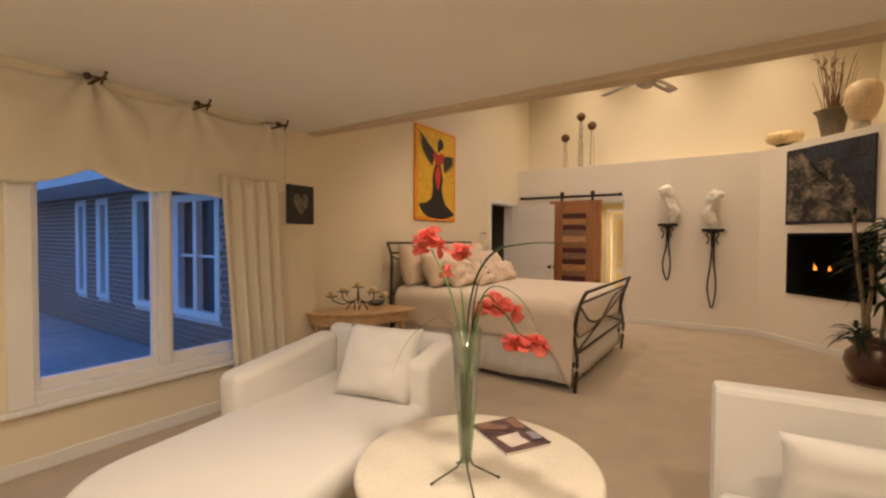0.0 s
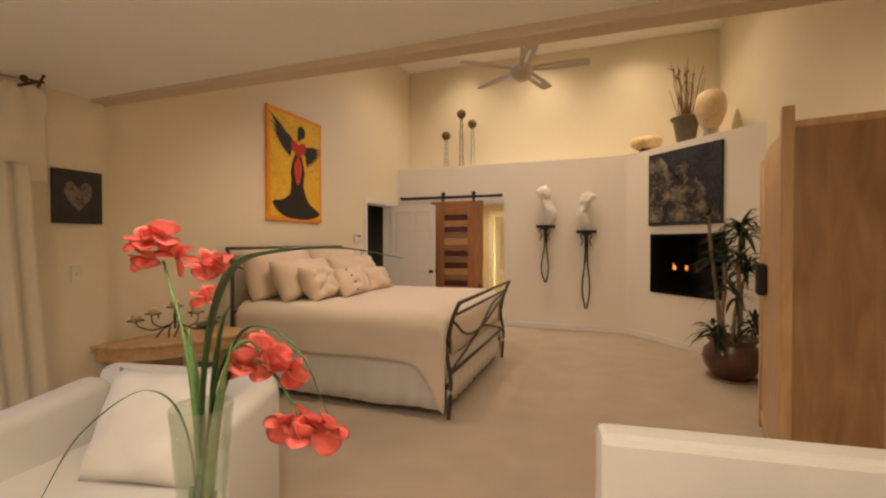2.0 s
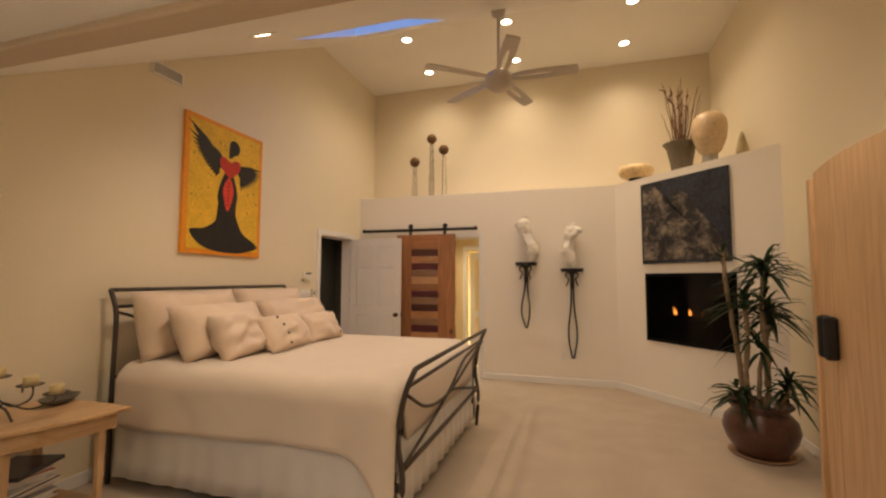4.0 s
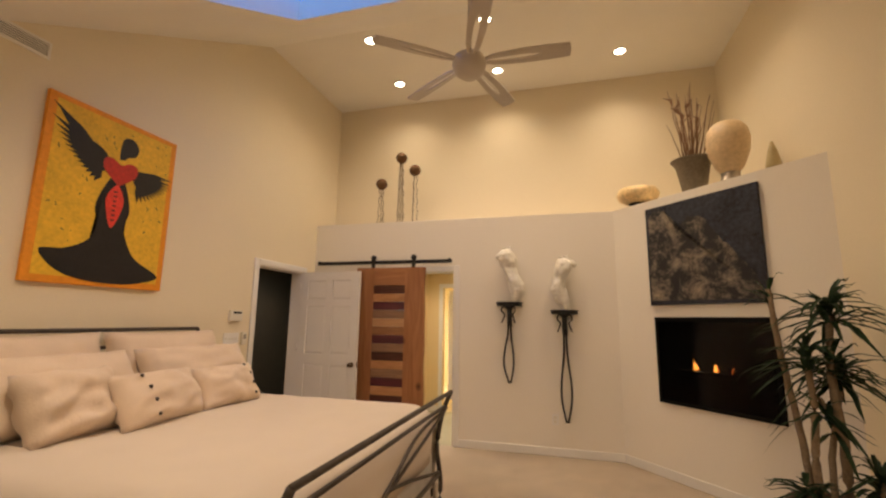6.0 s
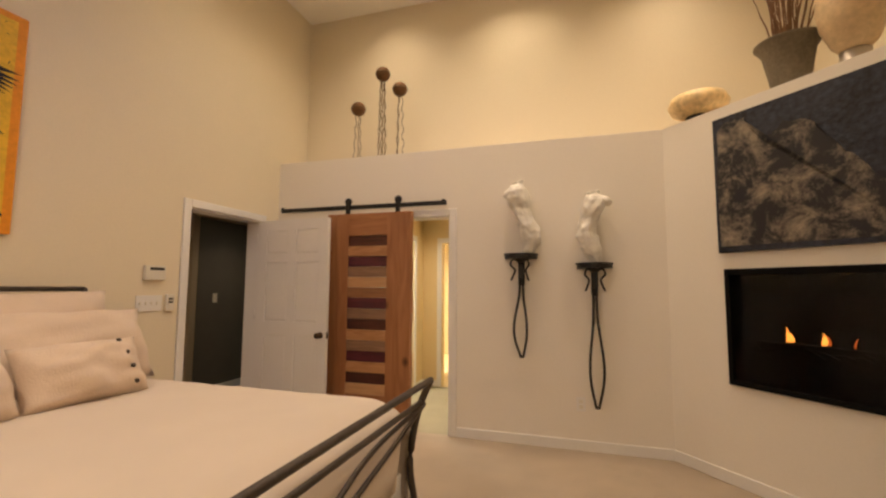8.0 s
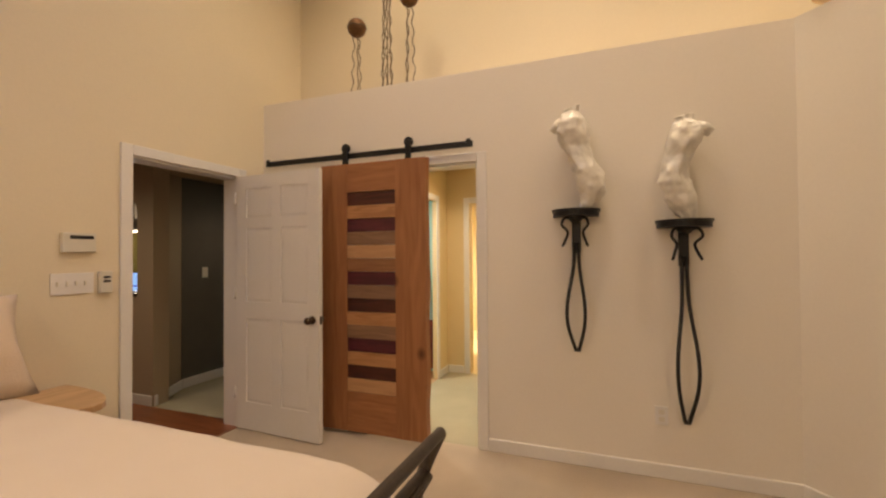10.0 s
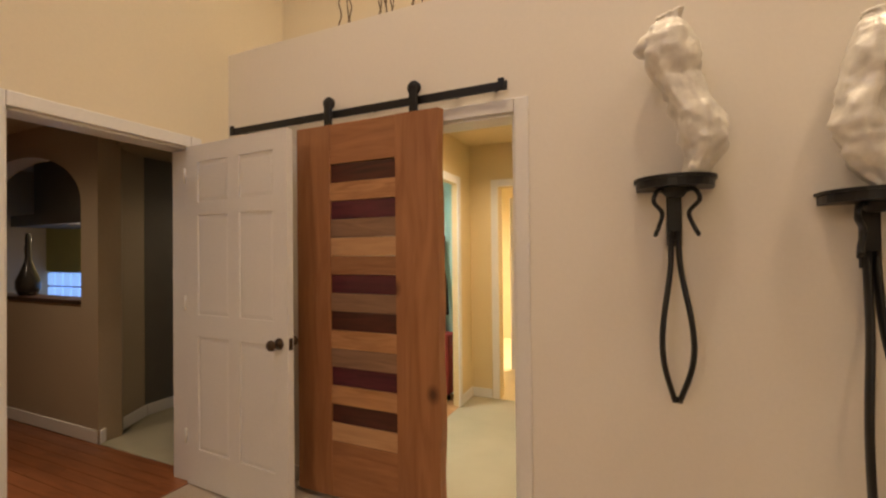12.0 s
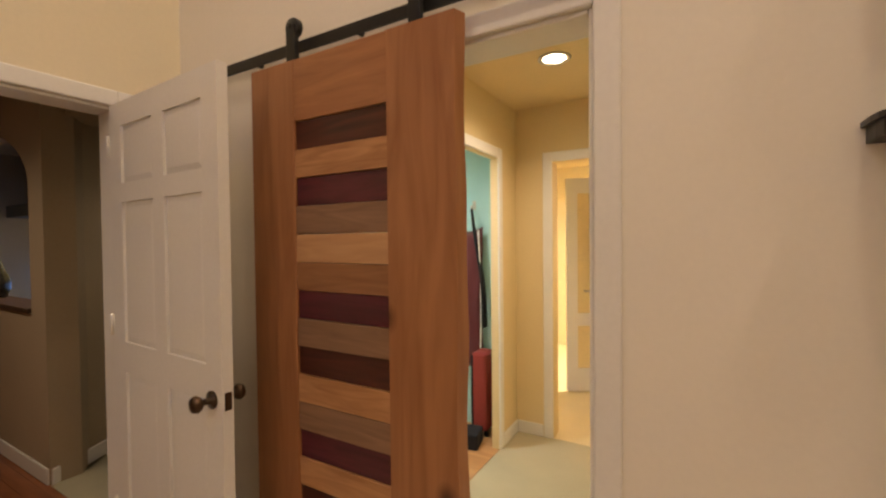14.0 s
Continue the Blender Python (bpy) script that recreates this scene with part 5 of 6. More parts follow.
for z in (0.03, 0.005):
    part("button", boxes((0.0282, 0.031, -0.018, 0.02, z - 0.006, z + 0.006)), M_BLACK, kp)
ot = thing("outlet", pose(-0.025, FY, 0.385), "white wall outlet cover", "outlet")
part("plate", boxes((-0.037, 0.037, -0.007, -0.001, -0.058, 0.058), bevel=0.002), M_TRIM, ot)
for z in (-0.022, 0.022):
    part("socket", boxes((-0.016, 0.016, -0.0085, -0.0072, z - 0.014, z + 0.014)), M_PLASTIC, ot)
vt = thing("wall_vent", pose(HX, 3.84, 3.20), "slotted metal air vent high on the wall", "air vent")
part("frame", boxes((0.001, 0.012, -0.15, 0.15, 0.045, 0.06), (0.001, 0.012, -0.15, 0.15, -0.06, -0.045), (0.001, 0.012, -0.15, -0.135, -0.045, 0.045), (0.001, 0.012, 0.135, 0.15, -0.045, 0.045)), M_CEIL, vt)
part("backing", boxes((0.001, 0.002, -0.135, 0.135, -0.045, 0.045)), M_BLACK, vt)
for k in range(6):
    part("slat", boxes((0.0025, 0.010, -0.134, 0.134, -0.042 + 0.015 * k, -0.036 + 0.015 * k)), M_CEIL, vt)

# ---- things on the ledge ----
LZ = LEDGE + 0.005
M_RUST = mat("rusted_steel", (0.16, 0.085, 0.04), 0.55, 0.7, var=0.4, scale=20)
M_WIRE = mat("dark_wire", (0.13, 0.085, 0.045), 0.5, 0.7, var=0.2)
for x, zt, dy in ((-1.986, 3.654, 0.0), (-2.27, 3.30, 0.0), (-1.794, 3.47, 0.02)):
    h = zt - LZ
    t = thing("orb_sculpture", pose(x, 7.47 + dy, LZ), "rusty metal orb on tall wavy wire legs", "sculpture", "metal orb sculptures")
    bm = bmesh.new()
    bmesh.ops.create_uvsphere(bm, u_segments=20, v_segments=12, radius=0.078)
    bmesh.ops.translate(bm, vec=(0, 0, h), verts=bm.verts)
    ob_ = part("orb", bm, M_RUST, t, "", True)
    part("band", lathe([(0.0785, -0.006), (0.082, 0), (0.0785, 0.006)], 24, None, (0, 0, h)), M_WIRE, ob_)
    count = 6 if zt > 3.6 else 3
    for k in range(count):
        a = 2 * math.pi * k / count + x
        pts = [((0.042 * (1 - 0.45 * u) + 0.010 * math.sin(u * h * 38 + 1.7 * k)) * math.cos(a), (0.042 * (1 - 0.45 * u) + 0.010 * math.cos(u * h * 34 + k)) * math.sin(a), 0.004 + u * (h - 0.075)) for u in [q / 40 for q in range(41)]]
        part("wire_leg", tube(pts, 0.0042, 6), M_WIRE, t, "", True)
    part("base_ring", lathe([(0.055, 0.0), (0.062, 0.0), (0.062, 0.006), (0.055, 0.006), (0.055, 0.0)], 20), M_WIRE, t)

M_AMBER = mat("amber_alabaster", (0.80, 0.60, 0.31), 0.45, var=0.3, scale=8, fine=30)
M_ALAB = mat("cream_alabaster", (0.66, 0.50, 0.30), 0.45, var=0.2, scale=6, fine=30)
M_CLAY = mat("grey_clay", (0.20, 0.17, 0.12), 0.8, var=0.25, scale=12, fine=50, bump=0.2)
t = thing("bowl", pose(0.95, 7.30, LZ), "wide amber alabaster bowl on a dark foot", "bowl")
part("bowl_body", lathe([(0.0, 0.045), (0.12, 0.05), (0.20, 0.09), (0.225, 0.15), (0.20, 0.21), (0.12, 0.225), (0.11, 0.215), (0.17, 0.19), (0.18, 0.14), (0, 0.08)], 40), M_AMBER, t, "", True)
part("foot", lathe([(0, 0), (0.09, 0), (0.085, 0.02), (0.10, 0.046), (0, 0.046)], 28), M_BLACK, t, "dark foot", True)
t = thing("plant_pot", pose(1.40, 6.83, LZ), "tapered grey clay pot of dry branches", "plant pot")
part("pot", lathe([(0, 0), (0.105, 0), (0.125, 0.12), (0.155, 0.28), (0.185, 0.33), (0.20, 0.345), (0.185, 0.35), (0.15, 0.32), (0.13, 0.30), (0, 0.30)], 36), M_CLAY, t, "", True)
M_TWIG = mat("dry_twig", (0.20, 0.11, 0.06), 0.8, var=0.4, scale=20)
rr = random.Random(11)
for k in range(34):
    a, sp, hh_ = rr.uniform(0, 6.28), rr.uniform(0.02, 0.20), rr.uniform(0.45, 0.85)
    p0 = Vector((0.08 * math.cos(a) * rr.random(), 0.08 * math.sin(a) * rr.random(), 0.29))
    pts = [p0 + Vector((sp * math.cos(a) * u + rr.uniform(-0.012, 0.012), sp * math.sin(a) * u + rr.uniform(-0.012, 0.012), hh_ * u)) for u in (0, 0.2, 0.4, 0.6, 0.8, 1)]
    tw = part("branch", tube(pts, [0.006, 0.0055, 0.005, 0.0045, 0.003, 0.002], 5), M_TWIG, t)
    if k % 3 == 0:
        q = pts[4]
        part("seed_head", tube([q, q + Vector((rr.uniform(-0.06, 0.06), rr.uniform(-0.06, 0.06), 0.06)), q + Vector((rr.uniform(-0.08, 0.08), rr.uniform(-0.08, 0.08), 0.10))], [0.003, 0.012, 0.002], 6), M_TWIG, tw)
t = thing("urn", pose(1.635, 6.56, LZ), "round cream alabaster urn on a silver foot", "urn")
part("urn_body", lathe([(0, 0.09), (0.06, 0.10), (0.115, 0.16), (0.165, 0.29), (0.182, 0.42), (0.165, 0.52), (0.125, 0.575), (0.10, 0.59), (0.092, 0.58), (0.13, 0.53), (0.15, 0.40), (0, 0.2)], 40), M_ALAB, t, "", True)
part("foot", lathe([(0, 0), (0.095, 0), (0.09, 0.03), (0.075, 0.08), (0.08, 0.105), (0, 0.105)], 28), mat("brushed_silver", (0.5, 0.46, 0.4), 0.35, 0.8), t, "silvery foot", True)
t = thing("figurine", pose(1.84, 6.22, LZ), "small olive ceramic cone figure on the ledge", "ornament")
part("cone", lathe([(0, 0), (0.06, 0), (0.058, 0.06), (0.035, 0.17), (0.012, 0.25), (0, 0.255)], 20), mat("olive_ceramic", (0.46, 0.37, 0.19), 0.4, var=0.2), t, "", True)

# ---- ceiling fan ----
M_FAN = mat("matt_nickel", (0.58, 0.53, 0.46), 0.5, 0.15, var=0.05)
FX, FYY, FZ = -0.497, 4.953, 3.28
fan = thing("ceiling_fan", pose(FX, FYY, FZ), "matt nickel ceiling fan with five slotted blades", "ceiling fan")
part("motor", lathe([(0, -0.10), (0.06, -0.095), (0.105, -0.06), (0.125, 0.0), (0.115, 0.05), (0.07, 0.085), (0.02, 0.095), (0, 0.095)], 36), M_FAN, fan, "", True)
part("rod", tube([(0, 0, 0.09), (0, 0, slope_z(FYY) - FZ - 0.03)], 0.014, 12), M_FAN, fan, "", True)
part("canopy", lathe([(0.014, -0.09), (0.055, -0.06), (0.07, 0.0), (0.0, 0.02)], 28, None, (0, 0, slope_z(FYY) - FZ + 0.005)), M_FAN, fan, "", True)
for k in range(5):
    a = radians(1 + 72 * k)
    bm = bmesh.new()
    # two arms with a slot between them, closing at the tip
    for s in (-1, 1):
        ou = [(0.10, 0.022), (0.20, 0.050), (0.38, 0.062), (0.56, 0.062), (0.70, 0.055)]
        inn = [(0.10, 0.006), (0.20, 0.016), (0.38, 0.020), (0.48, 0.012), (0.52, 0.0)]
        o = [(x, s * y) for x, y in ou] + [(0.71, 0.0)] + [(x, s * y) for x, y in inn[::-1]]
        lo = [bm.verts.new((x, y, -0.006 - 0.20 * y)) for x, y in o]
        hi = [bm.verts.new((x, y, 0.006 - 0.20 * y)) for x, y in o]
        bm.faces.new(hi), bm.faces.new(lo[::-1])
        for i in range(len(o)):
            bm.faces.new((lo[i], lo[(i + 1) % len(o)], hi[(i + 1) % len(o)], hi[i]))
    bmesh.ops.remove_doubles(bm, verts=bm.verts, dist=0.0005)
    bmesh.ops.triangulate(bm, faces=[f for f in bm.faces if len(f.verts) > 4])
    bmesh.ops.recalc_face_normals(bm, faces=bm.faces)
    part("blade", bm, M_FAN, fan).matrix_local = Matrix.Rotation(a, 4, "Z") @ Matrix.Translation((0, 0, 0.02))

# ---- potted dracaena ----
M_POT = mat("glazed_brown_clay", (0.085, 0.036, 0.025), 0.28, var=0.35, scale=7, fine=40, coat=0.4)
M_SOIL = mat("soil", (0.05, 0.035, 0.025), 0.95, var=0.4, scale=40, bump=0.5)
M_CANE = mat("dracaena_cane", (0.26, 0.19, 0.12), 0.8, var=0.3, scale=30, fine=90, bump=0.3)
M_DRAC = mat("dracaena_leaf", (0.035, 0.075, 0.032), 0.4, var=0.5, scale=9, fine=40)
PX, PYY = 1.60, 5.36
pp = thing("planter", pose(PX, PYY, 0), "squat glazed brown clay pot on a saucer", "planter")
part("saucer", lathe([(0, 0.001), (0.20, 0.001), (0.235, 0.02), (0.225, 0.024), (0.19, 0.012), (0, 0.010)], 40), mat("tan_saucer", (0.36, 0.22, 0.13), 0.6, var=0.2), pp, "", True)
part("pot_body", lathe([(0, 0.012), (0.15, 0.013), (0.18, 0.03), (0.245, 0.13), (0.272, 0.22), (0.255, 0.30), (0.205, 0.355), (0.198, 0.375), (0.238, 0.415), (0.235, 0.43), (0.222, 0.428), (0.185, 0.38), (0.175, 0.36), (0, 0.36)], 44), M_POT, pp, "", True)
part("soil", lathe([(0, 0.372), (0.12, 0.374), (0.178, 0.366)], 24), M_SOIL, pp)
dr = thing("dracaena", pose(PX, PYY, 0.365), "dracaena with several canes and arching strap leaves", "plant")
rr = random.Random(21)


def tuft(c, axis, n, length, parent):
    bm = bmesh.new()
    ax_ = Vector(axis).normalized()
    for k in range(n):
        a = k * 2.4 + rr.uniform(-0.3, 0.3)
        el = rr.uniform(-0.35, 1.25)
        side = Vector((math.cos(a), math.sin(a), 0))
        d = (side * math.cos(el) + ax_ * math.sin(el)).normalized()
        L_ = length * rr.uniform(0.65, 1.15)
        wl = 0.016 * rr.uniform(0.8, 1.25)
        u = d.cross(Vector((0, 0, 1)))
        u = (u if u.length > 0.05 else Vector((1, 0, 0))).normalized()
        start = Vector(c) - ax_ * rr.uniform(0, 0.16)
        prev = None
        for i in range(7):
            t_ = i / 6
            q = start + d * L_ * t_ + Vector((0, 0, -0.55 * L_ * t_ * t_ * rr.uniform(0.8, 1.1)))
            w_ = wl * math.sin(math.pi * (0.18 + 0.80 * t_))
            cur = [bm.verts.new(q - u * w_), bm.verts.new(q + Vector((0, 0, -w_ * 0.4))), bm.verts.new(q + u * w_)]
            if prev:
                bm.faces.new((prev[0], prev[1], cur[1], cur[0])), bm.faces.new((prev[1], prev[2], cur[2], cur[1]))
            prev = cur
    bmesh.ops.solidify(bm, geom=bm.faces[:], thickness=0.001)
    part("leaf_tuft", bm, M_DRAC, parent, "dark green strap leaves", True)


def cane(path, r, tufts):
    pts = smooth_path(path, 6)
    cn = part("cane", tube([p + Vector((rr.uniform(-0.003, 0.003), rr.uniform(-0.003, 0.003), 0)) for p in pts], [r * (1.0 - 0.3 * i / len(pts)) for i in range(len(pts))], 10), M_CANE, dr, "", True)
    for c, ax_, n, ln in tufts:
        tuft(c, ax_, n, ln, cn)


cane([(-0.10, 0.02, 0), (-0.12, 0.03, 0.35), (-0.16, 0.05, 0.75), (-0.20, 0.05, 1.12), (-0.21, 0.05, 1.32)], 0.022, [((-0.21, 0.05, 1.36), (0, 0, 1), 9, 0.26)])
cane([(-0.08, -0.04, 0), (-0.10, -0.05, 0.3), (-0.08, -0.05, 0.62), (-0.09, -0.05, 0.88)], 0.024, [((-0.09, -0.05, 0.96), (0, 0, 1), 44, 0.36)])
cane([(0.06, 0.0, 0), (0.07, 0.0, 0.4), (0.05, 0.0, 0.8), (0.07, -0.02, 1.15)], 0.027, [((0.07, -0.02, 1.24), (0.05, 0, 1), 60, 0.40), ((0.06, 0.0, 0.9), (0, 0, 1), 26, 0.34)])
cane([(0.02, 0.06, 0), (0.05, 0.10, 0.3), (0.12, 0.12, 0.6), (0.16, 0.10, 0.8)], 0.020, [((0.16, 0.10, 0.86), (0.2, 0, 1), 36, 0.34)])
cane([(-0.05, -0.09, 0), (-0.14, -0.12, 0.08), (-0.19, -0.13, 0.14)], 0.016, [((-0.20, -0.13, 0.20), (-0.3, 0, 1), 34, 0.28)])
cane([(0.08, -0.08, 0), (0.14, -0.10, 0.12), (0.18, -0.12, 0.24)], 0.016, [((0.18, -0.12, 0.30), (0.3, 0, 1), 34, 0.30)])
cane([(0.03, 0.0, 0.55), (-0.03, -0.02, 0.66), (0.0, 0.0, 0.60)], 0.012, [((-0.04, -0.03, 0.62), (-0.4, 0, 1), 22, 0.30)])

# ---- small side table beyond the bed ----
sd = thing("side_table", pose(0, 0, 0), "small maple half-round side table beyond the bed", "side table")
rnd = [(-3.14, 5.50)] + [(-3.0 + 0.40 * math.sin(a), 5.68 - 0.18 * math.cos(a)) for a in [math.pi * k / 12 for k in range(13)]] + [(-3.14, 5.86)]
part("tabletop", prism(rnd, 0.655, 0.685), M_MAPLE_FLAT, sd)
part("apron", prism([(-3.12 + (x + 3.12) * 0.8, 5.68 + (y - 5.68) * 0.8) for x, y in rnd], 0.59, 0.654), M_MAPLE_FLAT, sd)
for x, y in ((-2.76, 5.68), (-3.08, 5.56), (-3.08, 5.80)):
    part("leg", boxes((x - 0.02, x + 0.02, y - 0.02, y + 0.02, 0, 0.60), bevel=0.004), M_MAPLE, sd)

# ---- valance, curtain ----
M_CURTAIN = mat("cream_curtain", (0.76, 0.69, 0.55), 0.9, var=0.05, scale=4, fine=260, bump=0.2, bump_scale=350, spec=0.1, sheen=0.3)
va = thing("valance", pose(0, 0, 0), "cream swagged window valance hung from bronze knobs", "valance")
KNOBS = [-0.86, -0.19, 0.47, 1.11, 1.78]
rows = []
NZ = 22
for i in range(141):
    y = -0.9 + i * (1.93 + 0.9) / 140
    seg = next((k for k in range(len(KNOBS) - 1) if KNOBS[k] <= y < KNOBS[k + 1]), -1)
    if seg >= 0:
        u = (y - KNOBS[seg]) / (KNOBS[seg + 1] - KNOBS[seg])
    else:
        u = 0.0
    sag = math.sin(math.pi * u) if seg >= 0 else 0
    near = min(abs(y - k) for k in KNOBS)
    top = 2.42 - 0.045 * sag
    drop = sag if y < 0.47 else max(sag, 0.72 * min(1.0, (y - 0.47) / 0.25) * min(1.0, max(0.0, 1.93 - y) / 0.3))
    bot = 1.82 - 0.105 * drop + 0.02 * math.sin(y * 3.0)
    row = []
    for j in range(NZ + 1):
        f = j / NZ
        z = top + (bot - top) * f
        kk = min(KNOBS, key=lambda q: abs(y - q))
        r_ = math.hypot(y - kk, top - z)
        pleat = (0.044 if kk < 0.6 else 0.020) * math.cos(math.atan2(y - kk, top - z + 0.03) * 7.0) * math.exp(-r_ * 2.6)
        fan_ = 0.013 * math.sin(f * 9.0 - 2.5 * sag) * sag
        soft = 0.012 * noise.noise(Vector((y * 2.4, z * 2.0, 4.0)))
        row.append((WX + 0.035 + pleat + fan_ + soft + 0.03 * f * sag, y, z))
    rows.append(row)
part("swag", drape(rows, 0.006), M_CURTAIN, va, "", True)
M_KNOB = mat("aged_bronze", (0.10, 0.065, 0.04), 0.4, 0.8, var=0.3)
for y in KNOBS:
    kb = part("knob_rod", tube([(0.001, 0, 0), (0.08, 0, 0), (0.225, 0, 0)], 0.010, 8), M_KNOB, va, "aged bronze knob with a small upright rod", True)
    kb.matrix_local = pose(WX, y, 2.378)
    sp = bmesh.new()
    bmesh.ops.create_uvsphere(sp, u_segments=14, v_segments=9, radius=0.021)
    bmesh.ops.translate(sp, vec=(0.228, -0.065, -0.004), verts=sp.verts)
    part("knob", sp, M_KNOB, kb, "", True)
    part("cross_bar", tube([(0.225, -0.06, -0.003), (0.225, 0.035, 0.005)], 0.0065, 8), M_KNOB, kb, "", True)
    part("finial", tube([(0.222, 0.005, -0.035), (0.225, 0.012, 0.0), (0.228, 0.028, 0.034), (0.229, 0.032, 0.048)], [0.007, 0.010, 0.006, 0.010], 8), M_KNOB, kb, "", True)
cu = thing("curtain", pose(0, 0, 0), "cream floor-length curtain panel drawn beside the window", "curtain")
rows = []
for i in range(81):
    t = i / 80
    row = []
    for j in range(21):
        f = j / 20
        y0, y1 = 1.30 + 0.12 * f, 1.80 + 0.10 * f
        y = y0 + (y1 - y0) * t
        w = math.sin(t * 2 * math.pi * 4.3 + 0.5 * math.sin(f * 3)) * (0.024 + 0.008 * f) + 0.012 * noise.noise(Vector((t * 5, f * 2, 1)))
        row.append((WX + 0.075 + w, y, 1.90 + (0.02 - 1.90) * f))
    rows.append(row)
part("panel", drape(rows, 0.005), M_CURTAIN, cu, "", True)
sp = thing("switch_plate", pose(WX, 2.10, 1.20), "small white wall switch plate", "light switch")
part("plate", boxes((0.001, 0.007, -0.036, 0.036, -0.058, 0.058), bevel=0.002), M_PLASTIC, sp)
part("toggle", boxes((0.0072, 0.014, -0.005, 0.005, -0.012, 0.012)), M_PLASTIC, sp)

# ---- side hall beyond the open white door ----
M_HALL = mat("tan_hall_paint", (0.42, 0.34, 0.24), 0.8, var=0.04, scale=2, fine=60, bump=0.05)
M_SLATE = mat("dark_grey_paint", (0.13, 0.118, 0.10), 0.7, var=0.08)
W_FLOOR = wood("cherry_floor", (0.17, 0.05, 0.018), (0.33, 0.115, 0.042), 0.3, "X", 2.0, 8.0, 0.3)
HX2 = HX - 0.15
fl = structure("hall_floor", boxes((-7.6, HX, 4.6, 7.18, -0.1, -0.022)), W_FLOOR, "reddish cherry plank floor of the side hall", "floor")
k = 0
y = 4.62
while y < 7.17:
    x = HX - 0.002
    k += 1
    while x > -6.0:
        L_ = 0.9 + 0.6 * ((k * 37 + int(-x * 10)) % 10) / 10
        x1 = max(-6.0, x - L_)
        part("plank", boxes((x1 + 0.001, x - 0.001, y, min(7.178, y + 0.082), -0.021, -0.002)), W_FLOOR, fl)
        x = x1
    y += 0.084
structure("hall_carpet", boxes((-4.8, HX2, 7.18, 9.0, -0.1, 0.0)), M_HALL_CARPET, "pale grey-green carpet", "floor")
# pass-through wall with an arched opening
AXR, AXL, ASILL, ASPR = -4.53, -6.35, 1.02, 1.80
bm = bmesh.new()
box(bm, AXR, -4.31, 7.18, 7.34, 0, 2.6)
box(bm, -7.6, AXL, 7.18, 7.34, 0, 2.6)
box(bm, AXL, AXR, 7.18, 7.34, 0, ASILL)
cx_, rx_ = (AXL + AXR) / 2, (AXR - AXL) / 2
arc = [(cx_ + rx_ * math.cos(a), ASPR + 0.42 * math.sin(a)) for a in [math.pi * q / 24 for q in range(25)]]
for (xa, za), (xb, zb) in zip(arc, arc[1:]):
    v = [bm.verts.new(p) for p in ((xa, 7.18, za), (xb, 7.18, zb), (xb, 7.18, 2.6), (xa, 7.18, 2.6), (xa, 7.34, za), (xb, 7.34, zb), (xb, 7.34, 2.6), (xa, 7.34, 2.6))]
    for f in ((0, 1, 2, 3), (7, 6, 5, 4), (0, 4, 5, 1), (3, 2, 6, 7)):
        bm.faces.new([v[q] for q in f])
bmesh.ops.remove_doubles(bm, verts=bm.verts, dist=0.0005)
bmesh.ops.recalc_face_normals(bm, faces=bm.faces)
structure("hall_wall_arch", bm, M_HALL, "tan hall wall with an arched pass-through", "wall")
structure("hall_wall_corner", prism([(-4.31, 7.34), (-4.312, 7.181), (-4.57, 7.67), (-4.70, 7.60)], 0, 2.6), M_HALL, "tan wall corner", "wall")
structure("hall_wall_slate", boxes((-4.72, -4.565, 7.672, 9.0, 0, 2.6)), M_SLATE, "dark grey painted wall", "wall")
structure("hall_wall_end", boxes((-4.72, HX2, 9.0, 9.15, 0, 2.6)), M_SLATE, "dark grey painted wall", "wall")
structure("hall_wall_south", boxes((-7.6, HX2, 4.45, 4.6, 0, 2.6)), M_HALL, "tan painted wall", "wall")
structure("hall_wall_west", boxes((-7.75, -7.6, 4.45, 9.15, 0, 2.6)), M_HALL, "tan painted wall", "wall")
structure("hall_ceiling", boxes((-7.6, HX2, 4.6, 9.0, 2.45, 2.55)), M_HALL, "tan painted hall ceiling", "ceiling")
structure("hall_soffit", boxes((-4.57, HX2, 7.30, 9.0, 2.24, 2.449)), M_HALL, "lowered tan ceiling", "ceiling")
strip("baseboard", -7.6, -4.315, 7.166, 7.18, 0, 0.10)
cbb = strip("baseboard", 0, math.hypot(0.26, 0.49), -0.001, 0.013, 0, 0.10)
cbb.matrix_world = Matrix.Translation((-4.298, 7.181, 0)) @ Matrix.Rotation(math.atan2(0.49, -0.26), 4, "Z") @ Matrix.Scale(-1, 4, (0, 1, 0))
strip("baseboard", -4.565, -4.551, 7.68, 9.0, 0, 0.10)
casing("trim", [(HX2 - 0.016, HX2, 6.155, 6.23, 0, 2.115), (HX2 - 0.016, HX2, 7.09, 7.16, 0, 2.115), (HX2 - 0.016, HX2, 6.23, 7.09, 2.045, 2.115)])
structure("threshold", boxes((HX - 0.15, HX + 0.01, 6.24, 7.08, 0.0, 0.006), bevel=0.002), W_FLOOR, "cherry door threshold", "floor")
# kitchen beyond the arch: olive wall, dark hood, glass-block window
structure("kitchen_wall", boxes((-7.6, -4.72, 8.30, 8.45, 0, 0.83), (-7.6, -4.72, 8.30, 8.45, 1.20, 2.6)), mat("olive_paint", (0.34, 0.30, 0.09), 0.8, var=0.05), "olive painted wall above a glass-block window", "wall")
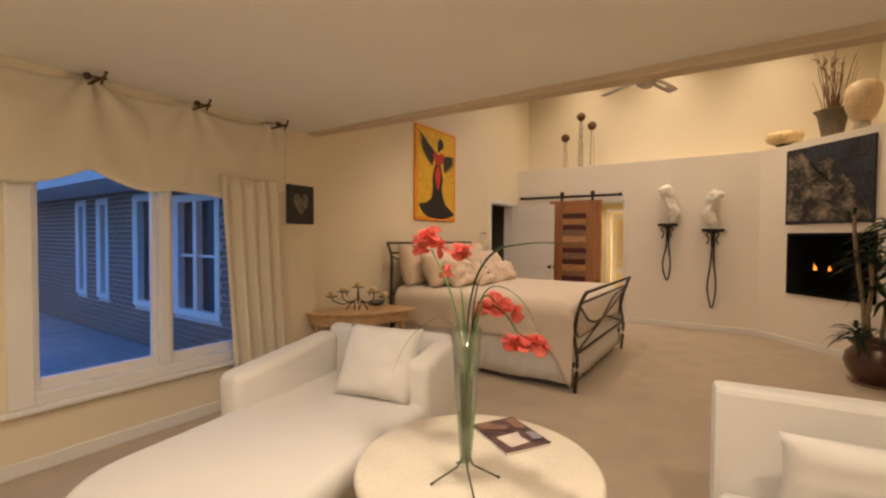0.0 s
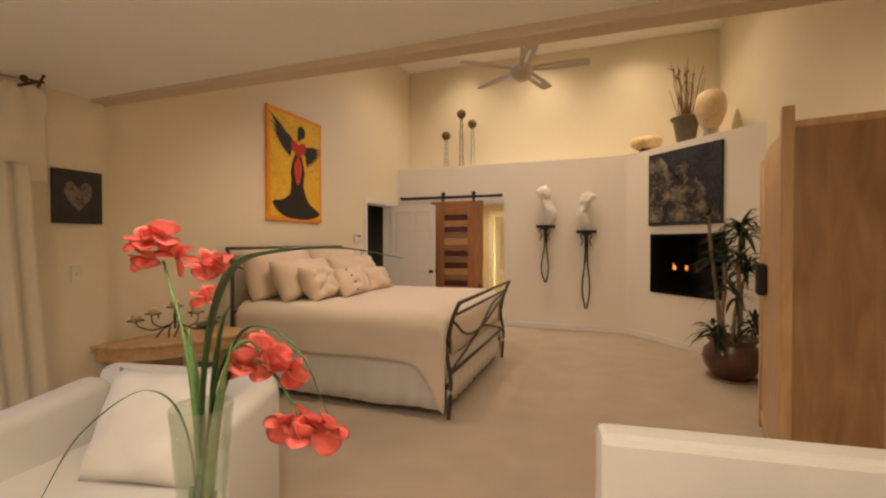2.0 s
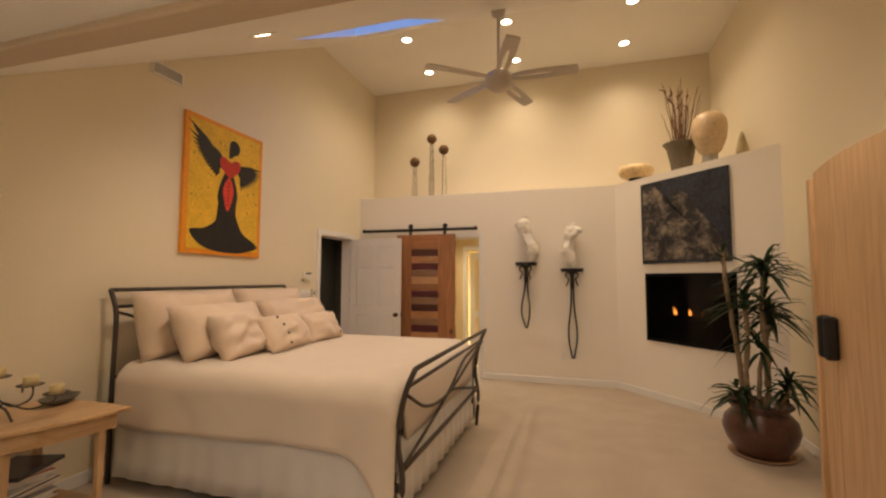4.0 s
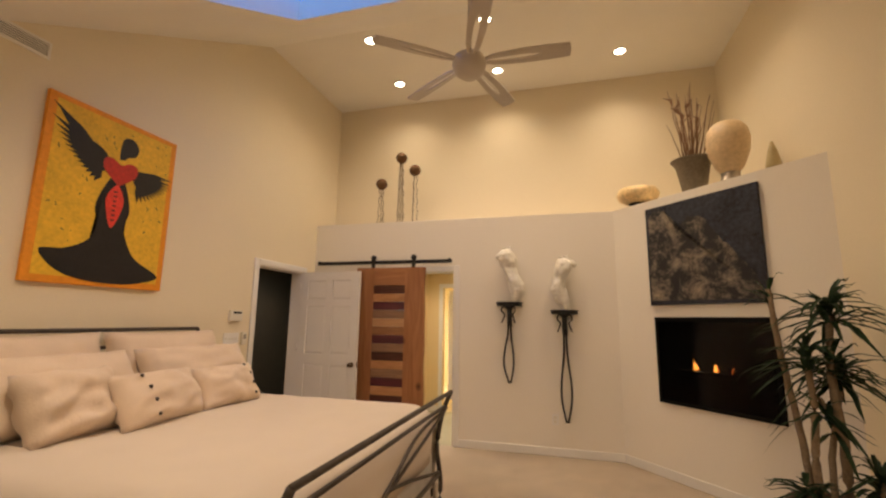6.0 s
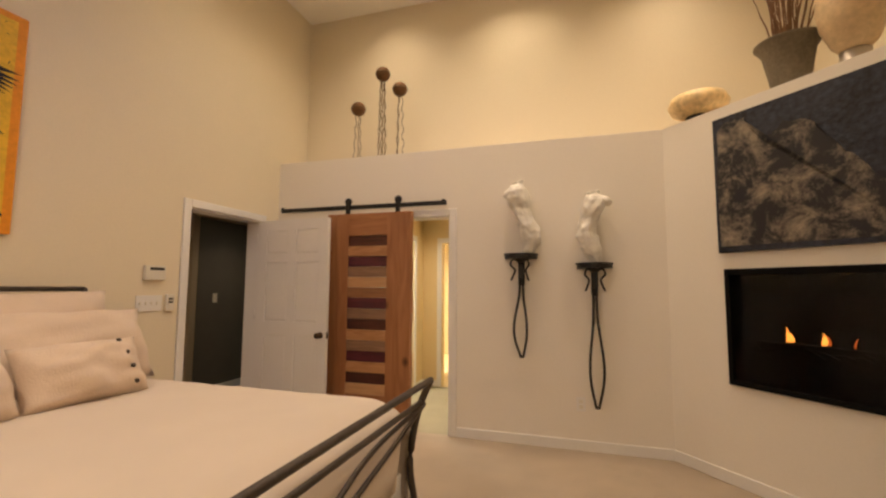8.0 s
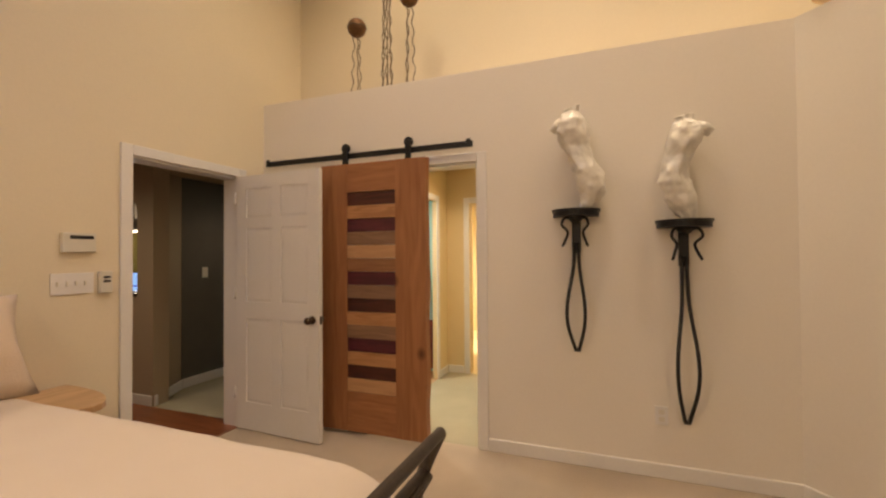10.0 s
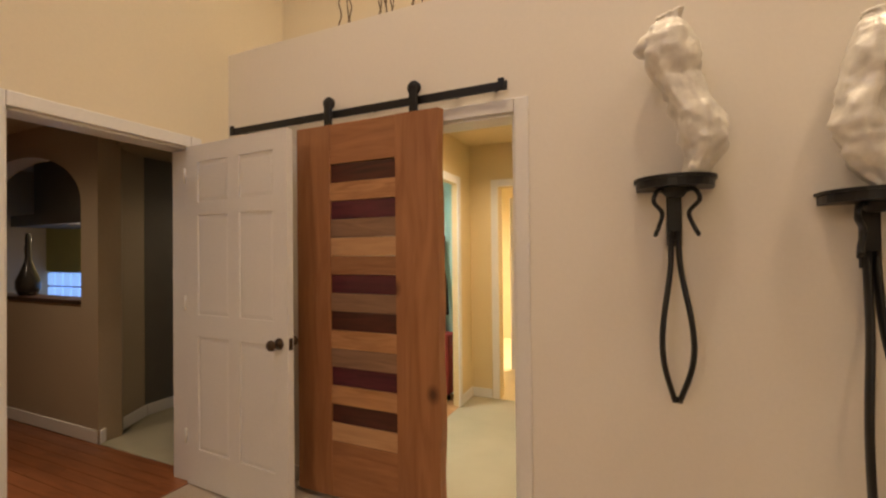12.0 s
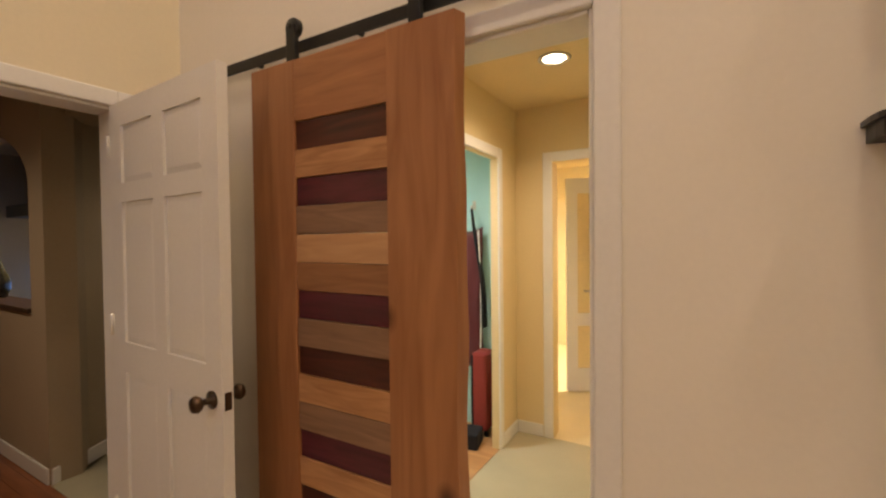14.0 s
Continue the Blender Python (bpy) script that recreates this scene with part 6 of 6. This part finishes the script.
structure("arch_sill", boxes((AXL, AXR, 7.16, 7.36, ASILL - 0.001, ASILL + 0.03), bevel=0.005), mat("dark_wood_sill", (0.05, 0.025, 0.015), 0.35, var=0.3), "dark wooden sill of the pass-through", "sill")
structure("glass_block_mortar", boxes((-7.6, -4.72, 8.345, 8.35, 0.83, 1.2)), M_SLATE, "grey mortar bed of the glass blocks", "wall")
gb = tagged(new("window_3"), "row of glass blocks with a blue glow in place of dusk light", "window", "", "structure")
# The blocks emit blue themselves; no dusk light comes through from behind.
M_BLOCK = glow("self_lit_glass_block", (0.26, 0.46, 0.90), 1.0)
x = -7.59
while x < -5.0:
    for z in (0.835, 1.018):
        b_ = bmesh.new()
        box(b_, x, x + 0.163, 8.30, 8.38, z, z + 0.165, 0.022)
        part("glass_block", b_, M_BLOCK, gb)
    x += 0.183
hd = thing("range_hood", pose(-6.2, 8.0, 1.72), "dark metal range hood over the counter", "range hood")
part("canopy", prism([(-0.8, -0.28), (0.95, -0.28), (0.95, 0.29), (-0.8, 0.29)], 0.0, 0.12), M_SLATE, hd)
part("chimney", boxes((-0.5, 0.7, -0.2, 0.29, 0.121, 0.72)), M_SLATE, hd)
part("hood_lamp", boxes((0.2, 0.7, -0.06, 0.06, -0.012, -0.001), bevel=0.003), M_OPAL, hd, "lit strip under the hood")
lamp = bpy.data.lights.new("hood_lamp_light", "POINT")
lamp.energy, lamp.color, lamp.shadow_soft_size = 9.0, WARM, 0.06
lo = new("hood_lamp_light", lamp)
lo.parent = hd
lo.matrix_local = pose(0.45, 0.05, -0.09)
bt = thing("bottle_vase", pose(-5.50, 7.26, ASILL + 0.031), "dark ceramic bottle with a long looped neck", "vase")
part("body", lathe([(0, 0), (0.06, 0), (0.085, 0.06), (0.085, 0.13), (0.05, 0.22), (0.025, 0.30), (0.018, 0.42), (0.022, 0.50), (0.015, 0.54), (0, 0.54)], 28), mat("black_ceramic", (0.02, 0.018, 0.016), 0.25, var=0.3, coat=0.4), bt, "", True)
part("handle", tube(smooth_path([(0.02, 0, 0.34), (-0.04, 0, 0.36), (-0.045, 0, 0.42), (-0.01, 0, 0.46)], 6), 0.010, 8), M_BLACK, bt, "", True)
sp = thing("switch_plate", pose(-4.563, 7.95, 1.22), "white switch plate on the dark wall", "light switch")
part("plate", boxes((0.001, 0.007, -0.036, 0.036, -0.058, 0.058), bevel=0.002), M_PLASTIC, sp)
part("toggle", boxes((0.0072, 0.014, -0.005, 0.005, -0.012, 0.012)), M_PLASTIC, sp)
# Unseen lamps, added to brighten the hall, the kitchen and the dark grey wall.
downlight(-4.4, 6.1, 2.45, 48.0, 0.0, 150)
downlight(-5.1, 7.7, 2.45, 70.0, 0.0, 150)
downlight(-3.95, 8.1, 2.24, 14.0, 0.0, 150)

# ---- passage behind the barn door ----
PLX, PEY, PCZ, PRX = -2.14, 9.25, 2.41, -0.95
M_BUTTER = mat("butter_paint", (0.76, 0.62, 0.36), 0.75, var=0.03, scale=2, fine=60, bump=0.05)
M_CYAN = mat("pale_aqua_paint", (0.42, 0.66, 0.66), 0.75, var=0.03)
structure("passage_floor", boxes((PLX, PRX, FY + 0.02, PEY, -0.1, 0.0)), M_HALL_CARPET, "grey-green carpet of the passage", "floor")
structure("passage_wall_left", boxes((PLX - 0.05, PLX, FY + 0.15, 7.75, 0, PCZ), (PLX - 0.05, PLX, 8.90, PEY, 0, PCZ), (PLX - 0.05, PLX, 7.75, 8.90, 2.0, PCZ)), M_BUTTER, "butter-yellow wall with the closet opening", "wall")
structure("passage_wall_right", boxes((PRX, PRX + 0.12, FY + 0.15, PEY, 0, PCZ)), M_BUTTER, "butter-yellow wall", "wall")
structure("passage_wall_end", boxes((PLX - 0.12, -1.86, PEY, PEY + 0.12, 0, PCZ), (-1.86, -1.12, PEY, PEY + 0.12, 2.0, PCZ), (-1.12, PRX + 0.12, PEY, PEY + 0.12, 0, PCZ)), M_BUTTER, "butter-yellow end wall with a doorway", "wall")
structure("passage_ceiling", boxes((-3.15, PRX + 0.12, FY + 0.15, 12.2, PCZ, PCZ + 0.1)), M_BUTTER, "butter-yellow passage ceiling", "ceiling")
casing("trim", [(PLX, PLX + 0.016, 8.90, 8.965, 0, 2.07), (PLX, PLX + 0.016, 7.68, 7.75, 0, 2.07), (PLX, PLX + 0.016, 7.75, 8.90, 2.0, 2.07)])
casing("trim", [(-1.93, -1.86, PEY - 0.016, PEY, 0, 2.07), (-1.12, -1.05, PEY - 0.016, PEY, 0, 2.07), (-1.86, -1.12, PEY - 0.016, PEY, 2.0, 2.07)])
strip("baseboard", PLX, PLX + 0.014, 8.97, PEY, 0, 0.09)
strip("baseboard", PLX + 0.014, -1.935, PEY - 0.014, PEY, 0, 0.09)
downlight(-1.62, 8.47, PCZ, 62.0, 0.0, 150)
# closet
structure("closet_floor", boxes((-3.15, PLX, 7.52, 9.2, -0.1, 0.004)), wood("closet_oak", (0.42, 0.22, 0.09), (0.56, 0.33, 0.15), 0.4, "X", 2, 8), "oak closet floor", "floor")
structure("closet_wall_end", boxes((-3.15, PLX - 0.05, 9.2, 9.25, 0, PCZ)), M_CYAN, "pale aqua closet wall", "wall")
structure("closet_wall_side", boxes((-3.25, -3.15, 7.52, 9.25, 0, PCZ)), M_CYAN, "pale aqua closet wall", "wall")
# Added lamp without a known source, lifts the aqua closet walls.
downlight(-2.75, 8.3, PCZ, 110.0, 0.0, 150, (1.0, 0.9, 0.8))
M_MAROON = mat("maroon_cloth", (0.10, 0.014, 0.018), 0.7, var=0.2, sheen=0.2)
M_NAVY = mat("black_cloth", (0.012, 0.013, 0.018), 0.85, var=0.2)
M_REDCASE = mat("red_luggage", (0.28, 0.04, 0.035), 0.6, var=0.15)
hk = thing("coat_hook", pose(-2.46, 9.2, 1.70), "small metal coat hook on the aqua wall", "coat hook")
part("hook", tube(smooth_path([(0, -0.002, 0.03), (0, -0.03, 0.0), (0, -0.05, -0.02), (0, -0.06, 0.01)], 6), 0.006, 8), M_FAN, hk, "", True)
part("plate", boxes((-0.014, 0.014, -0.006, -0.001, -0.02, 0.05), bevel=0.002), M_FAN, hk)
gbg = thing("garment_bag", pose(-2.49, 9.15, 0), "maroon garment bag hanging on the closet wall", "garment bag")
bm = puff(0.25, 1.12, 0.07, 0.3, 16, 0.02, 2.0)
bmesh.ops.transform(bm, matrix=Matrix(((1, 0, 0, 0), (0, 0, -1, 0), (0, 1, 0, 0.99), (0, 0, 0, 1))), verts=bm.verts)
part("bag", bm, M_MAROON, gbg, "", True)
part("piping", tube(smooth_path([(0.10, -0.03, 1.52), (0.118, -0.03, 1.0), (0.105, -0.03, 0.45)], 6), 0.006, 6), M_TRIM, gbg, "pale piping", True)
st_ = thing("strap", pose(-2.45, 9.13, 0.01), "long black strap hanging from the hook", "strap")
part("band", tube(smooth_path([(0, 0, 1.675), (0.03, 0, 1.45), (0.09, -0.005, 1.1), (0.105, -0.01, 0.78)], 8), [0.02 + 0.0009 * q for q in range(25)], 8, None, 0.35, (0, 1, 0)), M_NAVY, st_, "", True)
sc = thing("suitcase", pose(-2.335, 9.08, 0.004), "slim red upright suitcase on the closet floor", "suitcase")
part("shell", boxes((-0.06, 0.06, -0.09, 0.08, 0.05, 0.62), bevel=0.02), M_REDCASE, sc)
part("edge_trim", boxes((-0.062, -0.045, -0.092, 0.082, 0.05, 0.60), bevel=0.005), M_NAVY, sc)
for sx in (-0.04, 0.04):
    part("wheel", lathe([(0, -0.01), (0.025, -0.01), (0.025, 0.01), (0, 0.01)], 14), M_BLACK, sc).matrix_local = Matrix.Translation((sx, -0.05, 0.026)) @ Matrix.Rotation(radians(90), 4, "Y")
bx = thing("box", pose(-2.37, 8.86, 0.004, 0, 0, 12), "small black case on the closet floor", "case")
part("case", boxes((-0.10, 0.10, -0.09, 0.09, 0, 0.11), bevel=0.012), M_NAVY, bx)
part("latch", boxes((-0.03, 0.03, -0.094, -0.090, 0.06, 0.08)), M_FAN, bx)
# bathroom beyond
M_TILE = mat("cream_tile", (0.80, 0.70, 0.46), 0.35, var=0.06, scale=5)
structure("bath_floor", boxes((-3.2, 0.4, PEY, 12.2, -0.1, 0.002)), M_TILE, "warm cream tile floor", "floor")
structure("bath_wall_end", boxes((-3.2, 0.4, 12.1, 12.2, 0, PCZ)), M_TILE, "warm cream bathroom wall", "wall")
structure("bath_wall_left", boxes((-3.3, -3.2, PEY + 0.12, 12.2, 0, PCZ)), M_TILE, "warm cream bathroom wall", "wall")
structure("bath_wall_right", boxes((0.3, 0.4, PEY + 0.12, 12.2, 0, PCZ)), M_TILE, "warm cream bathroom wall", "wall")
structure("bath_ceiling", boxes((PRX + 0.12, 0.4, PEY, 12.2, PCZ, PCZ + 0.1)), M_TILE, "bathroom ceiling", "ceiling")
# Fixture is out of sight and added, so the room past the doorway reads bright.
downlight(-1.5, 10.9, PCZ, 430.0, 0.0, 170)
bdr = thing("bathroom_door", Matrix.Translation((-2.02, 10.25, 0.012)) @ Matrix.Rotation(radians(28), 4, "Z"), "white door with two glazed panels, half open", "door")
part("door_frame", boxes((0, 0.10, 0, 0.04, 0, 2.0), (0.62, 0.72, 0, 0.04, 0, 2.0), (0.10, 0.62, 0, 0.04, 0, 0.22), (0.10, 0.62, 0, 0.04, 0.62, 0.74), (0.10, 0.62, 0, 0.04, 1.86, 2.0)), M_TRIM, bdr)
for z0, z1 in ((0.22, 0.62), (0.74, 1.86)):
    part("glass_panel", boxes((0.10, 0.62, 0.012, 0.026, z0, z1)), mat("amber_panel", (0.80, 0.66, 0.36), 0.3, var=0.15, scale=3), bdr)
part("towel_bar", tube([(0.16, -0.05, 0.95), (0.56, -0.05, 0.95)], 0.009, 8), M_FAN, bdr, "", True)
for q in (0.16, 0.56):
    part("bracket", tube([(q, -0.05, 0.95), (q, 0.0, 0.95)], 0.007, 6), M_FAN, bdr)
tw = part("towel", boxes((0.24, 0.44, -0.065, -0.036, 0.90, 1.45), bevel=0.01), M_WHITE_CLOTH, bdr, "white towel")

# ---- outside the window ----
GZ = -0.12
M_GROUND = mat("dusk_ground", (0.10, 0.10, 0.09), 0.95, var=0.3, scale=1.5, fine=30)
M_DECK = mat("weathered_deck", (0.32, 0.31, 0.29), 0.8, var=0.25, scale=3, fine=40, bump=0.2)
M_BRICK = mat("old_brick", (0.22, 0.15, 0.125), 0.85, var=0.3, scale=6, fine=60, bump=0.4)
M_MORTAR = mat("mortar", (0.60, 0.58, 0.55), 0.9, var=0.15, scale=10)
structure("ground", boxes((-900, 900, -900, 900, GZ - 0.4, GZ)), M_GROUND, "dark garden ground at dusk", "ground")
WY = 2.10   # face of the brick wing
pt_ = structure("patio", boxes((-13.0, HX2 - 0.15, -5.0, WY - 0.02, GZ, GZ + 0.02)), M_GROUND, "weathered wooden deck", "patio")
y = WY - 0.03
while y > -4.8:
    part("deck_board", boxes((-12.95, HX2 - 0.16, y - 0.134, y, GZ + 0.022, GZ + 0.05), bevel=0.004), M_DECK, pt_)
    y -= 0.142
OPEN = ((-8.88, -8.42, 0.45, 1.98), (-7.98, -7.52, 0.45, 1.98), (-6.66, -5.90, 0.45, 1.98), (-5.52, -4.42, 0.45, 1.92))
wl = structure("wing_wall", bmesh.new(), M_MORTAR, "brick wing of the house", "wall")
bm = bmesh.new()
xs = [-13.0]
for x0, x1, z0, z1 in OPEN:
    box(bm, xs[-1], x0, WY, WY + 0.2, GZ, 2.5)
    box(bm, x0, x1, WY, WY + 0.2, z1, 2.5)
    if z0 > GZ + 0.1:
        box(bm, x0, x1, WY, WY + 0.2, GZ, z0)
    xs.append(x1)
box(bm, xs[-1], WX - 0.17, WY, WY + 0.2, GZ, 2.5)
bm.to_mesh(wl.data)
bm.free()
structure("wing_back", boxes((-13.2, HX2 - 0.01, 4.2, 4.4, GZ, 2.6)), M_SLATE, "dark interior wall of the wing", "wall")
structure("wing_end", boxes((-13.2, -13.0, -5.0, 4.4, GZ, 2.6)), M_MORTAR, "end wall of the courtyard", "wall")
structure("eaves", boxes((-13.2, WX - 0.17, WY - 0.75, 4.4, 2.06, 2.16)), mat("painted_soffit", (0.55, 0.54, 0.52), 0.7, var=0.05), "painted soffit of the eaves", "roof")
bricks, far_bm = 0, bmesh.new()
row_, z = 0, GZ + 0.01
bb_ = boxes((-0.1, 0.1, -0.012, 0.0, 0, 0.062), bevel=0.004)
brick_me = bpy.data.meshes.new("brick")
bb_.to_mesh(brick_me)
bb_.free()
brick_me.materials.append(M_BRICK)
while z < 2.04:
    x = -12.8 + (0.105 if row_ % 2 else 0)
    while x < -3.4:
        xa, xb = x - 0.1, x + 0.1
        for a, b, c, d in OPEN:
            if c - 0.07 < z < d and xa < b and xb > a:
                if xa < a:
                    xb = a
                elif xb > b:
                    xa = b
                else:
                    xa = xb
        if xb - xa > 0.19 and -9.0 < x < -6.0 and bricks < 300 and z > 0.3:
            o = new("brick", brick_me)
            o.parent = wl
            o.location = (x, WY, z)
            bricks += 1
        elif xb - xa > 0.02:
            box(far_bm, xa, xb, WY - 0.012, WY, z, z + 0.062)
        x += 0.21
    z += 0.073
    row_ += 1
fb = finish("far_bricks", far_bm, M_BRICK, wl)
tagged(fb, "", "", "", "stuff")
M_WHITE_EXT = mat("white_exterior_paint", (0.75, 0.75, 0.73), 0.5, var=0.05)
M_DARKPANE = mat("dark_window_pane", (0.03, 0.035, 0.045), 0.08, var=0.1)
for (x0, x1, z0, z1), lights in zip(OPEN, (1, 1, 1, 2)):
    wv = tagged(new("window_4"), "white framed window of the brick wing", "window", "", "structure")
    f = boxes((x0, x0 + 0.16, WY - 0.03, WY + 0.08, z0, z1), (x1 - 0.10, x1, WY - 0.03, WY + 0.08, z0, z1), (x0 + 0.16, x1 - 0.10, WY - 0.03, WY + 0.08, z1 - 0.08, z1), (x0 + 0.16, x1 - 0.10, WY - 0.03, WY + 0.08, z0, z0 + 0.08), bevel=0.005)
    part("window_frame", f, M_WHITE_EXT, wv)
    for q in range(1, lights):
        xm = x0 + (x1 - x0) * q / lights
        part("mullion", boxes((xm - 0.04, xm + 0.04, WY - 0.02, WY + 0.07, z0 + 0.08, z1 - 0.08)), M_WHITE_EXT, wv)
    if lights > 1:
        part("glazing_bar", boxes((x0 + 0.1, x1 - 0.1, WY + 0.01, WY + 0.05, (z0 + z1) / 2 - 0.015, (z0 + z1) / 2 + 0.015)), M_WHITE_EXT, wv)
    part("pane", boxes((x0 + 0.1, x1 - 0.1, WY + 0.052, WY + 0.06, z0 + 0.08, z1 - 0.08)), M_DARKPANE, wv)
